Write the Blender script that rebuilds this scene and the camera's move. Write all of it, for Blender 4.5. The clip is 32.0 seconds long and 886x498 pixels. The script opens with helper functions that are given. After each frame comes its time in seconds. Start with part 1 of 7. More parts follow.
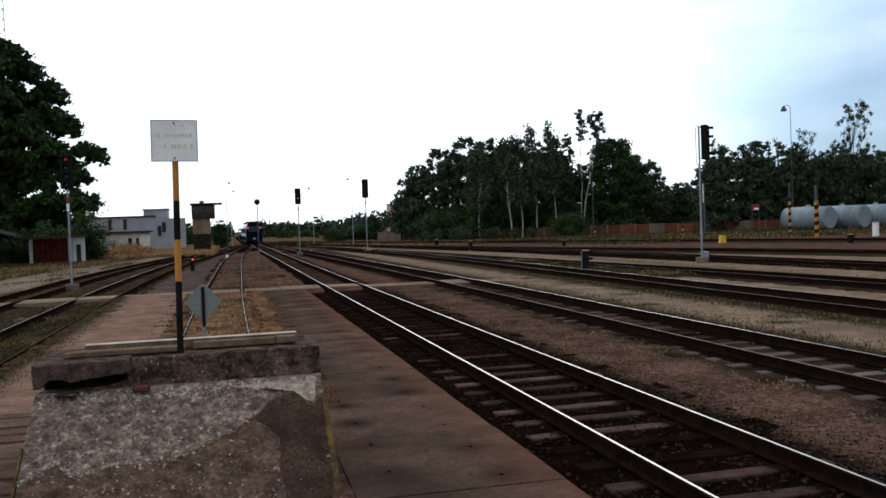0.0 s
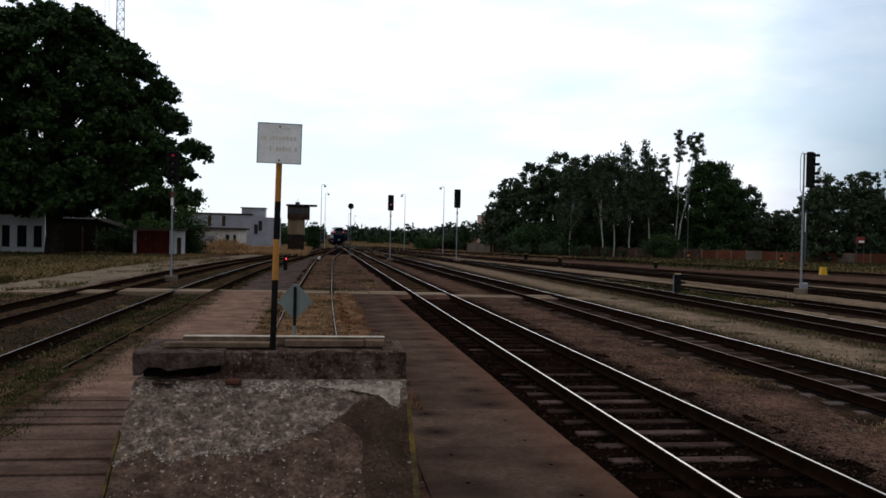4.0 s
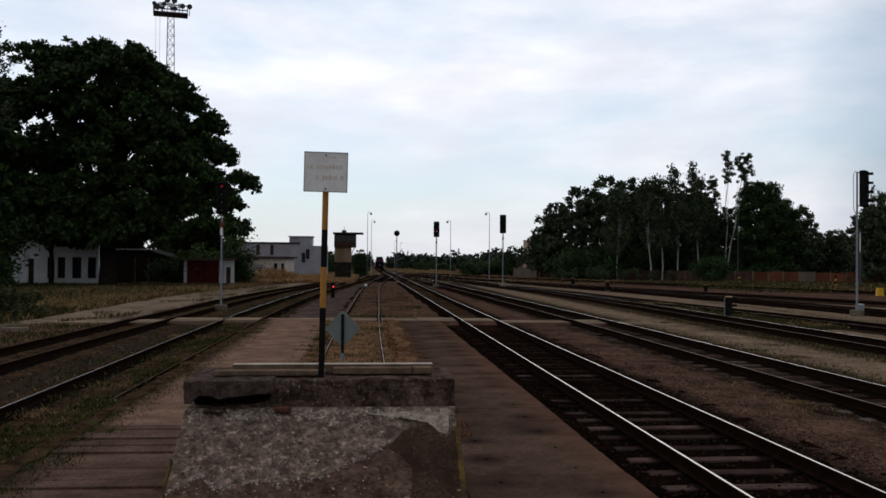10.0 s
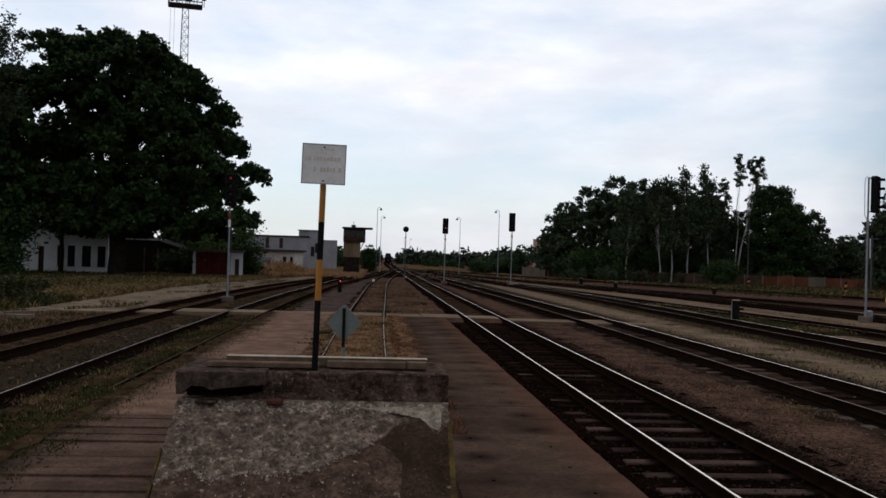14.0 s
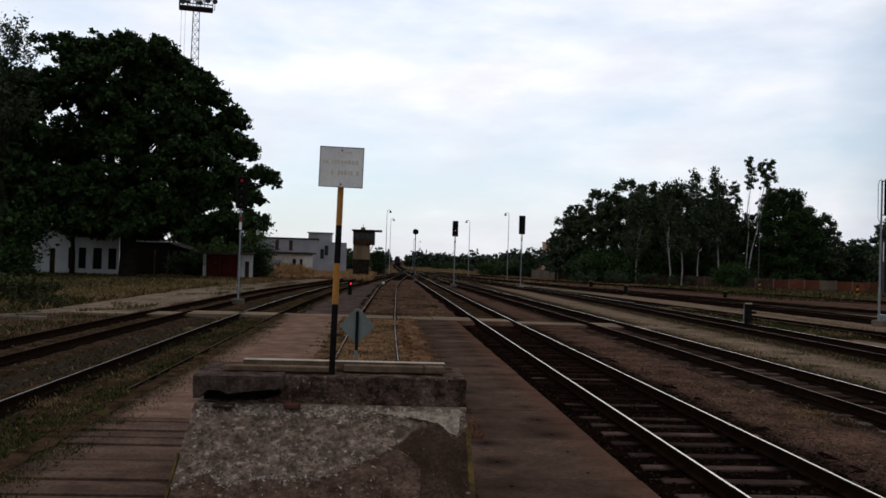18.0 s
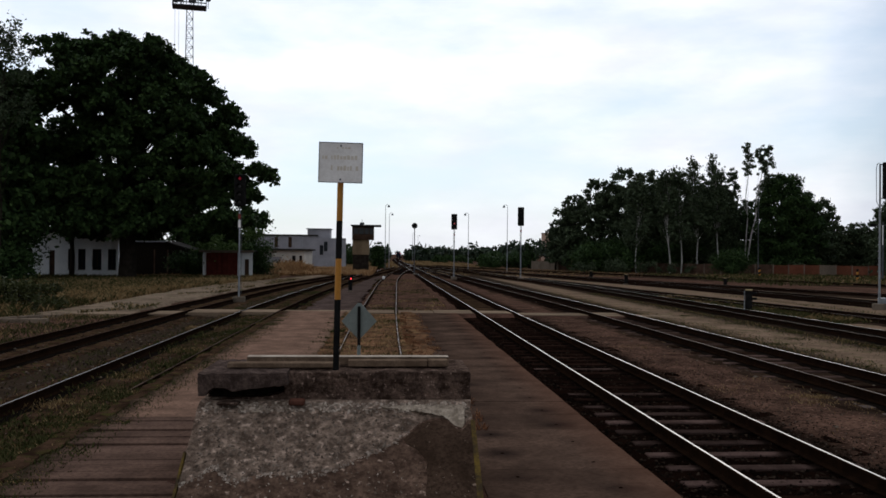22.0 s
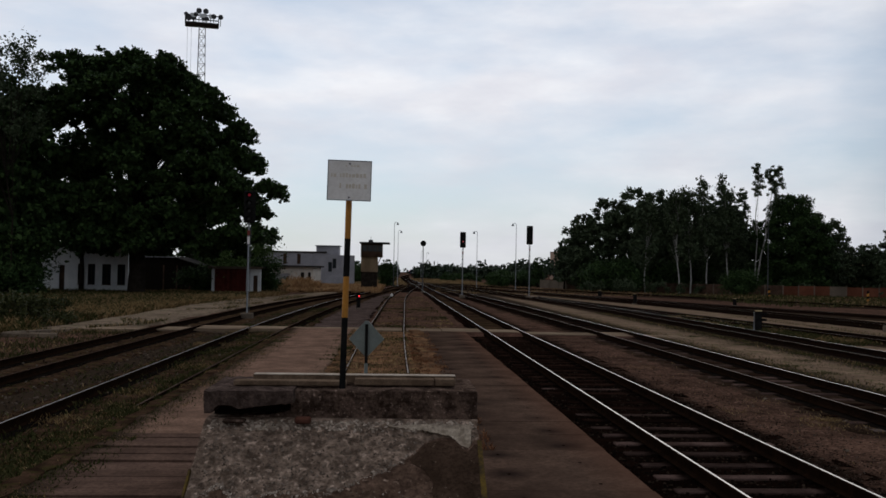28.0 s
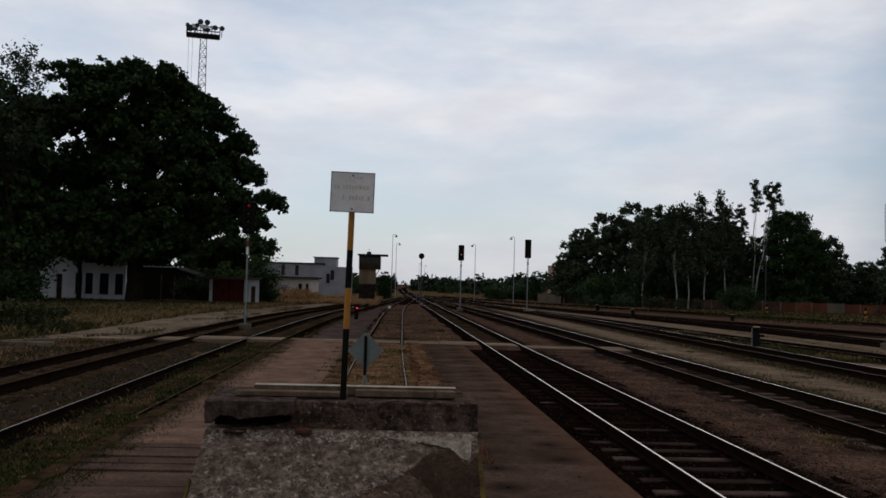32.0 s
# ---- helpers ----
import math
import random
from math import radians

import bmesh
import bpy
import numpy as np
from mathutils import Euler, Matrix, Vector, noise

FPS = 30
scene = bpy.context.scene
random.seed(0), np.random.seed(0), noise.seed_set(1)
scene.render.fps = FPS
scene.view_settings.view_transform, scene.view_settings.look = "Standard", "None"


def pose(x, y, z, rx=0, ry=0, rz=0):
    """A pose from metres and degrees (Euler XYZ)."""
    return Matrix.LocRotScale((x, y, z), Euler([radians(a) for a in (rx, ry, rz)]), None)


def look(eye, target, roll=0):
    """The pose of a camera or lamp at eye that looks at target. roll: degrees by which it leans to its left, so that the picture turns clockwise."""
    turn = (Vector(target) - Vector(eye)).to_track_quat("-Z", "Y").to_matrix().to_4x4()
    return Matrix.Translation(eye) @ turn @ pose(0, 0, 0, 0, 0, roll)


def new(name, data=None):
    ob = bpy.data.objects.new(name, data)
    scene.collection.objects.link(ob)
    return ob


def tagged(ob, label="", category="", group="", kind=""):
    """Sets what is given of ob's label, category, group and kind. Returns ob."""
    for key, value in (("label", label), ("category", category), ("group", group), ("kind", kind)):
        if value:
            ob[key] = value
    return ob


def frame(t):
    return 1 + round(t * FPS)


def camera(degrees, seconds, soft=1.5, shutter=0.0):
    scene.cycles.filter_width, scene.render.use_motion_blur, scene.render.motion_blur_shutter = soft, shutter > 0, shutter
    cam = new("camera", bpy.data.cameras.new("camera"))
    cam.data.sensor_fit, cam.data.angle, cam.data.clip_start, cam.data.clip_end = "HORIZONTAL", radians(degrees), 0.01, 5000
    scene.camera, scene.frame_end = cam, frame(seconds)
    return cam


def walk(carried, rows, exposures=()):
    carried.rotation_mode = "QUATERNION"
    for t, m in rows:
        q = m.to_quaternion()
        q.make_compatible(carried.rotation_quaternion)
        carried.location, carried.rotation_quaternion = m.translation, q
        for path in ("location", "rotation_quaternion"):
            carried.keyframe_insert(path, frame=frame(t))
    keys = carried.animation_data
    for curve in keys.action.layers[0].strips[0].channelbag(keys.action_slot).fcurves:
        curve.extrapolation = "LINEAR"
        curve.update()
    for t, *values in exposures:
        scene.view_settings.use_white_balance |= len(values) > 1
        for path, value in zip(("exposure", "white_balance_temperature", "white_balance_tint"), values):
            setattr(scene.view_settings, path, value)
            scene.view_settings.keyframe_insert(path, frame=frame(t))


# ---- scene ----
cam = camera(53.0, 32.0, soft=1.6)
PATH = [
    (0, (0.009, -0.089, 2.403), (0.48, 1.854, 2.347), -2.1),
    (0.5, (0.003, -0.082, 2.392), (0.461, 1.863, 2.332), -2.0),
    (1, (-0.008, -0.088, 2.399), (0.432, 1.862, 2.342), -1.4),
    (1.5, (-0.013, -0.086, 2.406), (0.408, 1.868, 2.358), 0.3),
    (2, (-0.016, -0.108, 2.4), (0.387, 1.851, 2.353), 1.0),
    (2.5, (-0.027, -0.129, 2.404), (0.35, 1.834, 2.362), 1.7),
    (3, (-0.039, -0.107, 2.405), (0.297, 1.865, 2.362), 1.8),
    (3.5, (-0.036, -0.113, 2.41), (0.259, 1.865, 2.372), 1.2),
    (5.5, (-0.036, -0.098, 2.412), (0.203, 1.888, 2.409), 1.6),
    (6, (-0.033, -0.108, 2.409), (0.192, 1.879, 2.408), 0.8),
    (6.5, (-0.034, -0.089, 2.412), (0.179, 1.899, 2.418), 0.9),
    (7, (-0.036, -0.081, 2.418), (0.174, 1.908, 2.427), 0.8),
    (7.5, (-0.041, -0.091, 2.408), (0.161, 1.899, 2.422), 0.9),
    (8, (-0.045, -0.089, 2.408), (0.15, 1.902, 2.423), 0.6),
    (8.5, (-0.042, -0.1, 2.412), (0.145, 1.891, 2.432), 0.3),
    (9, (-0.043, -0.1, 2.413), (0.139, 1.891, 2.437), 0.4),
    (9.5, (-0.039, -0.096, 2.417), (0.135, 1.896, 2.442), 0.3),
    (10, (-0.038, -0.091, 2.409), (0.134, 1.901, 2.438), 0.4),
    (10.5, (-0.037, -0.094, 2.409), (0.136, 1.899, 2.444), 0.7),
    (11, (-0.027, -0.094, 2.407), (0.144, 1.898, 2.441), 0.9),
    (11.5, (-0.013, -0.09, 2.407), (0.153, 1.902, 2.444), 1.0),
    (12, (0.01, -0.09, 2.408), (0.165, 1.904, 2.444), 1.6),
    (12.5, (0.059, -0.1, 2.399), (0.206, 1.894, 2.43), 1.3),
    (13, (0.074, -0.086, 2.394), (0.218, 1.908, 2.42), 1.9),
    (13.5, (0.083, -0.046, 2.386), (0.23, 1.948, 2.408), 2.1),
    (14, (0.103, -0.034, 2.393), (0.253, 1.96, 2.415), 1.7),
    (14.5, (0.099, -0.028, 2.398), (0.244, 1.967, 2.42), 1.3),
    (16.5, (0.058, -0.048, 2.399), (0.199, 1.947, 2.42), 1.2),
    (17, (0.049, -0.043, 2.405), (0.189, 1.952, 2.427), 0.6),
    (17.5, (0.021, -0.002, 2.404), (0.154, 1.994, 2.424), 0.3),
    (18, (0.012, 0.032, 2.403), (0.142, 2.028, 2.43), 1.8),
    (18.5, (0.003, 0.031, 2.399), (0.13, 2.027, 2.423), 0.9),
    (19, (0.0, 0.0, 2.4), (0.124, 1.996, 2.425), 0.9),
    (19.5, (-0.001, 0.008, 2.399), (0.117, 2.005, 2.425), 0.8),
    (20, (0.005, 0.028, 2.398), (0.118, 2.025, 2.422), 0.8),
    (20.5, (0.001, 0.036, 2.401), (0.125, 2.032, 2.421), 0.9),
    (21, (0.005, 0.027, 2.4), (0.128, 2.023, 2.416), 0.4),
    (21.5, (-0.001, 0.018, 2.401), (0.129, 2.014, 2.413), 0.5),
    (22, (-0.008, 0.022, 2.4), (0.124, 2.018, 2.412), 0.5),
    (22.5, (-0.006, 0.022, 2.397), (0.125, 2.018, 2.409), 0.4),
    (23, (0.0, 0.023, 2.396), (0.133, 2.019, 2.403), 0.6),
    (23.5, (0.008, 0.021, 2.395), (0.14, 2.017, 2.397), 0.4),
    (24, (0.002, 0.019, 2.396), (0.135, 2.014, 2.399), 0.9),
    (24.5, (0.003, 0.03, 2.396), (0.135, 2.026, 2.395), 0.8),
    (26.5, (-0.008, 0.036, 2.414), (0.119, 2.032, 2.432), 1.3),
    (27, (0.002, 0.04, 2.406), (0.13, 2.036, 2.437), 0.8),
    (27.5, (0.0, 0.058, 2.415), (0.118, 2.054, 2.457), 1.1),
    (28, (0.0, 0.041, 2.409), (0.112, 2.037, 2.461), 1.0),
    (28.5, (-0.005, 0.036, 2.405), (0.122, 2.031, 2.467), 1.5),
    (29, (-0.017, 0.033, 2.41), (0.109, 2.028, 2.474), 1.9),
    (29.5, (-0.025, 0.033, 2.412), (0.101, 2.028, 2.483), 2.1),
    (30, (-0.032, 0.053, 2.414), (0.087, 2.048, 2.491), 1.5),
    (30.5, (-0.033, 0.053, 2.405), (0.082, 2.048, 2.484), 1.7),
    (31, (-0.037, 0.059, 2.408), (0.082, 2.054, 2.489), 1.7),
    (31.5, (-0.042, 0.037, 2.412), (0.076, 2.032, 2.494), 1.3),
    (32, (-0.045, 0.017, 2.403), (0.071, 2.012, 2.484), 1.6),
]
EXPO = [(0, 0.92, 6150, 6), (3, 0.60, 6250, 7), (6, 0.02, 6500, 10), (10, 0.03, 6500, 10), (20, 0.12, 6500, 10), (24.5, 0.25, 6400, 9), (28, -0.19, 6500, 10), (32, -0.31, 6500, 10)]
walk(cam, [(t, look(eye, target, roll)) for t, eye, target, roll in PATH], EXPO)

# ---------------------------------------------------------------- light
world = bpy.data.worlds.new("overcast_sky")
scene.world = world
world.use_nodes = True


def sky_nodes():
    nt = world.node_tree
    nt.nodes.clear()
    n, l = nt.nodes.new, nt.links.new
    out, bg, sky = n("ShaderNodeOutputWorld"), n("ShaderNodeBackground"), n("ShaderNodeTexSky")
    sky.sky_type, sky.sun_disc = "NISHITA", False
    sky.sun_elevation, sky.sun_rotation = radians(35), radians(160)
    tc = n("ShaderNodeTexCoord")
    stretch = n("ShaderNodeMapping")
    stretch.inputs["Scale"].default_value = (1.0, 1.0, 3.2)
    l(tc.outputs["Generated"], stretch.inputs["Vector"])
    big, fine = n("ShaderNodeTexNoise"), n("ShaderNodeTexNoise")
    for node, scale, detail in ((big, 2.6, 6.0), (fine, 7.0, 5.0)):
        node.inputs["Scale"].default_value, node.inputs["Detail"].default_value = scale, detail
        node.inputs["Roughness"].default_value = 0.55
        l(stretch.outputs["Vector"], node.inputs["Vector"])
    ramp = n("ShaderNodeValToRGB")
    ramp.color_ramp.elements[0].position, ramp.color_ramp.elements[1].position = 0.36, 0.60
    l(big.outputs["Fac"], ramp.inputs["Fac"])
    shade = n("ShaderNodeValToRGB")
    shade.color_ramp.elements[0].position, shade.color_ramp.elements[1].position = 0.35, 0.65
    shade.color_ramp.elements[0].color = (0.78, 0.79, 0.86, 1)
    shade.color_ramp.elements[1].color = (0.93, 0.945, 0.99, 1)
    l(fine.outputs["Fac"], shade.inputs["Fac"])
    dim = n("ShaderNodeMixRGB")
    dim.blend_type, dim.inputs["Fac"].default_value = "MULTIPLY", 1.0
    dim.inputs["Color2"].default_value = (0.115, 0.115, 0.115, 1)
    l(sky.outputs["Color"], dim.inputs["Color1"])
    veil = n("ShaderNodeMixRGB")
    veil.inputs["Fac"].default_value = 0.55
    veil.inputs["Color2"].default_value = (0.80, 0.87, 0.965, 1)
    l(dim.outputs["Color"], veil.inputs["Color1"])
    mix = n("ShaderNodeMixRGB")
    l(ramp.outputs["Color"], mix.inputs["Fac"])
    l(veil.outputs["Color"], mix.inputs["Color1"])
    l(shade.outputs["Color"], mix.inputs["Color2"])
    # the evening light comes from ahead: the cloud dims towards the back
    axes, span, tone = n("ShaderNodeSeparateXYZ"), n("ShaderNodeMapRange"), n("ShaderNodeMixRGB")
    l(tc.outputs["Generated"], axes.inputs["Vector"])
    span.inputs["From Min"].default_value, span.inputs["From Max"].default_value = -1.0, 1.0
    span.inputs["To Min"].default_value, span.inputs["To Max"].default_value = 0.40, 1.0
    l(axes.outputs["Y"], span.inputs["Value"])
    tone.blend_type, tone.inputs["Fac"].default_value = "MULTIPLY", 1.0
    low, haze = n("ShaderNodeMapRange"), n("ShaderNodeMixRGB")
    low.inputs["From Min"].default_value, low.inputs["From Max"].default_value = 0.0, 0.22
    low.inputs["To Min"].default_value, low.inputs["To Max"].default_value = 0.84, 1.0
    l(axes.outputs["Z"], low.inputs["Value"])
    haze.blend_type, haze.inputs["Fac"].default_value = "MULTIPLY", 1.0
    l(mix.outputs["Color"], haze.inputs["Color1"])
    l(low.outputs["Result"], haze.inputs["Color2"])
    l(haze.outputs["Color"], tone.inputs["Color1"])
    l(span.outputs["Result"], tone.inputs["Color2"])
    # a grey-blue bank of cloud low over the right-hand woods
    height, rise, bank, side, both, grey = n("ShaderNodeMath"), n("ShaderNodeMath"), n("ShaderNodeMapRange"), n("ShaderNodeMapRange"), n("ShaderNodeMath"), n("ShaderNodeMixRGB")
    rise.operation, height.operation, both.operation = "MULTIPLY_ADD", "SUBTRACT", "MULTIPLY"
    rise.inputs[1].default_value, rise.inputs[2].default_value = 0.24, 0.009
    l(axes.outputs["X"], rise.inputs[0])
    l(rise.outputs["Value"], height.inputs[0])
    l(axes.outputs["Z"], height.inputs[1])
    bank.inputs["From Min"].default_value, bank.inputs["From Max"].default_value = -0.012, 0.03
    l(height.outputs["Value"], bank.inputs["Value"])
    side.inputs["From Min"].default_value, side.inputs["From Max"].default_value = 0.46, 0.58
    l(axes.outputs["X"], side.inputs["Value"])
    l(bank.outputs["Result"], both.inputs[0])
    l(side.outputs["Result"], both.inputs[1])
    # the cloud thickens round to the right
    thick, cover = n("ShaderNodeMapRange"), n("ShaderNodeMixRGB")
    thick.inputs["From Min"].default_value, thick.inputs["From Max"].default_value = 0.44, 0.62
    l(axes.outputs["X"], thick.inputs["Value"])
    cover.blend_type, cover.inputs["Color2"].default_value = "MULTIPLY", (0.55, 0.60, 0.645, 1)
    l(thick.outputs["Result"], cover.inputs["Fac"])
    l(tone.outputs["Color"], cover.inputs["Color1"])
    grey.blend_type = "MULTIPLY"
    grey.inputs["Color2"].default_value = (0.74, 0.79, 0.85, 1)
    l(both.outputs["Value"], grey.inputs["Fac"])
    l(cover.outputs["Color"], grey.inputs["Color1"])
    l(grey.outputs["Color"], bg.inputs["Color"])
    bg.inputs["Strength"].default_value = SKY
    l(bg.outputs["Background"], out.inputs["Surface"])


SKY = 1.11
sky_nodes()
sun = new("sun", bpy.data.lights.new("sun", "SUN"))
sun.data.energy, sun.data.angle, sun.data.color = 0.42, radians(30), (1.0, 0.95, 0.88)
sun.rotation_euler = (radians(-70), 0, radians(-20))


# ---------------------------------------------------------------- materials
def surf(name, a, b, scale=3.0, rough=0.9, c=None, scale2=40.0, amount=0.5, bump=0.3, depth=0.02, metal=0.0, vary=0.0, spots=None, local=False, low=0.4, high=0.62):
    """A surface of colours a and b in large blotches, c in fine grain, with relief."""
    m = bpy.data.materials.new(name)
    m.use_nodes = True
    nt = m.node_tree
    n, l = nt.nodes.new, nt.links.new
    bsdf = nt.nodes["Principled BSDF"]
    bsdf.inputs["Roughness"].default_value, bsdf.inputs["Metallic"].default_value = rough, metal
    bsdf.inputs["Specular IOR Level"].default_value = 0.0 if rough >= 0.8 else 0.3
    if local:
        vec = n("ShaderNodeTexCoord").outputs["Object"]
    else:
        vec = n("ShaderNodeNewGeometry").outputs["Position"]
    big, fine = n("ShaderNodeTexNoise"), n("ShaderNodeTexNoise")
    big.inputs["Scale"].default_value, big.inputs["Detail"].default_value = scale, 6.0
    fine.inputs["Scale"].default_value, fine.inputs["Detail"].default_value = scale2, 4.0
    big.inputs["Roughness"].default_value, fine.inputs["Roughness"].default_value = 0.66, 0.62
    l(vec, big.inputs["Vector"])
    l(vec, fine.inputs["Vector"])
    r1 = n("ShaderNodeValToRGB")
    r1.color_ramp.elements[0].position, r1.color_ramp.elements[1].position = low, high
    r1.color_ramp.elements[0].color, r1.color_ramp.elements[1].color = (*a, 1), (*b, 1)
    l(big.outputs["Fac"], r1.inputs["Fac"])
    r2 = n("ShaderNodeValToRGB")
    r2.color_ramp.elements[0].position, r2.color_ramp.elements[1].position = 0.42, 0.68
    l(fine.outputs["Fac"], r2.inputs["Fac"])
    times = n("ShaderNodeMath")
    times.operation = "MULTIPLY"
    times.inputs[1].default_value = amount
    l(r2.outputs["Color"], times.inputs[0])
    mix = n("ShaderNodeMixRGB")
    mix.inputs["Color2"].default_value = (*(c or tuple(v * 0.5 for v in a)), 1)
    l(times.outputs["Value"], mix.inputs["Fac"])
    l(r1.outputs["Color"], mix.inputs["Color1"])
    colour = mix.outputs["Color"]
    if spots:
        tint, size, low_at, high_at = spots
        grain, cut, over = n("ShaderNodeTexNoise"), n("ShaderNodeValToRGB"), n("ShaderNodeMixRGB")
        grain.inputs["Scale"].default_value, grain.inputs["Detail"].default_value = size, 3.0
        l(vec, grain.inputs["Vector"])
        cut.color_ramp.elements[0].position, cut.color_ramp.elements[1].position = low_at, high_at
        l(grain.outputs["Fac"], cut.inputs["Fac"])
        l(cut.outputs["Color"], over.inputs["Fac"])
        l(colour, over.inputs["Color1"])
        over.inputs["Color2"].default_value = (*tint, 1)
        colour = over.outputs["Color"]
    if vary:
        info, span, hue = n("ShaderNodeObjectInfo"), n("ShaderNodeMapRange"), n("ShaderNodeHueSaturation")
        span.inputs["To Min"].default_value, span.inputs["To Max"].default_value = 1 - vary, 1 + vary
        l(info.outputs["Random"], span.inputs["Value"])
        l(span.outputs["Result"], hue.inputs["Value"])
        l(colour, hue.inputs["Color"])
        colour = hue.outputs["Color"]
    l(colour, bsdf.inputs["Base Color"])
    if bump:
        bp = n("ShaderNodeBump")
        bp.inputs["Strength"].default_value, bp.inputs["Distance"].default_value = bump, depth
        l(fine.outputs["Fac"], bp.inputs["Height"])
        l(bp.outputs["Normal"], bsdf.inputs["Normal"])
    return m


def glow(name, colour, strength):
    m = bpy.data.materials.new(name)
    m.use_nodes = True
    b = m.node_tree.nodes["Principled BSDF"]
    b.inputs["Base Color"].default_value = (*colour, 1)
    b.inputs["Emission Color"].default_value = (*colour, 1)
    b.inputs["Emission Strength"].default_value = strength
    return m


def leafy(name, a, b, c, rough=0.6):
    """Leaves: one tint a leaf, between three greens."""
    m = bpy.data.materials.new(name)
    m.use_nodes = True
    nt = m.node_tree
    n, l = nt.nodes.new, nt.links.new
    bsdf = nt.nodes["Principled BSDF"]
    bsdf.inputs["Roughness"].default_value = rough
    bsdf.inputs["Specular IOR Level"].default_value = 0.0 if rough >= 0.9 else 0.05
    geo, ramp = n("ShaderNodeNewGeometry"), n("ShaderNodeValToRGB")
    ramp.color_ramp.elements[0].color, ramp.color_ramp.elements[1].color = (*a, 1), (*c, 1)
    ramp.color_ramp.elements.new(0.6).color = (*b, 1)
    l(geo.outputs["Random Per Island"], ramp.inputs["Fac"])
    l(ramp.outputs["Color"], bsdf.inputs["Base Color"])
    return m


M_DIRT = surf("packed_earth_and_cinders", (0.0349, 0.0189, 0.0136), (0.1267, 0.0662, 0.0469), 0.9, 0.95, (0.0148, 0.0082, 0.0064), 12.0, 0.75, 0.9, 0.03, low=0.34, high=0.68, spots=((0.1743, 0.0974, 0.0723), 17, 0.60, 0.70))
M_EARTH = surf("grey_brown_earth", (0.0408, 0.0232, 0.0162), (0.1477, 0.0812, 0.0560), 0.9, 0.95, (0.0172, 0.0101, 0.0077), 12.0, 0.75, 0.9, 0.03, low=0.34, high=0.68, spots=((0.2033, 0.1195, 0.0865), 17, 0.60, 0.70))
M_BALLAST = surf("oily_ballast", (0.0060, 0.0031, 0.0022), (0.0140, 0.0068, 0.0046), 1.2, 0.95, (0.0029, 0.0017, 0.0013), 30, 0.75, 1.0, 0.05)
M_DARKSOIL = surf("dark_weedy_earth", (0.0239, 0.0139, 0.0086), (0.0814, 0.0461, 0.0283), 2.2, 0.95, (0.0144, 0.0086, 0.0055), 10, 0.7, 0.9, 0.03, spots=((0.0479, 0.0413, 0.0142), 5, 0.55, 0.68))
M_BALLAST2 = surf("brown_ballast", (0.0187, 0.0116, 0.0077), (0.0555, 0.0347, 0.0234), 0.9, 0.95, (0.0096, 0.0060, 0.0044), 12, 0.6, 0.9, 0.05, low=0.36, high=0.66)
M_SAND = surf("pale_trodden_gravel", (0.1276, 0.0860, 0.0582), (0.2402, 0.1638, 0.1113), 0.8, 0.95, (0.0852, 0.0583, 0.0392), 9, 0.6, 0.5, 0.02, low=0.36, high=0.66, spots=((0.1004, 0.0860, 0.0430), 2.4, 0.55, 0.70))
M_SOIL = surf("rust_brown_soil", (0.0529, 0.0306, 0.0184), (0.2643, 0.1361, 0.0713), 1.3, 0.95, (0.0326, 0.0218, 0.0143), 8, 0.65, 0.8, 0.03, low=0.36, high=0.66, spots=((0.1741, 0.1142, 0.0528), 2.6, 0.56, 0.70))
M_PLAT = surf("worn_brown_concrete", (0.0564, 0.0355, 0.0258), (0.1129, 0.0698, 0.0497), 1.0, 0.85, (0.0293, 0.0183, 0.0133), 18, 0.55, 0.5, 0.008, vary=0.16, low=0.34, high=0.68, spots=((0.0377, 0.0246, 0.0184), 0.7, 0.50, 0.70))
M_WALK = surf("weathered_concrete_slab", (0.0745, 0.0465, 0.0349), (0.1594, 0.0979, 0.0731), 1.6, 0.9, (0.0451, 0.0280, 0.0218), 20, 0.6, 0.6, 0.012, vary=0.12, low=0.34, high=0.68)
M_TROD = surf("pale_trodden_walkway", (0.1201, 0.0732, 0.0518), (0.2574, 0.1541, 0.1088), 1.6, 0.9, (0.0731, 0.0443, 0.0323), 20, 0.6, 0.6, 0.012, vary=0.12, low=0.34, high=0.68)
M_PATH = surf("grey_trodden_path", (0.1216, 0.0885, 0.0618), (0.2662, 0.1956, 0.1388), 0.7, 0.92, (0.0761, 0.0564, 0.0395), 6, 0.6, 0.3, 0.01, low=0.34, high=0.66, spots=((0.0950, 0.0865, 0.0450), 1.6, 0.56, 0.70))
M_CROSS = surf("crossing_concrete", (0.1894, 0.1351, 0.0931), (0.2606, 0.1891, 0.1279), 0.8, 0.9, (0.1106, 0.0811, 0.0581), 30, 0.5, 0.3, 0.01, vary=0.15)
M_CONC = surf("spalled_concrete", (0.0952, 0.0663, 0.0487), (0.4325, 0.3142, 0.2389), 7.5, 0.95, (0.0919, 0.0632, 0.0468), 24, 0.78, 1.0, 0.06, low=0.36, high=0.64, spots=((0.5622, 0.4182, 0.3268), 15, 0.60, 0.70))
M_RIDGE = surf("pale_broken_plaster", (0.2700, 0.2150, 0.1600), (0.5040, 0.4128, 0.3200), 9.0, 0.95, (0.0900, 0.0688, 0.0504), 26, 0.55, 1.0, 0.04)
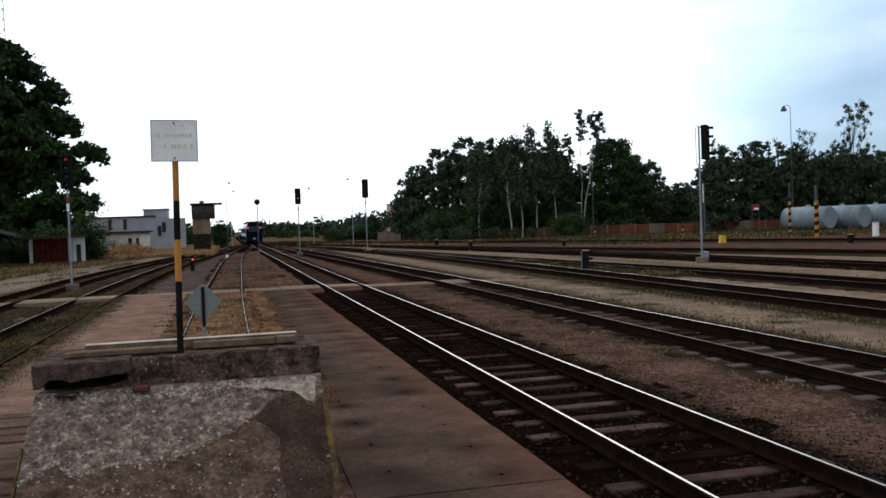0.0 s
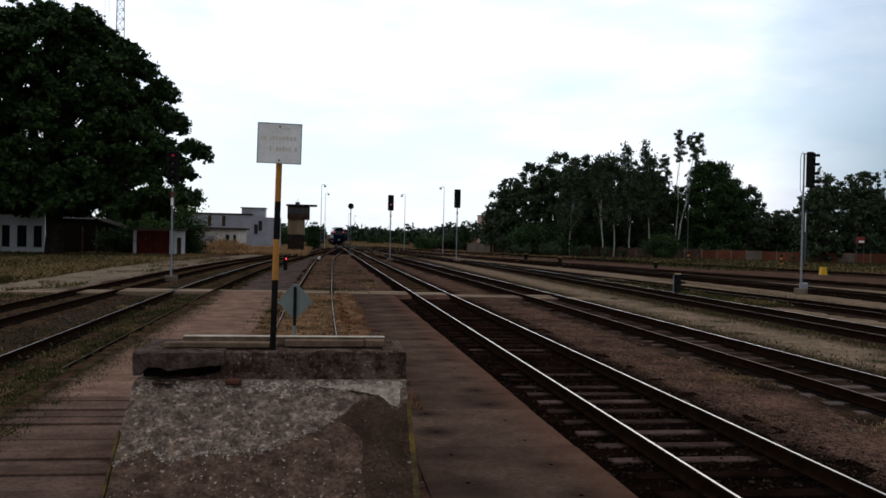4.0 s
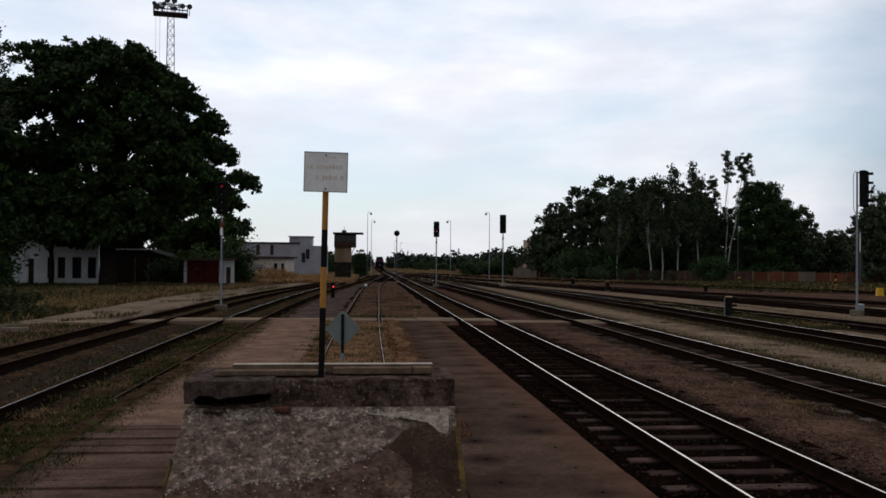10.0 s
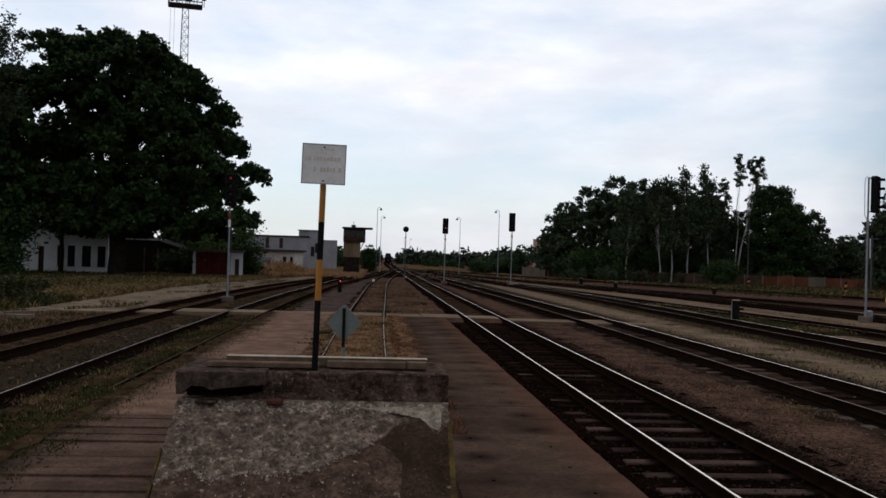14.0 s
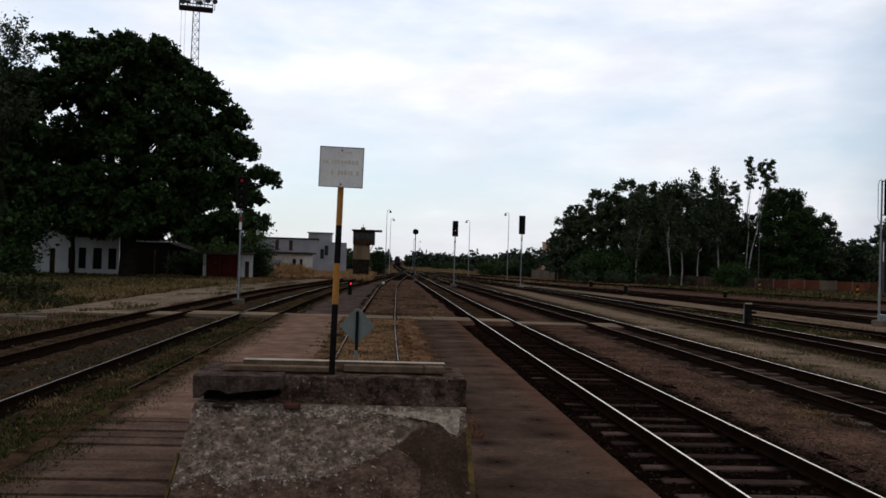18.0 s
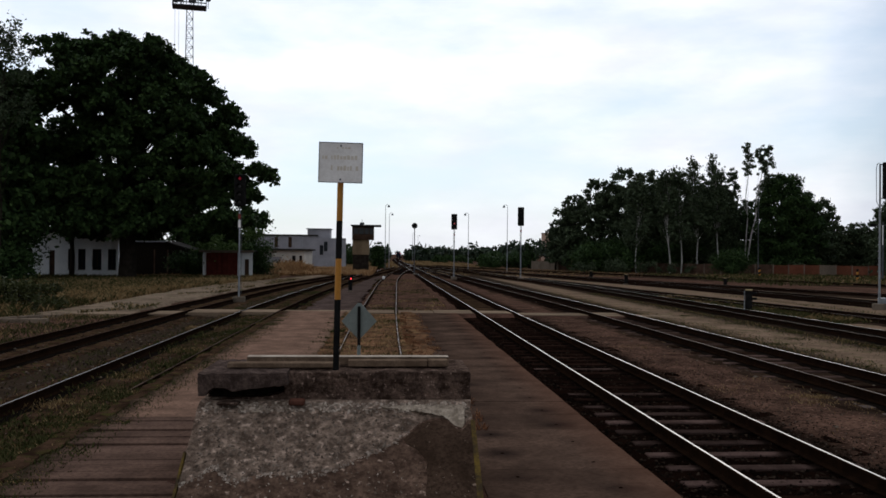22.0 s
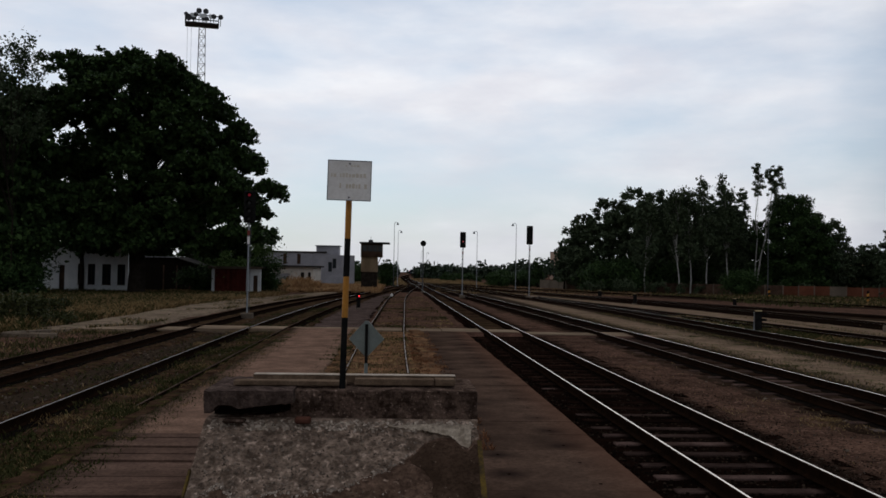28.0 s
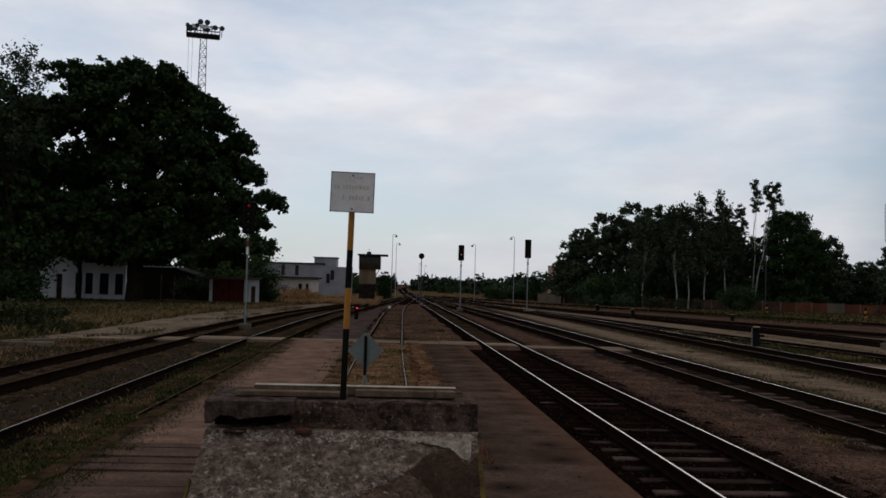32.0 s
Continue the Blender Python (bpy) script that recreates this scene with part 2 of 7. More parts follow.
M_SLAB = surf("mossy_dark_concrete", (0.0526, 0.0337, 0.0250), (0.1974, 0.1321, 0.1015), 7.0, 0.95, (0.0217, 0.0139, 0.0111), 30, 0.65, 1.0, 0.05, spots=((0.3950, 0.2783, 0.2216), 26, 0.62, 0.74))
M_RENDER = surf("brown_cement_render", (0.0536, 0.0320, 0.0224), (0.2058, 0.1297, 0.0916), 5.5, 0.9, (0.0411, 0.0243, 0.0174), 26, 0.8, 1.0, 0.04, low=0.34, high=0.68, spots=((0.4021, 0.2838, 0.2160), 15, 0.63, 0.72))
M_YELEDGE = surf("worn_yellow_edge_paint", (0.050, 0.036, 0.022), (0.150, 0.098, 0.024), 6.0, 0.8, (0.045, 0.033, 0.022), 30, 0.6, 0.3, 0.005)
M_SLEEP = surf("tarred_timber_sleeper", (0.0103, 0.0053, 0.0039), (0.0268, 0.0138, 0.0100), 2.0, 0.85, (0.0062, 0.0033, 0.0024), 45, 0.6, 0.6, 0.01, vary=0.5)
M_SLEEPW = surf("greyed_timber_sleeper", (0.0415, 0.0258, 0.0213), (0.0885, 0.0564, 0.0480), 2.0, 0.85, (0.0229, 0.0143, 0.0114), 45, 0.6, 0.6, 0.01, vary=0.45)
M_SLEEPC = surf("grey_concrete_sleeper", (0.0922, 0.0689, 0.0595), (0.1418, 0.1077, 0.0922), 2.0, 0.9, (0.0637, 0.0479, 0.0405), 40, 0.5, 0.4, 0.008, vary=0.2)
M_RAIL = surf("rusty_rail_steel", (0.0099, 0.0054, 0.0035), (0.0198, 0.0101, 0.0058), 5.0, 0.8, (0.0049, 0.0030, 0.0020), 60, 0.5, 0.3, 0.004)
M_SHINE = surf("polished_rail_head", (0.27, 0.25, 0.235), (0.35, 0.325, 0.305), 2.0, 0.40, (0.20, 0.185, 0.175), 30, 0.3, 0.0, metal=1.0)
M_DULL = surf("dull_rail_head", (0.13, 0.095, 0.076), (0.25, 0.192, 0.160), 0.8, 0.7, (0.085, 0.062, 0.050), 20, 0.5, 0.0, metal=0.35)
M_CINDER = surf("dark_cinder_ground", (0.0466, 0.0327, 0.0281), (0.1100, 0.0771, 0.0660), 0.9, 0.95, (0.0296, 0.0207, 0.0179), 9, 0.6, 0.7, 0.03, low=0.36, high=0.66, spots=((0.1796, 0.1147, 0.0816), 6, 0.62, 0.72))
M_BLACK = surf("black_paint", (0.010, 0.010, 0.010), (0.020, 0.019, 0.018), 4, 0.85, None, 60, 0.3, 0.1, 0.002, local=True)
M_YELLOW = surf("faded_yellow_paint", (0.4129, 0.1720, 0.0226), (0.5343, 0.2328, 0.0316), 4, 0.6, (0.2672, 0.1113, 0.0271), 50, 0.4, 0.1, 0.002, local=True)
M_WHITE = surf("weathered_white_enamel", (0.7920, 0.7680, 0.7320), (0.9120, 0.8880, 0.8520), 4, 0.5, (0.6240, 0.5760, 0.5280), 30, 0.35, 0.05, 0.001, local=True)
M_FADED = surf("faded_orange_lettering", (0.66, 0.59, 0.48), (0.75, 0.69, 0.59), 8, 0.6, None, 60, 0.2, 0.0, local=True)
M_GREYPT = surf("aluminium_paint", (0.2250, 0.2400, 0.2550), (0.3150, 0.3300, 0.3450), 2, 0.5, (0.1650, 0.1650, 0.1725), 30, 0.4, 0.1, 0.002, metal=0.2, local=True)
M_SIGNBACK = surf("grey_green_plate", (0.16, 0.19, 0.175), (0.21, 0.24, 0.225), 3, 0.6, (0.11, 0.13, 0.12), 30, 0.4, 0.1, 0.002, local=True)
M_REDBAND = surf("red_band_paint", (0.1800, 0.0250, 0.0200), (0.2280, 0.0400, 0.0300), 4, 0.6, None, 40, 0.3, 0.0, local=True)
M_BRICK = surf("deep_red_boards", (0.0837, 0.0180, 0.0138), (0.1271, 0.0300, 0.0228), 1.5, 0.85, (0.0434, 0.0120, 0.0096), 20, 0.5, 0.3, 0.01, vary=0.2)
M_PLASTER = surf("dirty_white_plaster", (0.66, 0.69, 0.71), (0.80, 0.815, 0.82), 0.7, 0.9, (0.46, 0.475, 0.48), 10, 0.4, 0.2, 0.01)
M_CREAM = surf("grey_cream_plaster", (0.6038, 0.5606, 0.5031), (0.7762, 0.7188, 0.6469), 0.6, 0.9, (0.4025, 0.3594, 0.3162), 10, 0.4, 0.2, 0.01)
M_FACTORY = surf("grey_sheet_cladding", (0.2697, 0.2665, 0.2884), (0.3549, 0.3464, 0.3756), 0.4, 0.7, (0.1987, 0.1999, 0.2147), 8, 0.4, 0.1, 0.01)
M_ROOF = surf("dark_felt_roof", (0.0420, 0.0385, 0.0350), (0.0700, 0.0630, 0.0595), 0.8, 0.9, None, 12, 0.4, 0.2, 0.01)
M_TAN = surf("tan_boarding", (0.20, 0.145, 0.09), (0.26, 0.19, 0.12), 1.0, 0.8, (0.14, 0.10, 0.065), 14, 0.4, 0.2, 0.01, vary=0.1)
M_UMBER = surf("dark_brown_boarding", (0.0528, 0.0320, 0.0228), (0.0968, 0.0592, 0.0410), 1.0, 0.8, None, 14, 0.4, 0.2, 0.01, vary=0.2)
M_GLASS = surf("dark_window_glass", (0.015, 0.018, 0.022), (0.025, 0.03, 0.035), 1.0, 0.12, None, 4, 0.2, 0.0, local=True)
M_STEEL = surf("galvanised_steel", (0.34, 0.35, 0.36), (0.46, 0.47, 0.48), 1.5, 0.6, (0.26, 0.26, 0.27), 20, 0.4, 0.1, 0.003, metal=0.15, local=True)
M_DARKST = surf("dark_lattice_steel", (0.05, 0.052, 0.058), (0.09, 0.092, 0.10), 1.5, 0.6, None, 20, 0.4, 0.0, local=True)
M_TANK = surf("grey_tank_paint", (0.1646, 0.2012, 0.2241), (0.2193, 0.2603, 0.2847), 0.8, 0.55, (0.1097, 0.1183, 0.1211), 8, 0.4, 0.1, 0.005, local=True)
M_FENCE = surf("rust_red_fence_panel", (0.1153, 0.0393, 0.0231), (0.1697, 0.0640, 0.0377), 0.5, 0.85, (0.0679, 0.0348, 0.0224), 6, 0.5, 0.2, 0.01, vary=0.25)
M_FENCEG = surf("grey_concrete_panel", (0.1305, 0.1050, 0.0803), (0.1780, 0.1417, 0.1087), 0.5, 0.9, None, 6, 0.4, 0.2, 0.01, vary=0.15)
M_BARK = surf("dark_bark", (0.0228, 0.0182, 0.0143), (0.0423, 0.0338, 0.0273), 2, 0.95, None, 14, 0.5, 0.8, 0.03, local=True)
M_BIRCH = surf("white_birch_bark", (0.3305, 0.3172, 0.2908), (0.4362, 0.4230, 0.3965), 1.2, 0.85, (0.0529, 0.0495, 0.0463), 5, 0.5, 0.3, 0.01, local=True)
M_LEAF = leafy("deep_green_leaves", (0.0182, 0.0351, 0.0117), (0.0273, 0.0507, 0.0156), (0.0468, 0.0793, 0.0234))
M_LEAF2 = leafy("grey_green_birch_leaves", (0.0324, 0.0460, 0.0246), (0.0464, 0.0640, 0.0325), (0.0713, 0.0920, 0.0482))
M_LEAF3 = leafy("bush_leaves", (0.030, 0.057, 0.015), (0.043, 0.077, 0.020), (0.064, 0.100, 0.029))
M_FAR = leafy("distant_woods", (0.0162, 0.0263, 0.0162), (0.0284, 0.0425, 0.0251), (0.0506, 0.0668, 0.0391))
M_DRY = leafy("dry_grass", (0.1362, 0.0844, 0.0368), (0.2315, 0.1524, 0.0710), (0.3539, 0.2519, 0.1313), 0.9)
M_GRASS = leafy("green_weeds", (0.0300, 0.0345, 0.0120), (0.0470, 0.0500, 0.0180), (0.0860, 0.0740, 0.0320), 0.9)
M_BLUE = surf("dark_blue_train_paint", (0.0040, 0.0059, 0.0170), (0.0059, 0.0086, 0.0225), 1, 0.85, None, 20, 0.2, 0.0, local=True)
M_PALE = surf("pale_train_paint", (0.40, 0.47, 0.52), (0.50, 0.56, 0.60), 1, 0.35, None, 20, 0.2, 0.0, local=True)
M_FEATHER = surf("slate_grey_feathers", (0.03, 0.032, 0.036), (0.06, 0.064, 0.07), 20, 0.7, None, 60, 0.4, 0.1, 0.002, local=True)
M_ORANGE = surf("orange_brick_flats", (0.3900, 0.2660, 0.2030), (0.4940, 0.3500, 0.2660), 0.1, 0.9, None, 1, 0.2, 0.0)
M_RUSTY = surf("rust_brown_rail_head", (0.060, 0.040, 0.031), (0.120, 0.084, 0.066), 0.8, 0.82, (0.045, 0.032, 0.025), 20, 0.5, 0.0, metal=0.1)
G_RED = glow("red_signal_light", (1.0, 0.04, 0.05), 3.0)
G_REDLOW = glow("dim_red_signal_light", (0.6, 0.02, 0.05), 0.10)
G_REDFAR = glow("small_red_signal_light", (1.0, 0.22, 0.24), 0.5)
G_TAIL = glow("red_tail_light", (1.0, 0.05, 0.14), 1.2)
G_WHITE = glow("white_signal_light", (1.0, 0.98, 0.92), 2.0)
M_BRICKBIT = surf("dark_red_brick", (0.0825, 0.0352, 0.0256), (0.1275, 0.0560, 0.0384), 8, 0.9, None, 40, 0.5, 0.4, 0.006)
M_LENS = surf("unlit_lens", (0.02, 0.02, 0.02), (0.035, 0.035, 0.035), 5, 0.2, None, 30, 0.2, 0.0, local=True)


# ---------------------------------------------------------------- mesh tools
def box(bm, x0, y0, z0, x1, y1, z1, bev=0.0, turn=None):
    m = Matrix.LocRotScale(((x0 + x1) / 2, (y0 + y1) / 2, (z0 + z1) / 2), None, (abs(x1 - x0), abs(y1 - y0), abs(z1 - z0)))
    vs = bmesh.ops.create_cube(bm, size=1.0, matrix=(turn @ m) if turn else m)["verts"]
    if bev:
        bmesh.ops.bevel(bm, geom=list({e for v in vs for e in v.link_edges}), offset=bev, segments=1, affect="EDGES")
    return bm


def tube(bm, p, q, r, r2=None, seg=10, caps=True):
    p, q = Vector(p), Vector(q)
    turn = (q - p).to_track_quat("Z", "Y").to_matrix().to_4x4()
    bmesh.ops.create_cone(bm, cap_ends=caps, segments=seg, radius1=r, radius2=r if r2 is None else r2, depth=(q - p).length,
                          matrix=Matrix.Translation((p + q) / 2) @ turn)
    return bm


def plate(bm, outline, depth, at=(0, 0, 0)):
    """A flat outline in x and z, given a thickness along y."""
    front = [bm.verts.new((x + at[0], at[1], z + at[2])) for x, z in outline]
    back = [bm.verts.new((x + at[0], at[1] + depth, z + at[2])) for x, z in outline]
    bm.faces.new(front)
    bm.faces.new(back[::-1])
    for i in range(len(outline)):
        j = (i + 1) % len(outline)
        bm.faces.new((front[j], front[i], back[i], back[j]))
    bmesh.ops.recalc_face_normals(bm, faces=bm.faces)
    return bm


def part(name, bm, material, parent=None, label="", smooth=False):
    me = bpy.data.meshes.new(name)
    bm.to_mesh(me)
    bm.free()
    return hang(name, me, material, parent, label, smooth)


def hang(name, me, material, parent=None, label="", smooth=False):
    if not me.materials:
        me.materials.append(material)
    if smooth:
        me.shade_smooth()
    ob = new(name, me)
    ob.parent = parent
    return tagged(ob, label)


def raw(name, verts, faces, material, parent=None, label="", smooth=False):
    me = bpy.data.meshes.new(name)
    me.from_pydata([tuple(v) for v in verts], [], [tuple(f) for f in faces])
    me.update()
    return hang(name, me, material, parent, label, smooth)


def thing(name, label, category, at=(0, 0, 0), turn=0.0, group="", kind=""):
    ob = new(name)
    ob.matrix_basis = pose(*at, 0, 0, turn)
    ob.empty_display_size = 0.1
    return tagged(ob, label, category, group, kind)


def B():
    return bmesh.new()


def stained_plank():
    """The platform's planks: worn brown concrete with oil soaked in round the two lifting holes."""
    m = M_PLAT.copy()
    m.name = "oil_spotted_concrete_plank"
    nt = m.node_tree
    n, l = nt.nodes.new, nt.links.new
    bsdf = nt.nodes["Principled BSDF"]
    before = bsdf.inputs["Base Color"].links[0].from_socket
    tc, soft = n("ShaderNodeTexCoord"), n("ShaderNodeTexNoise")
    soft.inputs["Scale"].default_value = 3.0
    wobble = n("ShaderNodeVectorMath")
    wobble.operation = "MULTIPLY_ADD"
    wobble.inputs[1].default_value = (0.24, 0.24, 0.0)
    l(tc.outputs["Object"], wobble.inputs[2])
    l(n_geo(nt, soft).outputs["Color"], wobble.inputs[0])
    last = before
    for x, y in ((-0.55 + 0.12, 0.22 + 0.12), (0.44 + 0.12, -0.25 + 0.12)):
        far, ramp, mix = n("ShaderNodeVectorMath"), n("ShaderNodeValToRGB"), n("ShaderNodeMixRGB")
        far.operation = "DISTANCE"
        far.inputs[1].default_value = (x, y, 0.0)
        l(wobble.outputs["Vector"], far.inputs[0])
        ramp.color_ramp.elements[0].color, ramp.color_ramp.elements[0].position = (0.85, 0.85, 0.85, 1), 0.06
        ramp.color_ramp.elements[1].color, ramp.color_ramp.elements[1].position = (0, 0, 0, 1), 0.36
        l(far.outputs["Value"], ramp.inputs["Fac"])
        info, some, part_of = n("ShaderNodeObjectInfo"), n("ShaderNodeMapRange"), n("ShaderNodeMath")
        part_of.operation = "MULTIPLY"
        some.inputs["From Min"].default_value, some.inputs["From Max"].default_value = (0.0, 1.0) if x < 0 else (1.0, 0.0)
        some.inputs["To Min"].default_value = 0.25
        l(info.outputs["Random"], some.inputs["Value"])
        l(ramp.outputs["Color"], part_of.inputs[0])
        l(some.outputs["Result"], part_of.inputs[1])
        l(part_of.outputs["Value"], mix.inputs["Fac"])
        l(last, mix.inputs["Color1"])
        mix.inputs["Color2"].default_value = (0.015, 0.0105, 0.0092, 1)
        last = mix.outputs["Color"]
    # rust from the track worked into the outer ends
    cut, reach, tint = n("ShaderNodeSeparateXYZ"), n("ShaderNodeMapRange"), n("ShaderNodeMixRGB")
    l(wobble.outputs["Vector"], cut.inputs["Vector"])
    reach.inputs["From Min"].default_value, reach.inputs["From Max"].default_value = 0.45, 1.10
    reach.inputs["To Max"].default_value = 0.3
    l(cut.outputs["X"], reach.inputs["Value"])
    l(reach.outputs["Result"], tint.inputs["Fac"])
    l(last, tint.inputs["Color1"])
    tint.inputs["Color2"].default_value = (0.150, 0.064, 0.038, 1)
    l(tint.outputs["Color"], bsdf.inputs["Base Color"])
    return m


def n_geo(nt, texture):
    geo = nt.nodes.new("ShaderNodeNewGeometry")
    nt.links.new(geo.outputs["Position"], texture.inputs["Vector"])
    return texture


M_PLANK = stained_plank()


def soiled(base, name, bands):
    """A ground surface into which the grime of a track has spread: each band (centre, inner, outer, colour) lies along the line x = centre and fades out unevenly."""
    m = base.copy()
    m.name = name
    nt = m.node_tree
    n, l = nt.nodes.new, nt.links.new
    bsdf = nt.nodes["Principled BSDF"]
    last = bsdf.inputs["Base Color"].links[0].from_socket
    geo, cut, broad, fine = n("ShaderNodeNewGeometry"), n("ShaderNodeSeparateXYZ"), n("ShaderNodeTexNoise"), n("ShaderNodeTexNoise")
    l(geo.outputs["Position"], cut.inputs["Vector"])
    for node, scale, detail in ((broad, 1.1, 8.0), (fine, 9.0, 5.0)):
        node.inputs["Scale"].default_value, node.inputs["Detail"].default_value = scale, detail
        node.inputs["Roughness"].default_value = 0.7
        l(geo.outputs["Position"], node.inputs["Vector"])
    both = n("ShaderNodeMath")
    both.operation = "ADD"
    l(broad.outputs["Fac"], both.inputs[0])
    l(fine.outputs["Fac"], both.inputs[1])
    for centre, inner, outer, colour in bands:
        off, side, uneven, fade, mix = n("ShaderNodeMath"), n("ShaderNodeMath"), n("ShaderNodeMath"), n("ShaderNodeMapRange"), n("ShaderNodeMixRGB")
        off.operation, side.operation, uneven.operation = "SUBTRACT", "ABSOLUTE", "MULTIPLY_ADD"
        l(cut.outputs["X"], off.inputs[0])
        off.inputs[1].default_value = centre
        l(off.outputs["Value"], side.inputs[0])
        l(both.outputs["Value"], uneven.inputs[0])
        uneven.inputs[1].default_value = (outer - inner) * 1.3
        l(side.outputs["Value"], uneven.inputs[2])
        fade.interpolation_type = "SMOOTHSTEP"
        fade.inputs["From Min"].default_value, fade.inputs["From Max"].default_value = inner + 1.3 * (outer - inner), outer + 1.3 * (outer - inner)
        fade.inputs["To Min"].default_value, fade.inputs["To Max"].default_value = 0.95, 0.0
        l(uneven.outputs["Value"], fade.inputs["Value"])
        l(fade.outputs["Result"], mix.inputs["Fac"])
        l(last, mix.inputs["Color1"])
        mix.inputs["Color2"].default_value = (*colour, 1)
        last = mix.outputs["Color"]
    l(last, bsdf.inputs["Base Color"])
    return m


GRIME, WEEDY = (0.0075, 0.0048, 0.0036), (0.026, 0.0195, 0.0125)
M_BETWEEN = soiled(M_EARTH, "earth_soiled_by_the_tracks", [(4.70, 1.25, 1.9, GRIME), (9.50, 1.15, 1.75, (0.022, 0.0155, 0.0115))])
M_YARD = soiled(M_EARTH, "yard_earth", [(-7.4, 1.8, 3.6, (0.036, 0.0255, 0.017))])
M_SANDWAY = soiled(M_SAND, "gravel_soiled_by_the_tracks", [(9.50, 1.75, 2.5, (0.026, 0.019, 0.0135)), (15.80, 1.6, 2.5, (0.024, 0.0175, 0.0125))])
M_WALKED = soiled(M_WALK, "concrete_slab_under_creeping_weeds", [(-4.30, 0.3, 0.85, WEEDY)])
M_TRODDEN = soiled(M_TROD, "walkway_under_creeping_weeds", [(-4.30, 0.3, 0.85, WEEDY), (-1.20, 0.15, 0.5, (0.05, 0.043, 0.02))])


# ---------------------------------------------------------------- ground and tracks
GROUND = -0.24


def spaced(near, far, step, grow):
    """Coordinates from near to far whose steps widen."""
    out = [near]
    while out[-1] < far:
        out.append(out[-1] + step)
        step *= grow
    return out


def ground():
    right = spaced(0, 3000, 0.6, 1.045)
    xs = np.array([-v for v in right[:0:-1]] + right)
    ys = np.array([-v for v in spaced(0, 400, 1.5, 1.2)[:0:-1]] + spaced(0, 4500, 0.6, 1.03))
    gx, gy = np.meshgrid(xs, ys)
    rng = np.random.default_rng(3)
    gz = GROUND + rng.normal(0, 0.012, gx.shape) * (np.hypot(gx, gy) < 120)
    verts = np.stack([gx.ravel(), gy.ravel(), gz.ravel()], 1)
    w = len(xs)
    i = np.arange(len(xs) * (len(ys) - 1)).reshape(len(ys) - 1, w)[:, :-1].ravel()
    faces = np.stack([i, i + 1, i + w + 1, i + w], 1)
    me = bpy.data.meshes.new("ground")
    me.from_pydata(verts.tolist(), [], faces.tolist())
    tagged(hang("ground", me, M_YARD), "brown packed earth and cinders of the station yard", "ground", kind="structure")


ground()


def along(points, y):
    """x of a centre line at y, through the points (x, y), smoothly."""
    px, py = [p[0] for p in points], [p[1] for p in points]
    wide = 8.0
    return float(np.mean(np.interp([y - wide, y - wide / 2, y, y + wide / 2, y + wide], py, px)))


MAIN = [(4.70, -40), (4.70, 300), (5.6, 420), (8.0, 540), (13.0, 700), (22, 900), (34, 1100)]
SECOND = [(9.50, -40), (9.50, 36), (8.9, 64), (7.9, 108), (6.4, 150), (4.7, 195)]
THIRD = [(15.80, -40), (15.80, 55), (15.2, 78), (13.3, 105), (10.0, 140), (6.5, 178), (4.7, 215)]
FOURTH = [(21.2, -40), (21.0, 28), (19.6, 42), (17.8, 60), (16.2, 80), (14.6, 95)]
FIFTH = [(29.0, -40), (28.0, 36), (26.3, 59), (24.0, 79), (19.0, 108), (13.0, 145), (8.0, 190), (4.7, 240)]
SIXTH = [(45, -20), (40, 25), (34.5, 52), (27.5, 76), (21.5, 101), (15.5, 130)]
SEVENTH = [(62, 20), (56, 45), (46, 76), (38.0, 97), (27.0, 128), (17.5, 160), (10, 200)]
LEFT = [(-5.15, -40), (-5.15, 36), (-4.95, 48), (-4.45, 62), (-3.45, 81), (-1.4, 110), (1.6, 150), (4.7, 205)]
OUTER = [(-9.2, -40), (-9.1, 25), (-8.8, 40), (-8.1, 62), (-6.5, 81), (-3.6, 108), (-0.6, 135)]
STUB = [(-0.34, 10.6), (-0.34, 32), (-0.12, 45), (0.10, 62), (0.38, 80), (1.3, 106), (3.0, 138), (4.7, 175)]

SECTION = [(-0.066, -0.17), (0.066, -0.17), (0.066, -0.156), (0.012, -0.134), (0.010, -0.045), (0.035, -0.034), (0.036, -0.006),
           (0.030, 0.0), (-0.030, 0.0), (-0.036, -0.006), (-0.035, -0.034), (-0.010, -0.045), (-0.012, -0.134), (-0.066, -0.156)]


def stations(y0, y1):
    out, y = [y0], y0
    while y < y1:
        y = min(y1, y + (2.0 if y < 120 else 6.0))
        out.append(y)
    return out


def sweep(points, off, section, ys, closed=True):
    verts, faces, n = [], [], len(section)
    for k, y in enumerate(ys):
        x = along(points, y) + off
        verts += [(x + a, y, b) for a, b in section]
        if k:
            for i in range(n if closed else n - 1):
                j = (i + 1) % n
                faces.append(((k - 1) * n + i, (k - 1) * n + j, k * n + j, k * n + i))
    return verts, faces


def sleeper_mesh(name, long, wide, high, material):
    bm = B()
    box(bm, -long / 2, -wide / 2, -0.18 - high, long / 2, wide / 2, -0.18, 0.012)
    me = bpy.data.meshes.new(name)
    bm.to_mesh(me)
    bm.free()
    me.materials.append(material)
    return me


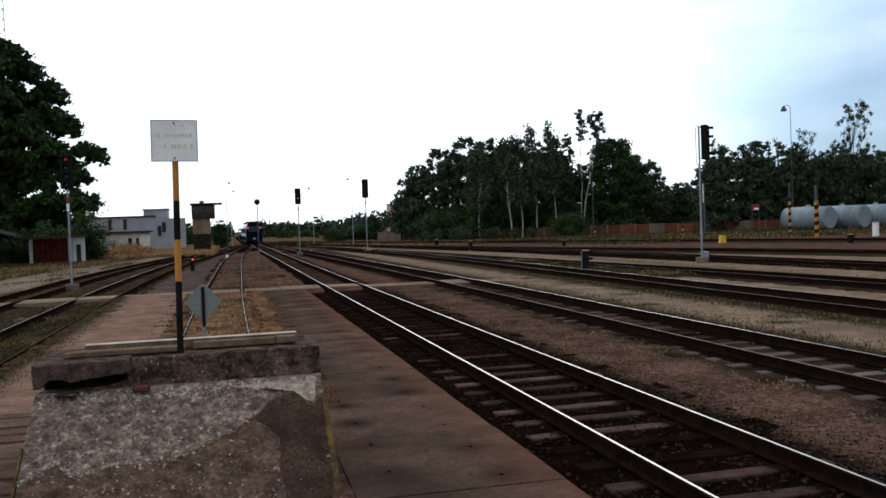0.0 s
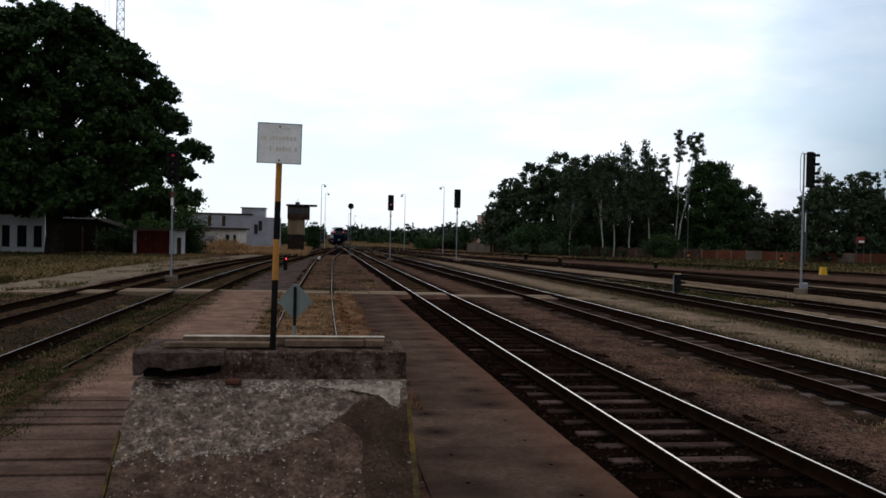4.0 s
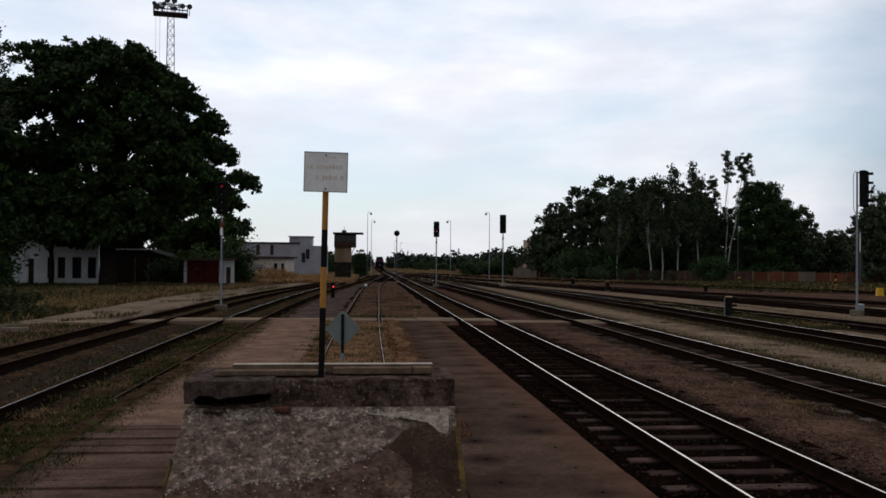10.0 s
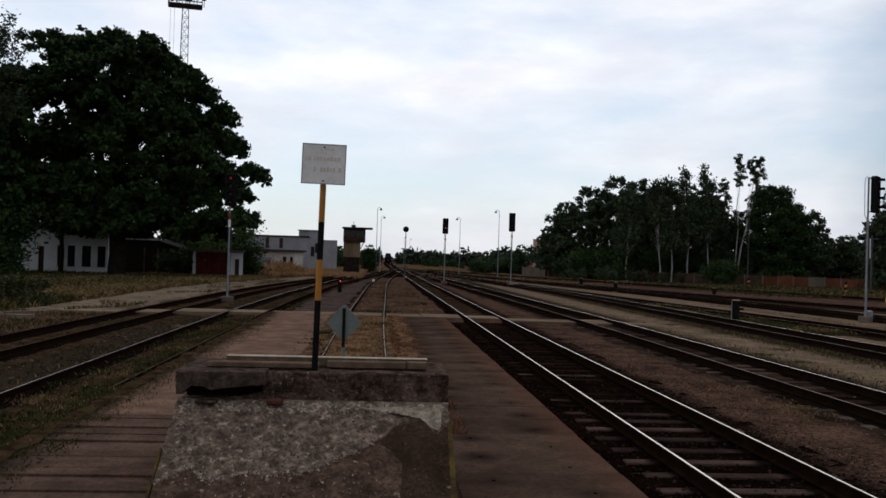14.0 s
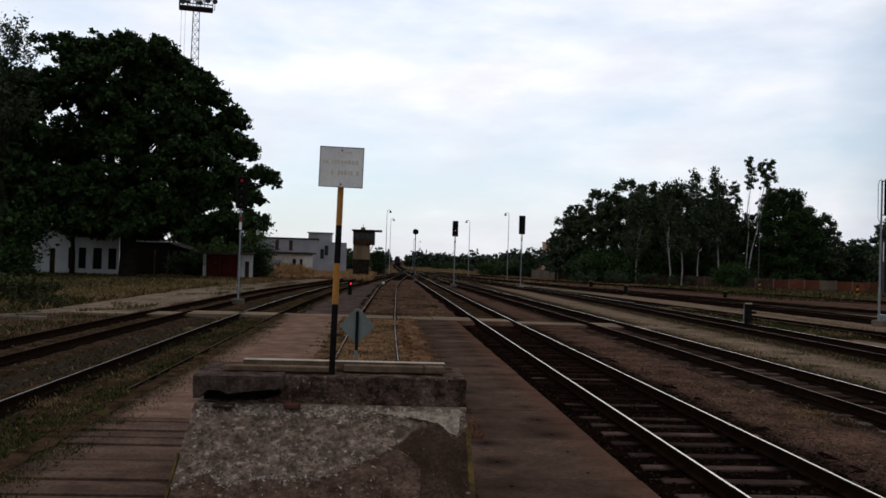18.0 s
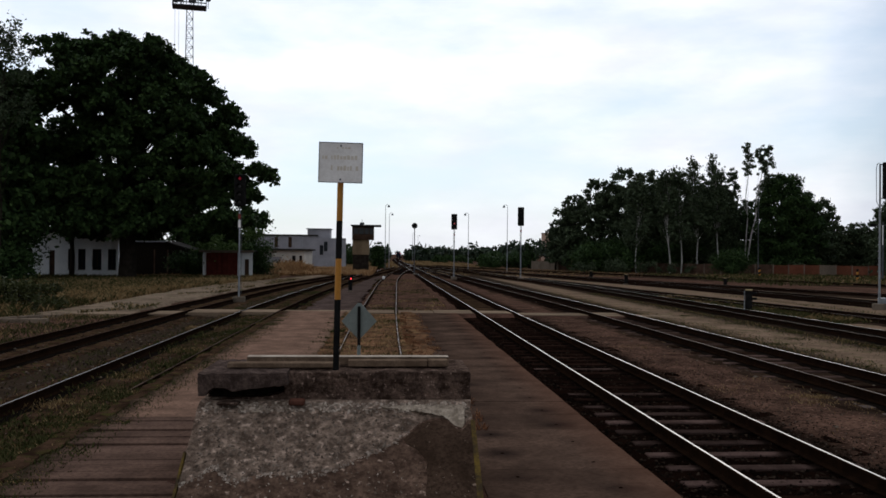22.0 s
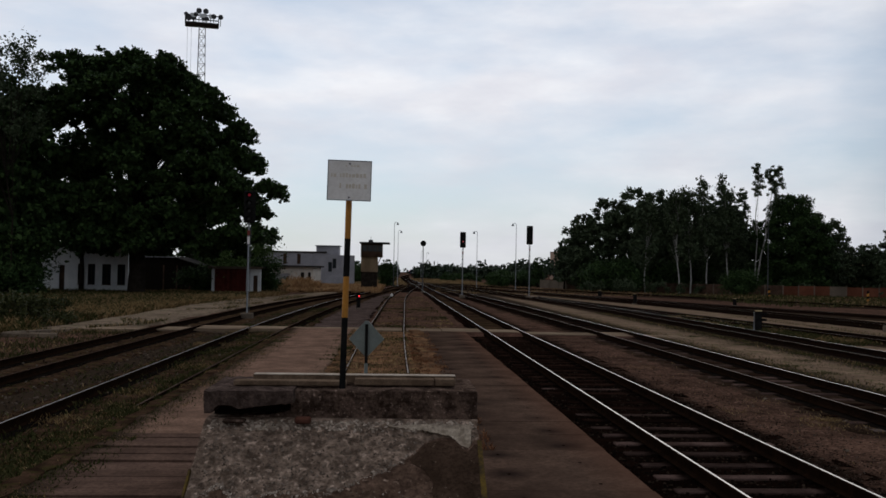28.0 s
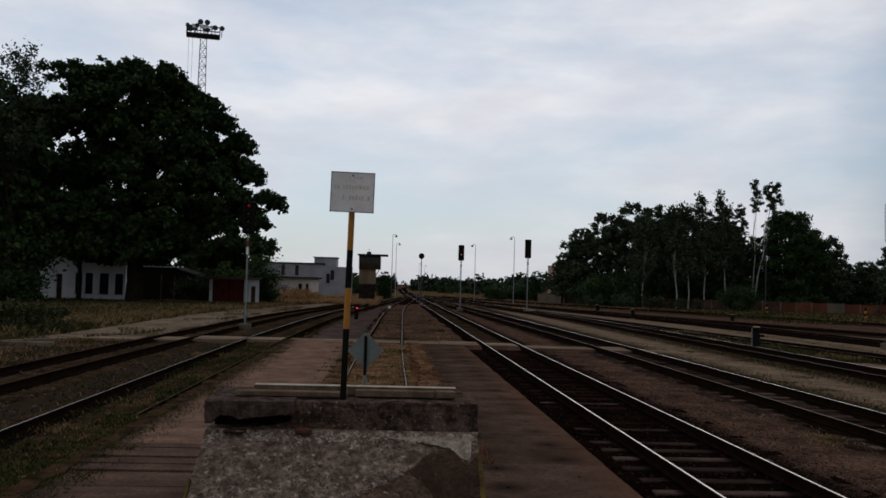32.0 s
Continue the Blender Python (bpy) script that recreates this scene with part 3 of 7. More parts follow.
def rail_banded(m):
    """Dark bands in a sleeper's colour on both sides of each rail."""
    nt = m.node_tree
    n, l = nt.nodes.new, nt.links.new
    bsdf = nt.nodes["Principled BSDF"]
    before = bsdf.inputs["Base Color"].links[0].from_socket
    tc, cut, far, gap, soft, add, ramp, mix = n("ShaderNodeTexCoord"), n("ShaderNodeSeparateXYZ"), n("ShaderNodeMath"), n("ShaderNodeMath"), n("ShaderNodeTexNoise"), n("ShaderNodeMath"), n("ShaderNodeValToRGB"), n("ShaderNodeMixRGB")
    l(tc.outputs["Object"], cut.inputs["Vector"])
    far.operation, gap.operation, add.operation = "ABSOLUTE", "SUBTRACT", "MULTIPLY_ADD"
    l(cut.outputs["X"], far.inputs[0])
    l(far.outputs["Value"], gap.inputs[0])
    gap.inputs[1].default_value = 0.72
    size = n("ShaderNodeMath")
    size.operation = "ABSOLUTE"
    l(gap.outputs["Value"], size.inputs[0])
    soft.inputs["Scale"].default_value = 9.0
    l(n_geo(nt, soft).outputs["Fac"], add.inputs[0])
    add.inputs[1].default_value = 0.16
    l(size.outputs["Value"], add.inputs[2])
    ramp.color_ramp.elements[0].color, ramp.color_ramp.elements[0].position = (0.92, 0.92, 0.92, 1), 0.22
    ramp.color_ramp.elements[1].color, ramp.color_ramp.elements[1].position = (0, 0, 0, 1), 0.34
    l(add.outputs["Value"], ramp.inputs["Fac"])
    l(ramp.outputs["Color"], mix.inputs["Fac"])
    l(before, mix.inputs["Color1"])
    mix.inputs["Color2"].default_value = (0.006, 0.0038, 0.003, 1)
    l(mix.outputs["Color"], bsdf.inputs["Base Color"])


for tarred in (M_SLEEP, M_SLEEPW, M_SLEEPC):
    rail_banded(tarred)
M_BLACKGRIT = surf("black_grit", (0.006, 0.0045, 0.0035), (0.013, 0.010, 0.008), 2.0, 0.95, (0.003, 0.0025, 0.002), 30, 0.5, 0.8, 0.03)
SLEEPER = sleeper_mesh("sleeper", 2.5, 0.25, 0.16, M_SLEEP)
SLEEPER_W = sleeper_mesh("sleeper", 2.5, 0.215, 0.16, M_SLEEPW)
SLEEPER_C = sleeper_mesh("sleeper", 2.45, 0.26, 0.18, M_SLEEPC)


def track(points, y0, y1, label, shine, bed, sleepers, near, pale=(0, 0), wide=1.75, bed_top=-0.212, spacing=0.64, oily=False, drop=0.0, greyed=(0, 0), phase=None):
    """A track along its centre line: rails with their running surface, a ballast bed, and sleepers, of which those up to `near` are single pieces."""
    top = thing("railway_track", label, "railway track", kind="structure")
    rng = random.Random(label)
    ys = stations(y0, y1)
    shines = shine if isinstance(shine, tuple) else (shine, shine)
    for side, shine in zip((-0.752, 0.752), shines):
        v, f = sweep(points, side, SECTION, ys)
        rail = raw("rail", v, f, M_RAIL, top)
        v, f = sweep(points, side, [(-0.015, 0.002), (0.015, 0.002)], ys, False)
        raw("running_surface", v, [q[::-1] for q in f], shine, rail, "worn bright running surface" if shine is M_SHINE else "dull running surface")
    if bed:
        verts, faces = [], []
        cols = [-wide - 0.35, -wide, -wide * 0.6, -0.9, -0.45, 0, 0.45, 0.9, wide * 0.6, wide, wide + 0.35]
        by = [y for y in np.arange(y0, min(y1, 60), 0.5)] + [y for y in ys if y >= 60]
        for k, y in enumerate(by):
            x = along(points, y)
            for i, c in enumerate(cols):
                edge = i in (0, len(cols) - 1)
                verts.append((x + c + (rng.uniform(-0.12, 0.12) if edge else 0), y, GROUND - 0.06 if edge else bed_top + rng.uniform(-0.012, 0.02)))
                if k and i:
                    a = k * len(cols) + i
                    faces.append((a - len(cols) - 1, a - len(cols), a, a - 1))
        raw("ballast_bed", verts, faces, bed, top, "dark oily crushed-stone ballast")
        # a strip of black grit under and beside each rail
        if oily:
            for side in (-0.752, 0.752):
                v, f = sweep(points, side, [(-0.30, bed_top - 0.06), (-0.24, bed_top + 0.022), (0.24, bed_top + 0.022), (0.30, bed_top - 0.06)], [y for y in ys if y < 70], False)
                raw("grit_strip", v, [q[::-1] for q in f], M_BLACKGRIT, top, "black grit along the rail")
    if not sleepers:
        return top
    rest_v, rest_f = [], []
    y = y0 + 0.3 if phase is None else phase - spacing * int((phase - y0) / spacing)
    while y < sleepers:
        x = along(points, y)
        yaw = math.degrees(math.atan2(along(points, y - 1) - along(points, y + 1), 2)) + rng.uniform(-0.8, 0.8)
        light = pale[0] <= y <= pale[1]
        if y < near and y > 3:
            ob = new("sleeper", SLEEPER_C if light else SLEEPER_W if rng.random() < (0.8 if greyed[0] <= y <= greyed[1] else 0.3 if greyed[1] and y < 22 else 0.0) else SLEEPER)
            ob.parent = top
            ob.matrix_basis = pose(x + rng.uniform(-0.03, 0.03), y + rng.uniform(-0.03, 0.03), rng.uniform(-0.012, 0.008) - (0 if light else drop), 0, 0, yaw)
        else:
            k = len(rest_v)
            rest_v += [(x + a * 1.25, y + b * 0.125, c) for c in (-0.30, -0.18) for a, b in ((-1, -1), (1, -1), (1, 1), (-1, 1))]
            rest_f += [tuple(k + i for i in q) for q in ((4, 5, 6, 7), (0, 1, 5, 4), (1, 2, 6, 5), (2, 3, 7, 6), (3, 0, 4, 7))]
        y += spacing + (rng.uniform(-0.03, 0.03) if phase is None else 0.0)
    if rest_v:
        tagged(raw("far_sleepers", rest_v, rest_f, M_SLEEP, top), kind="stuff")
    return top


track(MAIN, -20, 1100, "main track with bright rails on dark timber sleepers", M_SHINE, M_BALLAST, 240, 90, greyed=(10.2, 15.6), spacing=0.725, phase=12.15)
track(SECOND, -20, 195, "second track with one bright rail and pale sleepers", (M_DULL, M_SHINE), M_BALLAST2, 190, 90, (9, 15.2), wide=1.6, bed_top=-0.205, oily=True, drop=0.0, greyed=(5, 40), spacing=0.77, phase=14.22)
track(THIRD, -20, 215, "dark-railed yard track half sunk in gravel", (M_DULL, M_SHINE), M_BALLAST2, 150, 75, wide=1.5, bed_top=-0.19, oily=True, drop=0.04)
track(FOURTH, -20, 95, "overgrown yard track joining its neighbour", M_DULL, M_BALLAST2, 90, 70, wide=1.4, bed_top=-0.18, oily=True, drop=0.04)
track(FIFTH, -20, 240, "dark yard track beyond the tall signal", M_DULL, M_BALLAST, 150, 80, wide=1.6, bed_top=-0.19, oily=True, drop=0.04)
track(SIXTH, -10, 130, "outer yard track slanting to the throat", M_DULL, M_BALLAST2, 130, 0, wide=2.8, bed_top=-0.17)
track(SEVENTH, 22, 200, "outermost yard track beside the fence", M_DULL, M_BALLAST2, 160, 0, wide=3.2, bed_top=-0.17)
track(LEFT, -20, 205, "platform track with one bright rail among weeds", (M_SHINE, M_RUSTY), M_DARKSOIL, 190, 80, wide=1.4, bed_top=-0.185, oily=True, drop=0.015)
track(OUTER, -20, 135, "dark rusty side track along the path", M_RUSTY, M_DARKSOIL, 130, 80, wide=1.4, bed_top=-0.19, oily=True, drop=0.03)
track(STUB, 10.6, 175, "rusty dead-end track sunk in weedy soil", M_DULL, None, 170, 70, spacing=0.75)


def strip(name, label, material, left, right, ys, z, category="path", jag=0.15, seed=1):
    """A band of surface between two lines x(y), with ragged edges that go down into the ground."""
    rng = random.Random(seed)
    verts, faces = [], []
    for k, y in enumerate(ys):
        a, b = left(y), right(y)
        for i, (f, h) in enumerate(((0, GROUND - 0.08), (0.06, z), (0.35, z), (0.65, z), (0.94, z), (1, GROUND - 0.08))):
            verts.append((a + (b - a) * f + (jag * 1.3 * noise.fractal((y * 1.7, seed * 7.3, 0.0 if f < 0.5 else 50.0), 0.5, 2.2, 5) if f in (0, 1, 0.06, 0.94) else 0), y, h + (rng.uniform(-0.008, 0.008) if h == z else 0)))
            if k and i:
                q = k * 6 + i
                faces.append((q - 7, q - 6, q, q - 1))
    return tagged(raw(name, verts, faces, material), label, category, kind="structure")


near_ys = [*np.arange(-10, 60, 0.25), *np.arange(60, 130, 4)]
strip("path", "pale trodden gravel path between the tracks", M_SANDWAY, lambda y: along(SECOND, y) + 1.5, lambda y: along(THIRD, y) - 1.35, near_ys, -0.2, jag=0.15)
strip("path", "pale gravel beside the overgrown yard track", M_SAND, lambda y: along(FOURTH, y) + 1.6, lambda y: along(FIFTH, y) - 1.7, near_ys[:320], -0.21, seed=2)
strip("path", "pale gravel between the outer yard tracks", M_SAND, lambda y: along(FIFTH, y) + 1.7, lambda y: along(SIXTH, y) - 1.7, [*np.arange(-8, 60, 0.5), 62, 64], -0.212, jag=0.3, seed=22)
strip("path", "pale gravel between the third and the overgrown track", M_SAND, lambda y: along(THIRD, y) + 1.45, lambda y: along(FOURTH, y) - 1.45, [*np.arange(-8, 36, 0.4)], -0.208, jag=0.35, seed=23)
strip("soil", "brown bare earth beside the dead-end track", M_EARTH, lambda y: along(STUB, y) - 1.3, lambda y: along(MAIN, y) - 0.92,
      [*np.arange(39.6, 60, 0.8), *np.arange(60, 120, 4)], -0.17, "ground", seed=3)
strip("soil", "brown dust between the main rails beyond the crossing", M_DARKSOIL, lambda y: along(MAIN, y) - 0.66, lambda y: along(MAIN, y) + 0.66, [*np.arange(39.2, 60, 0.8), *np.arange(60, 180, 4)], -0.185, "ground", 0.03, seed=24)
strip("soil", "weedy soil in the dead-end track", M_SOIL, lambda y: -1.75, lambda y: 1.35, np.arange(10.4, 36.4, 0.5), -0.03, "ground", 0.22, seed=4)
strip("soil", "brown earth between the main and second tracks", M_BETWEEN, lambda y: along(MAIN, y) + 1.12, lambda y: along(SECOND, y) - 1.15, [*np.arange(-10, 60, 0.35), *np.arange(60, 130, 4)], -0.200, "ground", 0.1, seed=5)


def slabs(name, label, category, material, xs, ys, top, thick, gap=0.02, seed=1, jitter=0.008):
    """A paved surface: a bed with single slabs on it."""
    rng = random.Random(seed)
    base = B()
    box(base, xs[0] + 0.03, ys[0], GROUND - 0.1, xs[-1] - 0.03, ys[-1], top - 0.014)
    bed = part(name, base, M_DIRT, None, label)
    tagged(bed, category=category, kind="structure")
    for x0, x1 in zip(xs, xs[1:]):
        for y0, y1 in zip(ys, ys[1:]):
            bm = B()
            g = gap * rng.choice((0.2, 0.4, 0.9, 1.6))
            box(bm, x0 + rng.uniform(0, 0.05), y0 + g / 2, top - thick, x1 - gap / 2, y1 - g / 2, top, 0.006)
            ob = part("slab", bm, material, bed)
            ob.location.z = rng.uniform(-jitter, jitter)
            ob.rotation_euler = (rng.uniform(-0.002, 0.002), rng.uniform(-0.002, 0.002), 0)
    return bed


# the low platform beside the main track, the walkway on the other side of the stop block, and the crossing
def platform():
    """Concrete planks laid side by side, each with two lifting holes in a dark oily stain."""
    bm = B()
    box(bm, 1.04, -10, GROUND - 0.1, 2.90, 36.5, -0.02)
    bed = tagged(part("platform", bm, M_DIRT), "low platform of worn brown concrete planks with oily spots", "platform", kind="structure")
    shared = bpy.data.meshes.new("platform_slab")
    bm = B()
    box(bm, -0.96, -0.561, -0.16, 0.96, 0.561, 0.0, 0.006)
    bm.to_mesh(shared)
    bm.free()
    shared.materials.append(M_PLANK)
    hole = bpy.data.meshes.new("lifting_hole")
    bm = B()
    tube(bm, (0, 0, 0.0015), (0, 0, 0.004), 0.022, None, 10)
    bm.to_mesh(hole)
    bm.free()
    hole.materials.append(M_BALLAST)
    rng = random.Random(12)
    for k in range(41):
        ob = new("platform_slab", shared)
        ob.parent = bed
        ob.matrix_basis = pose(1.98 + rng.uniform(-0.008, 0.008), 9.23 + 1.13 * (k - 17), 0.03 + rng.uniform(-0.006, 0.006), rng.uniform(-0.15, 0.15), rng.uniform(-0.1, 0.1), rng.uniform(-0.15, 0.15))
        for x, y in ((-0.55, 0.22), (0.44, -0.25)):
            h = new("lifting_hole", hole)
            h.parent = ob
            h.location = (x, y, 0)


platform()
slabs("walkway", "walkway of weathered concrete slabs beside the weeds", "walkway", M_WALKED, [-3.9, -1.90], [round(-9.99 + 0.29 * i + 0.03 * math.sin(i * 2.3), 3) for i in range(0, 81)], 0.04, 0.2, 0.008, 3, 0.004)
strip("walkway", "brown trodden walkway behind the stop block", M_TRODDEN, lambda y: -4.2, lambda y: -1.4, np.arange(12.9, 36.6, 0.5), 0.048, "walkway", 0.12, seed=6)

strip("soil", "earth and weeds creeping over the platform's inner edge", M_SOIL, lambda y: 0.75, lambda y: 1.28, np.arange(12.5, 36.4, 0.35), 0.044, "ground", 0.16, seed=14)
strip("soil", "earth creeping over the walkway's edge", M_SOIL, lambda y: -1.9, lambda y: -1.25, np.arange(10.6, 36.4, 0.35), 0.018, "ground", 0.2, seed=15)

strip("soil", "weedy earth creeping over the walkway's outer edge", M_DARKSOIL, lambda y: -4.16, lambda y: -3.88, np.arange(5.5, 36.4, 0.2), 0.056, "ground", 0.06, seed=19)
strip("soil", "weedy earth banked over the inner rail of the platform track", M_DARKSOIL, lambda y: -4.68, lambda y: -3.85, np.arange(9.7, 15.8, 0.2), 0.006, "ground", 0.12, seed=21)
strip("ground_cinders", "dark cinders between the platform track and the dead-end track", M_CINDER, lambda y: along(LEFT, y) + 1.3, lambda y: along(STUB, y) - 1.1, [*np.arange(38.8, 60, 0.6), *np.arange(60, 104, 3)], -0.165, "ground", 0.3, seed=20)

strip("soil", "dirt fill between the stop block and the platform", M_DIRT, lambda y: 0.80, lambda y: 1.12, np.arange(-9, 12.6, 0.7), 0.022, "ground", 0.03, seed=16)
strip("soil", "dirt fill between the stop block and the walkway", M_DIRT, lambda y: -2.02, lambda y: -1.78, np.arange(-9, 12.6, 0.7), 0.025, "ground", 0.03, seed=17)
strip("soil", "trodden earth before the stop block", M_DIRT, lambda y: -1.85, lambda y: 0.9, np.arange(-9, 7.7, 0.7), 0.0, "ground", 0.03, seed=18)


def crossing():
    bed = thing("crossing", "pale concrete foot crossing over the tracks", "crossing", kind="structure")
    rng = random.Random(5)
    edges = [-12.6, -10.3, -10.1, -8.4, -8.0, -6.1, -5.95, -4.35, -4.2, -2.8, -1.3, -1.15, 0.45, 0.6, 2.1, 3.75, 4.05, 5.35, 5.65, 7.2, 8.6, 8.85, 10.15, 10.45, 12.5]
    for x0, x1 in zip(edges, edges[1:]):
        if x1 - x0 < 0.35:
            continue
        for y0 in (36.9, 37.75):
            bm = B()
            z = (-0.12 if x1 < -7 else -0.03 if x1 < 6 else -0.11 if x1 < 10.4 else -0.17) + rng.uniform(-0.02, 0.01)
            box(bm, x0 + 0.01, y0 + 0.01, z - 0.2, x1 - 0.01, y0 + 0.84, z, 0.012)
            part("crossing_slab", bm, M_CROSS, bed)
    # dirt trodden up against the edge of the slabs
    for x0, x1, z in ((-4.35, -2.9, -0.06), (2.95, 3.78, -0.06), (4.02, 5.38, -0.06), (5.6, 7.2, -0.15), (7.2, 8.62, -0.15), (8.82, 10.18, -0.15)):
        bm = B()
        plate(bm, [(36.1, z - 0.16), (36.92, z - 0.16), (36.92, z), (36.7, z - 0.02)], x1 - x0)
        for v in bm.verts:
            v.co = (x0 + v.co.y, v.co.x, v.co.z)
        bmesh.ops.recalc_face_normals(bm, faces=bm.faces)
        part("dirt_ramp", bm, M_DIRT, bed, "dirt trodden up to the slabs")


crossing()

# the pale path and the raised kerb beyond the outer side track
OUT_L = lambda y: along(OUTER, y) - 5.4 - max(0, min(y, 70) - 45) * 0.03 + max(0, y - 70) * 0.07
OUT_R = lambda y: along(OUTER, y) - 2.0 - 0.55 * max(0, 40 - y)
low_platform = strip("side_path", "grey trodden side path with a low kerb", M_PATH, OUT_L, OUT_R, [33.6, *np.arange(34.0, 70, 1.0), *np.arange(70, 128, 3)], -0.12, "path", 0.3, seed=7)
M_KERB = surf("grey_kerb_stone", (0.1459, 0.1110, 0.0821), (0.2189, 0.1687, 0.1253), 2.0, 0.9, (0.0821, 0.0622, 0.0450), 24, 0.5, 0.4, 0.01, vary=0.25)


def kerbs():
    """Kerb stones round the near end of the side path."""
    stone = bpy.data.meshes.new("kerb_stone")
    bm = B()
    box(bm, -0.11, -0.49, -0.45, 0.11, 0.49, 0.0, 0.02)
    bm.to_mesh(stone)
    bm.free()
    stone.materials.append(M_KERB)
    rng = random.Random(2)
    spots = [(OUT_R(y) + 0.05, y, math.degrees(math.atan2(OUT_R(y - 1) - OUT_R(y + 1), 2))) for y in (34.1, 35.1)]
    spots += [(OUT_L(34) + 0.5 + k, 33.6, 90) for k in range(2)]
    for x, y, turn in spots:
        ob = new("kerb_stone", stone)
        ob.parent = low_platform
        ob.matrix_basis = pose(x + rng.uniform(-0.02, 0.02), y, -0.085 + rng.uniform(-0.02, 0.015), 0, rng.uniform(-1.5, 1.5), turn)


kerbs()


# ---------------------------------------------------------------- plants
def cards(rng, centres, radii, counts, size, flat=1.0, droop=0.0, reach=1.28):
    """Leaves scattered in the outer part of round clumps: small folded quads."""
    vs, fs = [], []
    base = 0
    for (cx, cy, cz), r, n in zip(centres, radii, counts):
        d = rng.normal(size=(n, 3))
        d /= np.linalg.norm(d, axis=1)[:, None]
        p = d * (r * np.minimum(0.25 + np.abs(rng.normal(0, 0.52, n)), reach))[:, None] * [1, 1, flat] + [cx, cy, cz]
        u = rng.normal(size=(n, 3))
        u[:, 2] -= droop
        u /= np.linalg.norm(u, axis=1)[:, None]
        w = np.cross(u, d + 0.4 * rng.normal(size=(n, 3)))
        w /= np.linalg.norm(w, axis=1)[:, None] + 1e-6
        s = (size * rng.uniform(0.6, 1.4, n))[:, None]
        q = np.stack([p - u * s, p + w * s * 0.6, p + u * s, p - w * s * 0.6], 1)
        vs.append(q.reshape(-1, 3))
        i = base + np.arange(n) * 4
        fs.append(np.stack([i, i + 1, i + 2, i + 3], 1))
        base += 4 * n
    return np.concatenate(vs), np.concatenate(fs)


def crown(name, rng, centres, radii, density, size, material, parent, flat=1.0, droop=0.0, label=""):
    counts = [max(8, int(density * r * r)) for r in radii]
    v, f = cards(rng, centres, radii, counts, size, flat, droop)
    me = bpy.data.meshes.new(name)
    me.from_pydata(v.tolist(), [], f.tolist())
    return hang(name, me, material, parent, label)


def limbs(bm, rng, base, top, r, targets, limb=0.32):
    """A bent trunk with limbs out to the clumps."""
    base, top = Vector(base), Vector(top)
    pts = [base.lerp(top, k / 6) + Vector((rng.normal(0, 0.15), rng.normal(0, 0.15), 0)) * (0 if k == 0 else 1) * (top - base).length / 15 for k in range(7)]
    for k in range(6):
        tube(bm, pts[k], pts[k + 1], r * (1 - k / 7.5), r * (1 - (k + 1) / 7.5), 8, False)
    for t in targets:
        t = Vector(t)
        k = min(5, max(2, int(6 * (t.z - base.z) / max(1.0, (top - base).length) * 0.7)))
        mid = pts[k].lerp(t, 0.5) + Vector((0, 0, 0.08 * (t - pts[k]).length))
        tube(bm, pts[k], mid, r * limb, r * limb * 0.6, 6, False)
        tube(bm, mid, t, r * limb * 0.6, r * limb * 0.2, 6, False)


def broad_tree(at, height, spread, low, seed, material=M_LEAF, clumps=44, density=210, size=0.24, label="", r=0.45, lean=0.0, name="tree", fill=0):
    """A broad tree: clumps over a domed outline, widest low down, with gaps between."""
    rng = np.random.default_rng(seed)
    top = thing(name, label, "tree", at)
    cs, rs = [], []
    for k in range(clumps):
        h = rng.uniform(0, 1)
        wide = spread * math.sqrt(max(0.02, 1 - ((h - 0.28) / 0.74) ** 2)) * math.sqrt(rng.uniform(0.02, 1))
        a = rng.uniform(0, 2 * math.pi)
        rr = rng.uniform(0.07, 0.20) * min(spread, 7.5) * (1.05 - 0.25 * h)
        cs.append((wide * math.cos(a) + lean * h, wide * math.sin(a), low + (height - low) * h - rr * 0.5))
        rs.append(rr)
    for k in range(fill):
        # the dense leafy inside that hides the sky
        h, a = rng.uniform(0.04, 0.86), rng.uniform(0, 2 * math.pi)
        wide = 0.62 * spread * math.sqrt(max(0.02, 1 - ((h - 0.28) / 0.74) ** 2)) * math.sqrt(rng.uniform(0, 1))
        cs.append((wide * math.cos(a) + lean * h, wide * math.sin(a), low + (height - low) * h * 0.94))
        rs.append(min(spread, 7.5) * 0.2)
    bm = B()
    limbs(bm, rng, (0, 0, -0.3), (lean * 0.5, 0, height * 0.72), r, cs[:24])
    part("trunk", bm, M_BARK, top, smooth=True)
    crown("crown", rng, cs, rs, density, size, material, top, 0.8)
    return top


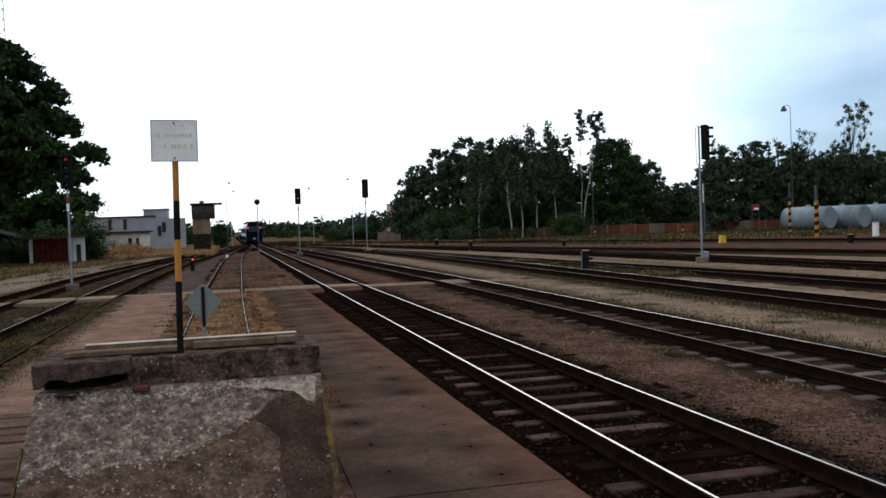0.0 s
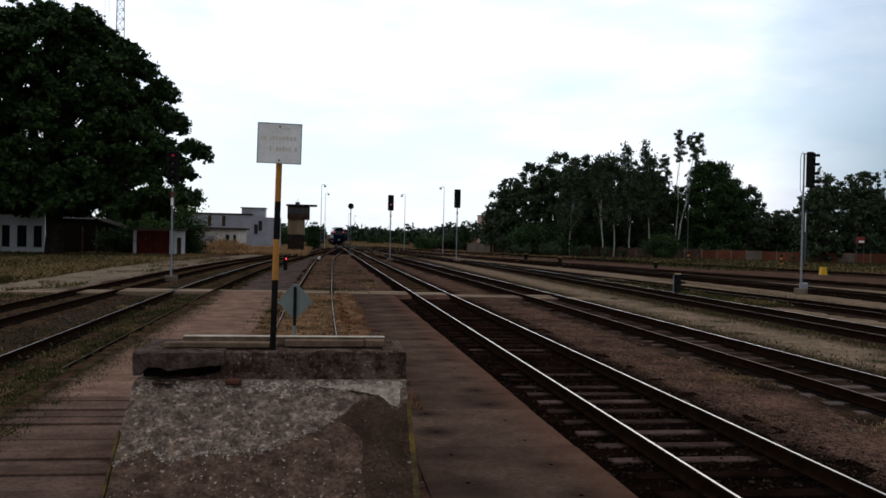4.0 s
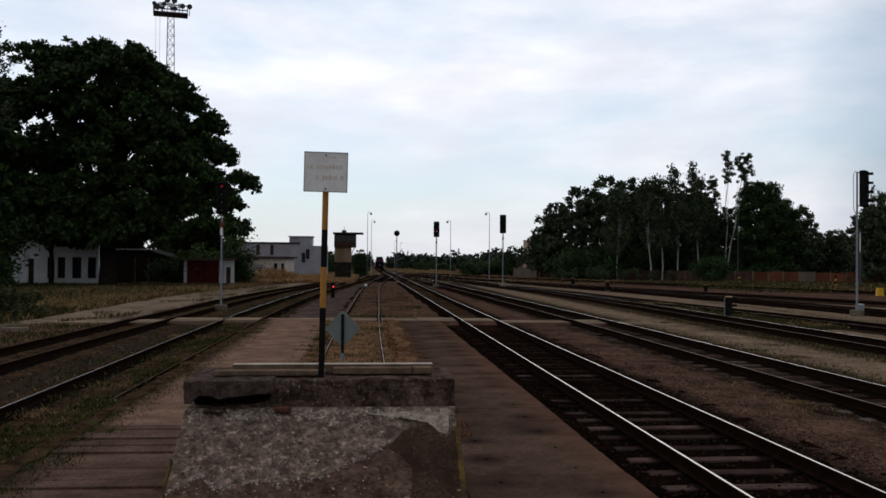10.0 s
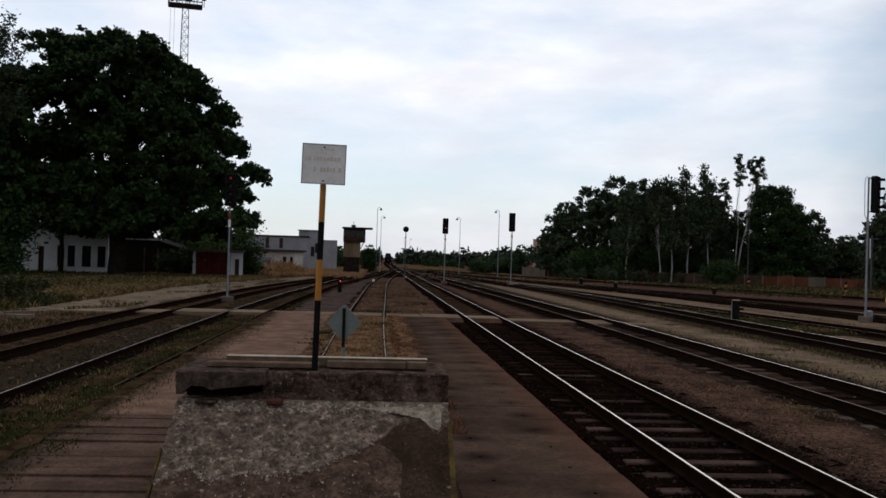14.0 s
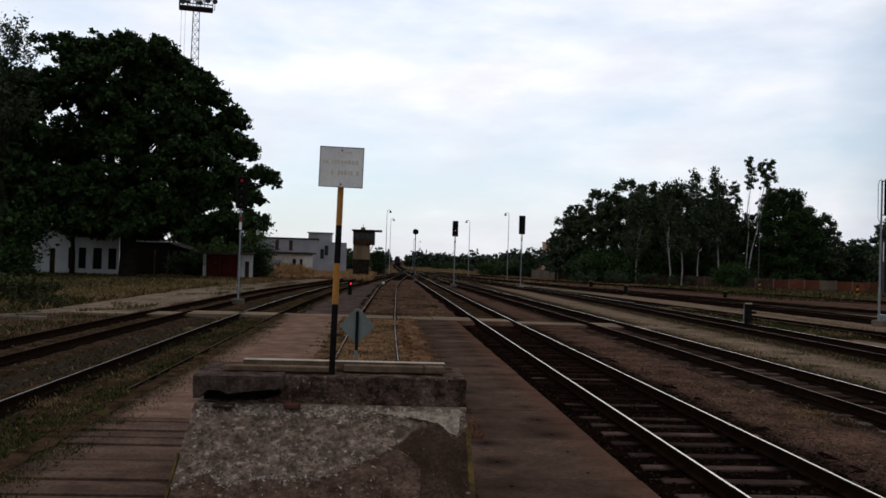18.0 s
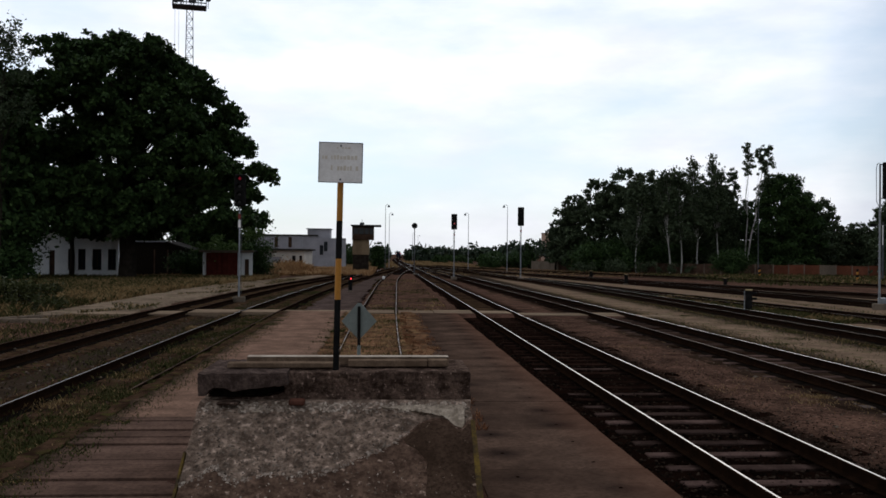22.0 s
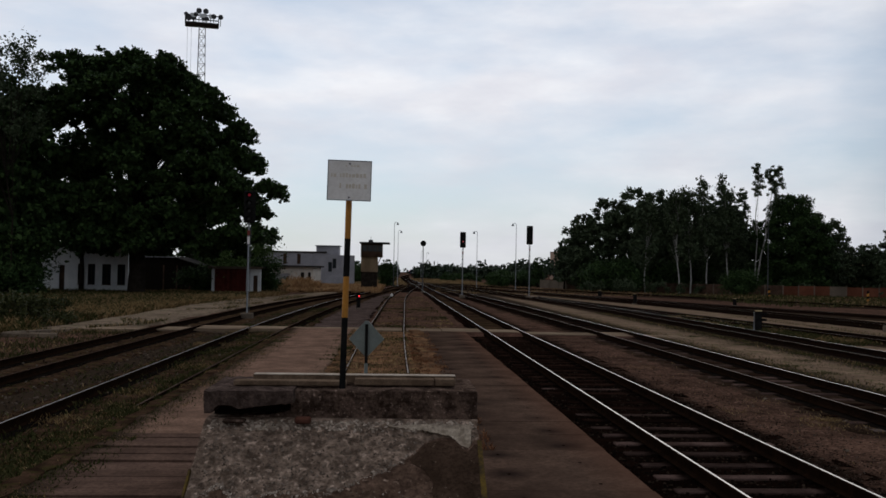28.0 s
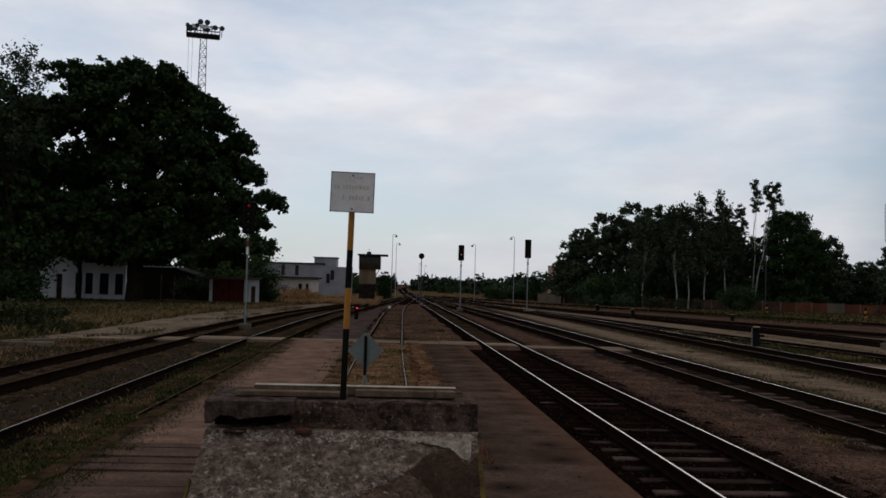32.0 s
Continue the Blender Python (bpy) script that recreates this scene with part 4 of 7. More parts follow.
def lobed_tree(at, lobes, seed, material, label, depth=4.0, r=0.6, trunk_top=12.0, size=0.15, bark=None, group="", density=330, name="tree", lean=0.0, flat=0.85, layers=5, limb=0.10):
    """A tree whose crown is built of rounded boughs (x, z, radius), each a shell of leaf clumps over a thin inside."""
    rng = np.random.default_rng(seed)
    top = thing(name, label, "tree", at, group=group)
    cs, rs, boughs = [], [], []
    for x, z, big in lobes:
        for k in range(layers if big > 1.2 else 1):
            y = rng.uniform(-depth, depth)
            boughs.append((x, y, z))
            for j in range(int(9 + 6.0 * big * big)):
                d = rng.normal(size=3)
                d /= np.linalg.norm(d)
                d[2] = d[2] if d[2] > -0.55 else -d[2]
                w = big * rng.uniform(0.4, 1.06)
                rr = rng.uniform(0.24, 0.42) * min(big, 1.9) ** 0.6
                cs.append((x + d[0] * (w - rr * 0.5), y + d[1] * (w - rr * 0.5), z + d[2] * (w - rr * 0.5) * flat))
                rs.append(rr)
    bm = B()
    limbs(bm, rng, (0, 0, -0.3), (lean, 0, trunk_top), r, [b for b in boughs if b[2] > trunk_top * 0.3], limb)
    part("trunk", bm, bark or M_BARK, top, smooth=True)
    crown("crown", rng, cs, rs, density, size, material, top, 0.75)
    return top


def birch(at, height, spread, seed, label="slender birch with a white trunk and thin crown", low=0.35, lean=0.0, density=100, size=0.26, clumps=22, loose=0.0):
    rng = np.random.default_rng(seed)
    top = thing("birch_tree", label, "tree", at, group="birches by the yard")
    cs, rs = [], []
    for k in range(clumps):
        h = rng.uniform(0, 1)
        wide = spread * (1.0 - 0.55 * h) * math.sqrt(rng.uniform(0.05, 1))
        a = rng.uniform(0, 2 * math.pi)
        cs.append((wide * math.cos(a) + lean * (low + (1 - low) * h), wide * math.sin(a), height * (low + (1 - low) * h)))
        rs.append((rng.uniform(0.7, 1.3) * loose if loose else rng.uniform(0.26, 0.48)) * spread)
    bm = B()
    limbs(bm, rng, (0, 0, -0.3), (lean, 0, height * 0.93), 0.09 if loose else 0.13, cs[::2] if loose else cs[::3])
    part("trunk", bm, M_BARK if loose and lean > -0.5 else M_BIRCH, top, smooth=True)
    crown("crown", rng, cs, rs, density, size, M_LEAF2, top, 1.25, 0.8)
    return top


def bush(at, height, spread, seed, material=M_LEAF3, label="dense green bush at the edge of the yard", density=260, size=0.12, clumps=12):
    rng = np.random.default_rng(seed)
    top = thing("bush", label, "bush", at)
    cs = [(rng.normal(0, spread * 0.4), rng.normal(0, spread * 0.4), height * rng.uniform(0.2, 0.8)) for _ in range(clumps)]
    rs = [height * rng.uniform(0.25, 0.4) for _ in range(clumps)]
    bm = B()
    for c in cs[:5]:
        tube(bm, (0, 0, -0.2), c, 0.05, 0.02, 6, False)
    part("stem", bm, M_BARK, top)
    crown("crown", rng, cs, rs, density, size, material, top, 0.9)
    return top


def grass(name, label, material, count, where, high, seed, width=0.012, group=""):
    """Blades standing on the ground; where(rng, n) gives their places."""
    rng = np.random.default_rng(seed)
    p = where(rng, count)
    n = len(p)
    a = rng.uniform(0, 2 * np.pi, n)
    h = high * rng.uniform(0.35, 1.25, n)
    bend = rng.uniform(0.3, 1.1, n) * h
    s = np.stack([np.cos(a), np.sin(a), 0 * a], 1)
    f = np.stack([-np.sin(a), np.cos(a), 0 * a], 1)
    w = width * rng.uniform(0.7, 1.5, n)
    v = np.stack([p - s * w[:, None], p + s * w[:, None],
                  p + f * (bend * 0.3)[:, None] + s * (w * 0.6)[:, None] + np.c_[0 * h, 0 * h, h * 0.6],
                  p + f * bend[:, None] + np.c_[0 * h, 0 * h, h]], 1).reshape(-1, 3)
    i = np.arange(n) * 4
    faces = np.concatenate([np.stack([i, i + 1, i + 2], 1), np.stack([i, i + 2, i + 3], 1)])
    me = bpy.data.meshes.new(name)
    me.from_pydata(v.tolist(), [], faces.tolist())
    return tagged(hang(name, me, material), label, "grass", group, "stuff")


def patchy(x0, x1, y0, y1, z=GROUND, clump=0.6, share=0.5):
    """Places in tufts over a rectangle, more of them near the camera."""
    def where(rng, n):
        m = max(4, int(n * share / 25))
        cx, cy = rng.uniform(x0, x1, m), y0 + (y1 - y0) * rng.uniform(0, 1, m) ** 1.4
        k = rng.integers(0, m, n)
        x = np.where(rng.uniform(size=n) < 0.8, cx[k] + rng.normal(0, clump, n), rng.uniform(x0, x1, n))
        y = np.where(rng.uniform(size=n) < 0.8, cy[k] + rng.normal(0, clump, n), rng.uniform(y0, y1, n))
        return np.stack([np.clip(x, x0, x1), np.clip(y, y0, y1), 0 * x + z], 1)
    return where


# the big tree beside the low white house, and the darker ones nearer
LINDEN = [(-5.8, 20.9, 2.2), (-3.0, 21.4, 2.2), (-0.9, 21.9, 2.0), (2.9, 20.9, 1.9), (5.3, 18.9, 2.0), (7.3, 17.4, 1.8), (1.7, 18.0, 2.7), (-3.6, 17.2, 3.0), (-7.1, 16.6, 2.6), (9.2, 15.6, 1.6), (6.1, 14.7, 2.5),
          (1.8, 13.9, 2.7), (-2.8, 13.1, 2.8), (-6.7, 12.2, 2.8), (10.6, 12.4, 1.6), (7.6, 11.4, 2.2), (3.3, 9.9, 2.4), (-1.0, 9.1, 2.4), (-5.2, 8.3, 2.6), (12.4, 10.1, 1.4), (10.9, 8.3, 1.6), (8.4, 7.5, 1.8),
          (11.6, 5.7, 1.4), (4.8, 6.3, 2.0), (1.2, 5.7, 1.9), (9.6, 4.2, 1.2), (9.2, 13.4, 1.6), (5.2, 12.0, 1.9), (9.7, 10.0, 1.6), (0.9, 19.9, 1.7), (7.0, 9.4, 1.5), (8.7, 9.1, 1.25), (4.2, 17.2, 1.8), (-3.4, 6.2, 2.0), (-7.2, 6.4, 2.2)]
SKIRT = [(-8.0 + 1.75 * k, 5.0 + 0.7 * math.sin(k * 2.1), 1.6) for k in range(11)] + [(-6.0 + 2.4 * k, 7.4 + 0.6 * math.sin(k * 1.7), 1.7) for k in range(6)] + [(-1.6, 18.6, 2.0), (-1.0, 16.0, 2.0), (0.2, 11.6, 2.0), (3.4, 16.0, 2.0)]
lobed_tree((-24.3, 86, GROUND), LINDEN + SKIRT, 11, M_LEAF, "huge dark-leaved linden towering over the low white house", depth=5.5, r=0.9, trunk_top=16.0, size=0.21, density=145, layers=4)
broad_tree((-35.5, 81, GROUND), 19.6, 6.4, 5.0, 13, clumps=260, density=115, size=0.29, r=0.5, fill=170, label="dark tree standing behind the white house")
birch((-32.0, 76, GROUND), 21.6, 3.6, 14, "loose-crowned birch above the dark trees", low=0.62, clumps=80, density=75, size=0.14, loose=0.2)
for tx, ty, th in ((-44, 104, 13), (-38, 110, 14), (-32, 112, 13), (-26, 116, 14), (-20.0, 113, 12)):
    broad_tree((tx, ty, GROUND), th, 4.6, 0.8, int(-tx * 3), clumps=90, density=120, size=0.26, r=0.3, label="dark tree in the shade behind the white house")
# elder greens are lightened to stand for open-sky light on the bush
bush((-17.2, 99, GROUND), 6.2, 3.4, 15, leafy("skylit_elder_leaves", (0.050, 0.085, 0.022), (0.072, 0.115, 0.030), (0.105, 0.15, 0.045)), label="green elder bush leaning over the red shed")
broad_tree((-31.5, 92, GROUND), 18.6, 4.2, 5.0, 61, clumps=110, density=170, size=0.23, r=0.3, fill=30, label="dark tree filling the gap beside the linden")
bush((-14.0, 98, GROUND), 4.0, 2.0, 16, M_LEAF, "dark bush beside the shed")
M_NETTLE = leafy("nettle_leaves", (0.026, 0.032, 0.011), (0.040, 0.045, 0.015), (0.066, 0.066, 0.024))
bush((-17.4, 43.5, GROUND), 1.5, 2.6, 17, M_NETTLE, "low dark nettle bush in the dry grass", 600, 0.08, 26)
bush((-15.2, 41.0, GROUND), 0.9, 1.6, 20, M_NETTLE, "low dark nettles beside the side path", 900, 0.06, 18)
bush((-33.6, 80, GROUND), 7.4, 2.6, 18, M_LEAF, "dark undergrowth hiding the end of the white house", 150, 0.17, 34)
bush((-32.2, 76, GROUND), 2.8, 2.6, 22, M_LEAF, "dark undergrowth before the white house", 260, 0.12, 30)
bush((-20.6, 97, GROUND), 3.0, 2.2, 19, M_LEAF, "dark undergrowth round the linden's foot", clumps=24)


def wood():
    """The birch wood on the far side of the yard."""
    rng = random.Random(4)
    for x, y, h, s in ((29.6, 152, 8.6, 2.3), (32, 149, 13.0, 4.0), (36, 147, 15.6, 4.6), (40, 145, 17.2, 5.0), (44.5, 148, 17.0, 5.0), (48.5, 150, 16.2, 4.8), (52.5, 142, 16.2, 4.8), (56.5, 146, 14.6, 4.4), (60.0, 148, 12.5, 4.2)):
        broad_tree((x, y, GROUND), h, s, 1.6, int(x * 10), M_LEAF2, clumps=200, density=170, size=0.2, r=0.2, fill=85, label="grey-green tree of the birch wood beyond the yard")
    for x, y, h, s, lean in ((39.2, 136, 13.5, 2.6, 0.3), (43.8, 134, 15.6, 2.4, -0.5), (45.9, 135, 15.5, 2.4, -0.2), (48.9, 136, 17.6, 2.5, -1.2), (52.6, 137, 18.4, 2.3, -0.6)):
        birch((x, y, GROUND), h, s, int(x * 7), lean=lean, clumps=46, density=110, low=0.34, size=0.2)
    lobed_tree((57.0, 137, GROUND), [(2.5, 19.1, 1.05), (3.3, 18.8, 1.1), (2.5, 17.7, 1.15), (3.4, 17.2, 1.15), (2.6, 16.1, 1.1), (3.2, 15.0, 0.9)], 57, M_LEAF2, "tall leaning birch with a narrow drooping top", 0.8, 0.16, 18.5, 0.13, M_BIRCH, "birches by the yard", 430, "birch_tree", 2.6, 1.6)
    lobed_tree((57.6, 138.5, GROUND), [(0.0, 19.4, 1.0), (0.3, 18.2, 1.05), (0.4, 17.0, 0.95), (0.0, 16.0, 0.8), (-2.0, 15.6, 1.0), (-2.4, 14.4, 1.1), (-1.6, 13.2, 1.0)], 58, M_LEAF2, "tall slim birch with loose tufts", 0.8, 0.13, 18.5, 0.13, M_BIRCH, "birches by the yard", 430, "birch_tree", 0.3, 1.6)
    broad_tree((55.2, 141, GROUND), 14.4, 3.0, 2.0, 33, M_LEAF2, clumps=150, density=150, size=0.2, r=0.2, fill=40, label="grey-green tree behind the tall birches")
    broad_tree((63.8, 139, GROUND), 16.0, 6.6, 1.2, 31, M_LEAF, clumps=260, density=150, size=0.2, r=0.4, fill=60, label="round dark-green tree beside the birches")
    broad_tree((69.7, 142, GROUND), 13.4, 5.4, 0.8, 32, M_LEAF2, clumps=180, density=140, size=0.23, r=0.3, fill=80, label="lower green tree at the wood's edge")
    for x, y, h, s in ((66.5, 150, 8.0, 3.0), (83.5, 152, 8.8, 4.0), (78.5, 152, 9.2, 3.6), (88.0, 152, 9.5, 4.0), (69, 140, 7.2, 2.6), (71.5, 121, 11.0, 3.8), (75, 124, 13.2, 4.2), (79, 122, 13.6, 4.2), (82.5, 125, 14.0, 4.4), (86.5, 123, 13.6, 4.4), (90, 126, 12.8, 4.8), (94, 124, 12.0, 4.6), (98, 127, 13.0, 5.2), (104, 128, 13.0, 5.4), (111, 130, 12.4, 5.4)):
        broad_tree((x, y, GROUND), h, s, 0.8, int(x * 3), M_LEAF2, clumps=150, density=140, size=0.22, r=0.25, fill=80, label="green tree behind the storage tanks")
    birch((92.5, 118, GROUND), 18.8, 4.4, 77, "wispy birch with thin bent branches", low=0.42, lean=2.4, density=300, clumps=110, size=0.13, loose=0.085)
    birch((86.0, 119, GROUND), 15.0, 2.6, 79, "wispy birch with thin bent branches", low=0.45, lean=0.6, density=150, clumps=36, size=0.14, loose=0.16)
    birch((71.0, 119, GROUND), 14.0, 1.8, 80, "wispy birch with thin bent branches", low=0.4, lean=-0.4, density=150, clumps=30, size=0.14, loose=0.2)
    birch((80.5, 117, GROUND), 13.8, 1.5, 78, low=0.5, lean=-0.4, density=150, clumps=30, size=0.14, loose=0.2)
    for k in range(1, 12):
        bush((31 + 3.1 * k + rng.uniform(-1, 1), 143 + rng.uniform(-2, 3), GROUND), rng.uniform(4.5, 6.5), 3.2, 140 + k, M_LEAF, "dark undergrowth inside the birch wood", 210, 0.18, 16)
    bush((50.2, 126, GROUND), 3.6, 2.6, 160, M_LEAF, "dense dark bush at the fence before the birches", 420, 0.12, 20)
    for k in range(9):
        bush((30 + 4.6 * k + rng.uniform(-1, 1), 133 + rng.uniform(-2, 4), GROUND), rng.uniform(1.5, 2.6), 2.4, 40 + k, M_LEAF2, "scrub at the foot of the birches", 200, 0.12)


wood()


def far_woods():
    """The line of trees round the horizon, with a gap where the main track leaves."""
    rng = np.random.default_rng(9)
    cs, rs = [], []
    for k in range(1500):
        a = rng.uniform(-62, 62) if k < 1150 else rng.uniform(-5, 8)
        d = rng.uniform(300, 470) if k % 7 else rng.uniform(900, 1150)
        if k >= 1150:
            d = rng.uniform(320, 450)
        x, y = d * math.sin(math.radians(a)), d * math.cos(math.radians(a))
        if d < 600 and abs(x - along(MAIN, y)) < 3.4:
            continue
        big = rng.uniform(0.55, 1.0) * (1.5 if abs(a) > 8 else 1.0) * (1.6 if d > 600 else 1.0) * (0.8 if k >= 1150 else 1.0)
        for _ in range(3):
            r = rng.uniform(1.5, 3.0) * big
            c = (x + rng.normal(0, 2), y + rng.normal(0, 3), r * 0.5 + rng.uniform(0, 4.2) * big)
            if d < 600 and abs(c[0] - along(MAIN, c[1]) - 0.4) < 1.3 * r + 2.0:
                continue
            cs.append(c)
            rs.append(r)
    counts = [15] * len(cs)
    v, f = cards(rng, cs, rs, counts, 0.98, 0.9, 0.0, 0.95)
    me = bpy.data.meshes.new("far_woods")
    me.from_pydata(v.tolist(), [], f.tolist())
    tagged(hang("far_woods", me, M_FAR), "dark line of distant trees behind the station throat", "trees", kind="stuff")


far_woods()
broad_tree((28.3, 172, GROUND), 5.9, 1.9, 0.2, 71, M_LEAF, clumps=70, density=200, size=0.17, r=0.16, fill=50, label="round dark bush before the block of flats")
for hx in (19.6, 22.0, 24.3, 26.6):
    bush((hx, 175, GROUND), 2.5, 1.6, int(hx * 9), M_LEAF, "low dark hedge beyond the yard tracks", 260, 0.16, 14)
broad_tree((-0.95, 152, GROUND), 4.7, 1.55, 0.2, 52, M_LEAF, clumps=150, density=520, size=0.12, r=0.16, fill=200, label="round green tree behind the signal box")
for bx, by, bh in ((27, 178, 3.2), (25, 200, 2.8), (-8, 205, 3.4), (-12, 200, 4.5), (-17, 210, 5), (-22, 205, 5.5), (-8, 245, 4.6), (17, 272, 2.4), (22, 260, 2.8), (28, 232, 3.4), (15, 330, 4.5), (-8, 330, 4.5)):
    bush((bx, by, GROUND), bh, 4.0, int(bx * 5 + by), M_LEAF, "dark bushes beyond the fan of tracks", 300, 0.16, 18)


# ---------------------------------------------------------------- stop block and signs
M_RENDER2 = surf("dark_cement_render", (0.0420, 0.0257, 0.0172), (0.0814, 0.0505, 0.0345), 3.0, 0.9, (0.0246, 0.0155, 0.0104), 30, 0.85, 0.9, 0.02, spots=((0.2715, 0.1951, 0.1409), 13, 0.68, 0.76))
# black that stands in for shade under the slab and on the barn
M_SHADE = surf("black_for_shade", (0.010, 0.008, 0.0065), (0.022, 0.017, 0.013), 6.0, 0.95, None, 30, 0.5, 0.8, 0.02)


def stop_block():
    top = thing("concrete_stop_block", "crumbling concrete stop block with sloped face and slab top", "stop block")
    # sloping front face, built as a grid with worn hollows
    rng = np.random.default_rng(2)
    nx, nz = 110, 60
    verts, faces = [], []
    for j in range(nz + 1):
        f = j / nz
        z = -0.24 + 1.14 * f
        y = 7.55 + 1.60 * f
        half = 1.385 - 0.012 * f
        for i in range(nx + 1):
            u = i / nx
            x = -0.485 + half * (2 * u - 1)
            lump = noise.fractal((x * 3.4, y * 3.4, z * 3.4), 0.75, 2.0, 6) * 0.05
            if i in (0, nx):
                x += noise.noise((y * 5, z * 5, i)) * 0.025
            verts.append((x, y - lump - 0.01, z))
            if i and j:
                a = j * (nx + 1) + i
                faces.append((a - nx - 2, a - nx - 1, a, a - 1))
    k = len(verts)
    # back of the block
    bottom, upper = [i for i in range(nx + 1)], [nz * (nx + 1) + i for i in range(nx + 1)]
    verts += [(-1.86, 10.3, -0.24), (0.89, 10.3, -0.24), (-1.86, 10.3, 0.90), (0.89, 10.3, 0.90)]
    faces += [(k, k + 2, k + 3, k + 1), tuple(upper) + (k + 3, k + 2), tuple(j * (nx + 1) for j in range(nz, -1, -1)) + (k, k + 2),
              tuple(j * (nx + 1) + nx for j in range(nz + 1)) + (k + 3, k + 1)]
    raw("body", verts, faces, M_CONC, top, "pale spalled concrete with exposed stones")
    # stones and crumbs of mortar standing proud of the worn face
    def crumbs(name, count, f0, f1, lift, size, material, label, seed, rim=None):
        rng = np.random.default_rng(seed)
        tip = np.array([(-1.3, -0.5, 0), (1.2, -0.4, 0), (0.9, 0.6, 0), (-0.8, 0.7, 0), (0.1, 0.1, 0.8)])
        v, f = [], []
        for k in range(count):
            x, up = -0.485 + rng.uniform(-1.34, 1.34), rng.uniform(f0, f1)
            if rim:
                at = rng.uniform(0, len(rim) - 1.001)
                (x0, g0), (x1, g1) = rim[int(at)], rim[int(at) + 1]
                x, up = x0 + (x1 - x0) * (at % 1) + rng.normal(0, 0.012), g0 + (g1 - g0) * (at % 1) + rng.normal(0.004, 0.010)
            y, z = 7.55 + 1.60 * up, -0.24 + 1.14 * up
            lump = noise.fractal((x * 3.4, y * 3.4, z * 3.4), 0.75, 2.0, 6) * 0.05 if lift is None else lift
            s = size * rng.uniform(0.5, 1.6)
            turn = Matrix.Rotation(rng.uniform(0, 6.28), 3, "Z")
            lie = Matrix.Rotation(radians(35.5), 3, "X")
            for p in tip * rng.uniform(0.6, 1.3, (5, 3)):
                q = lie @ (turn @ Vector(p)) * s
                v.append((x + q.x, y - lump - 0.012 + q.y, z + q.z))
            f += [tuple(5 * k + i for i in t) for t in ((0, 1, 4), (1, 2, 4), (2, 3, 4), (3, 0, 4))]
        tagged(raw(name, v, f, material, top, label), kind="stuff")
    crumbs("aggregate", 2600, 0.02, 0.97, None, 0.011, leafy("mortar_crumbs", (0.085, 0.064, 0.050), (0.15, 0.115, 0.09), (0.26, 0.205, 0.165), 0.95), "exposed stones and mortar crumbs", 31)
    crumbs("broken_edge", 520, 0.92, 0.985, None, 0.018, leafy("pale_broken_edge", (0.15, 0.115, 0.09), (0.34, 0.275, 0.22), (0.58, 0.485, 0.40), 0.95), "pale lumps broken out under the cap", 33)
    crumbs("mortar_grit", 420, 0.02, 0.56, 0.058, 0.0075, leafy("pale_mortar_flecks", (0.10, 0.075, 0.057), (0.26, 0.21, 0.165), (0.55, 0.47, 0.39), 0.95), "pale mortar flecks on the render", 32)
    # what is left of the brown render: a tongue with an uneven rim
    def slope(x, f, lift):
        return (x, 7.55 + 1.60 * f - 0.045 - lift, -0.24 + 1.14 * f + lift * 0.6)
    outline = [(-1.85, 0.0), (-1.84, 0.45), (-1.68, 0.51), (-1.58, 0.57), (-1.49, 0.52), (-1.40, 0.47), (-1.26, 0.49), (-1.06, 0.52), (-0.85, 0.50), (-0.65, 0.52), (-0.44, 0.54), (-0.24, 0.61),
               (-0.02, 0.66), (0.15, 0.72), (0.25, 0.78), (0.37, 0.85), (0.53, 0.88), (0.64, 0.87), (0.70, 0.82), (0.78, 0.81), (0.84, 0.86), (0.87, 0.85), (0.87, 0.0)]
    crumbs("broken_rim", 230, 0, 1, 0.052, 0.013, leafy("pale_rim_crumbs", (0.16, 0.125, 0.10), (0.32, 0.26, 0.21), (0.55, 0.465, 0.385), 0.95), "pale mortar crumbs along the rim of the render", 34, outline[1:15])
    fine = []
    for (x0, f0), (x1, f1) in zip(outline, outline[1:]):
        steps = max(1, int(math.hypot(x1 - x0, f1 - f0) / 0.05))
        for s in range(steps):
            t = s / steps
            jit = noise.noise((x0 * 9 + s, f0 * 9, 3)) * 0.016 * (0 if f0 == f1 == 0 else 1)
            fine.append((x0 + (x1 - x0) * t + jit, max(0, f0 + (f1 - f0) * t + jit)))
    bm = B()
    front = [bm.verts.new(slope(x, f, 0.012)) for x, f in fine]
    back = [bm.verts.new(slope(x, f, -0.09)) for x, f in fine]
    bm.faces.new(front)
    for i in range(len(fine)):
        j = (i + 1) % len(fine)
        bm.faces.new((front[j], front[i], back[i], back[j]))
    bmesh.ops.triangulate(bm, faces=[f for f in bm.faces if len(f.verts) > 4])
    bmesh.ops.recalc_face_normals(bm, faces=bm.faces)
    part("render_coat", bm, M_RENDER, top, "remaining brown cement render")
    # a second, darker coat on the right-hand third
    bm = B()
    corners = [(0.40, 0.0), (0.43, 0.22), (0.40, 0.40), (0.41, 0.58), (0.34, 0.66), (0.22, 0.70), (0.20, 0.735), (0.27, 0.775), (0.38, 0.84), (0.53, 0.86), (0.63, 0.85),
               (0.70, 0.80), (0.78, 0.79), (0.84, 0.83), (0.868, 0.83), (0.868, 0.0)]
    rim = []
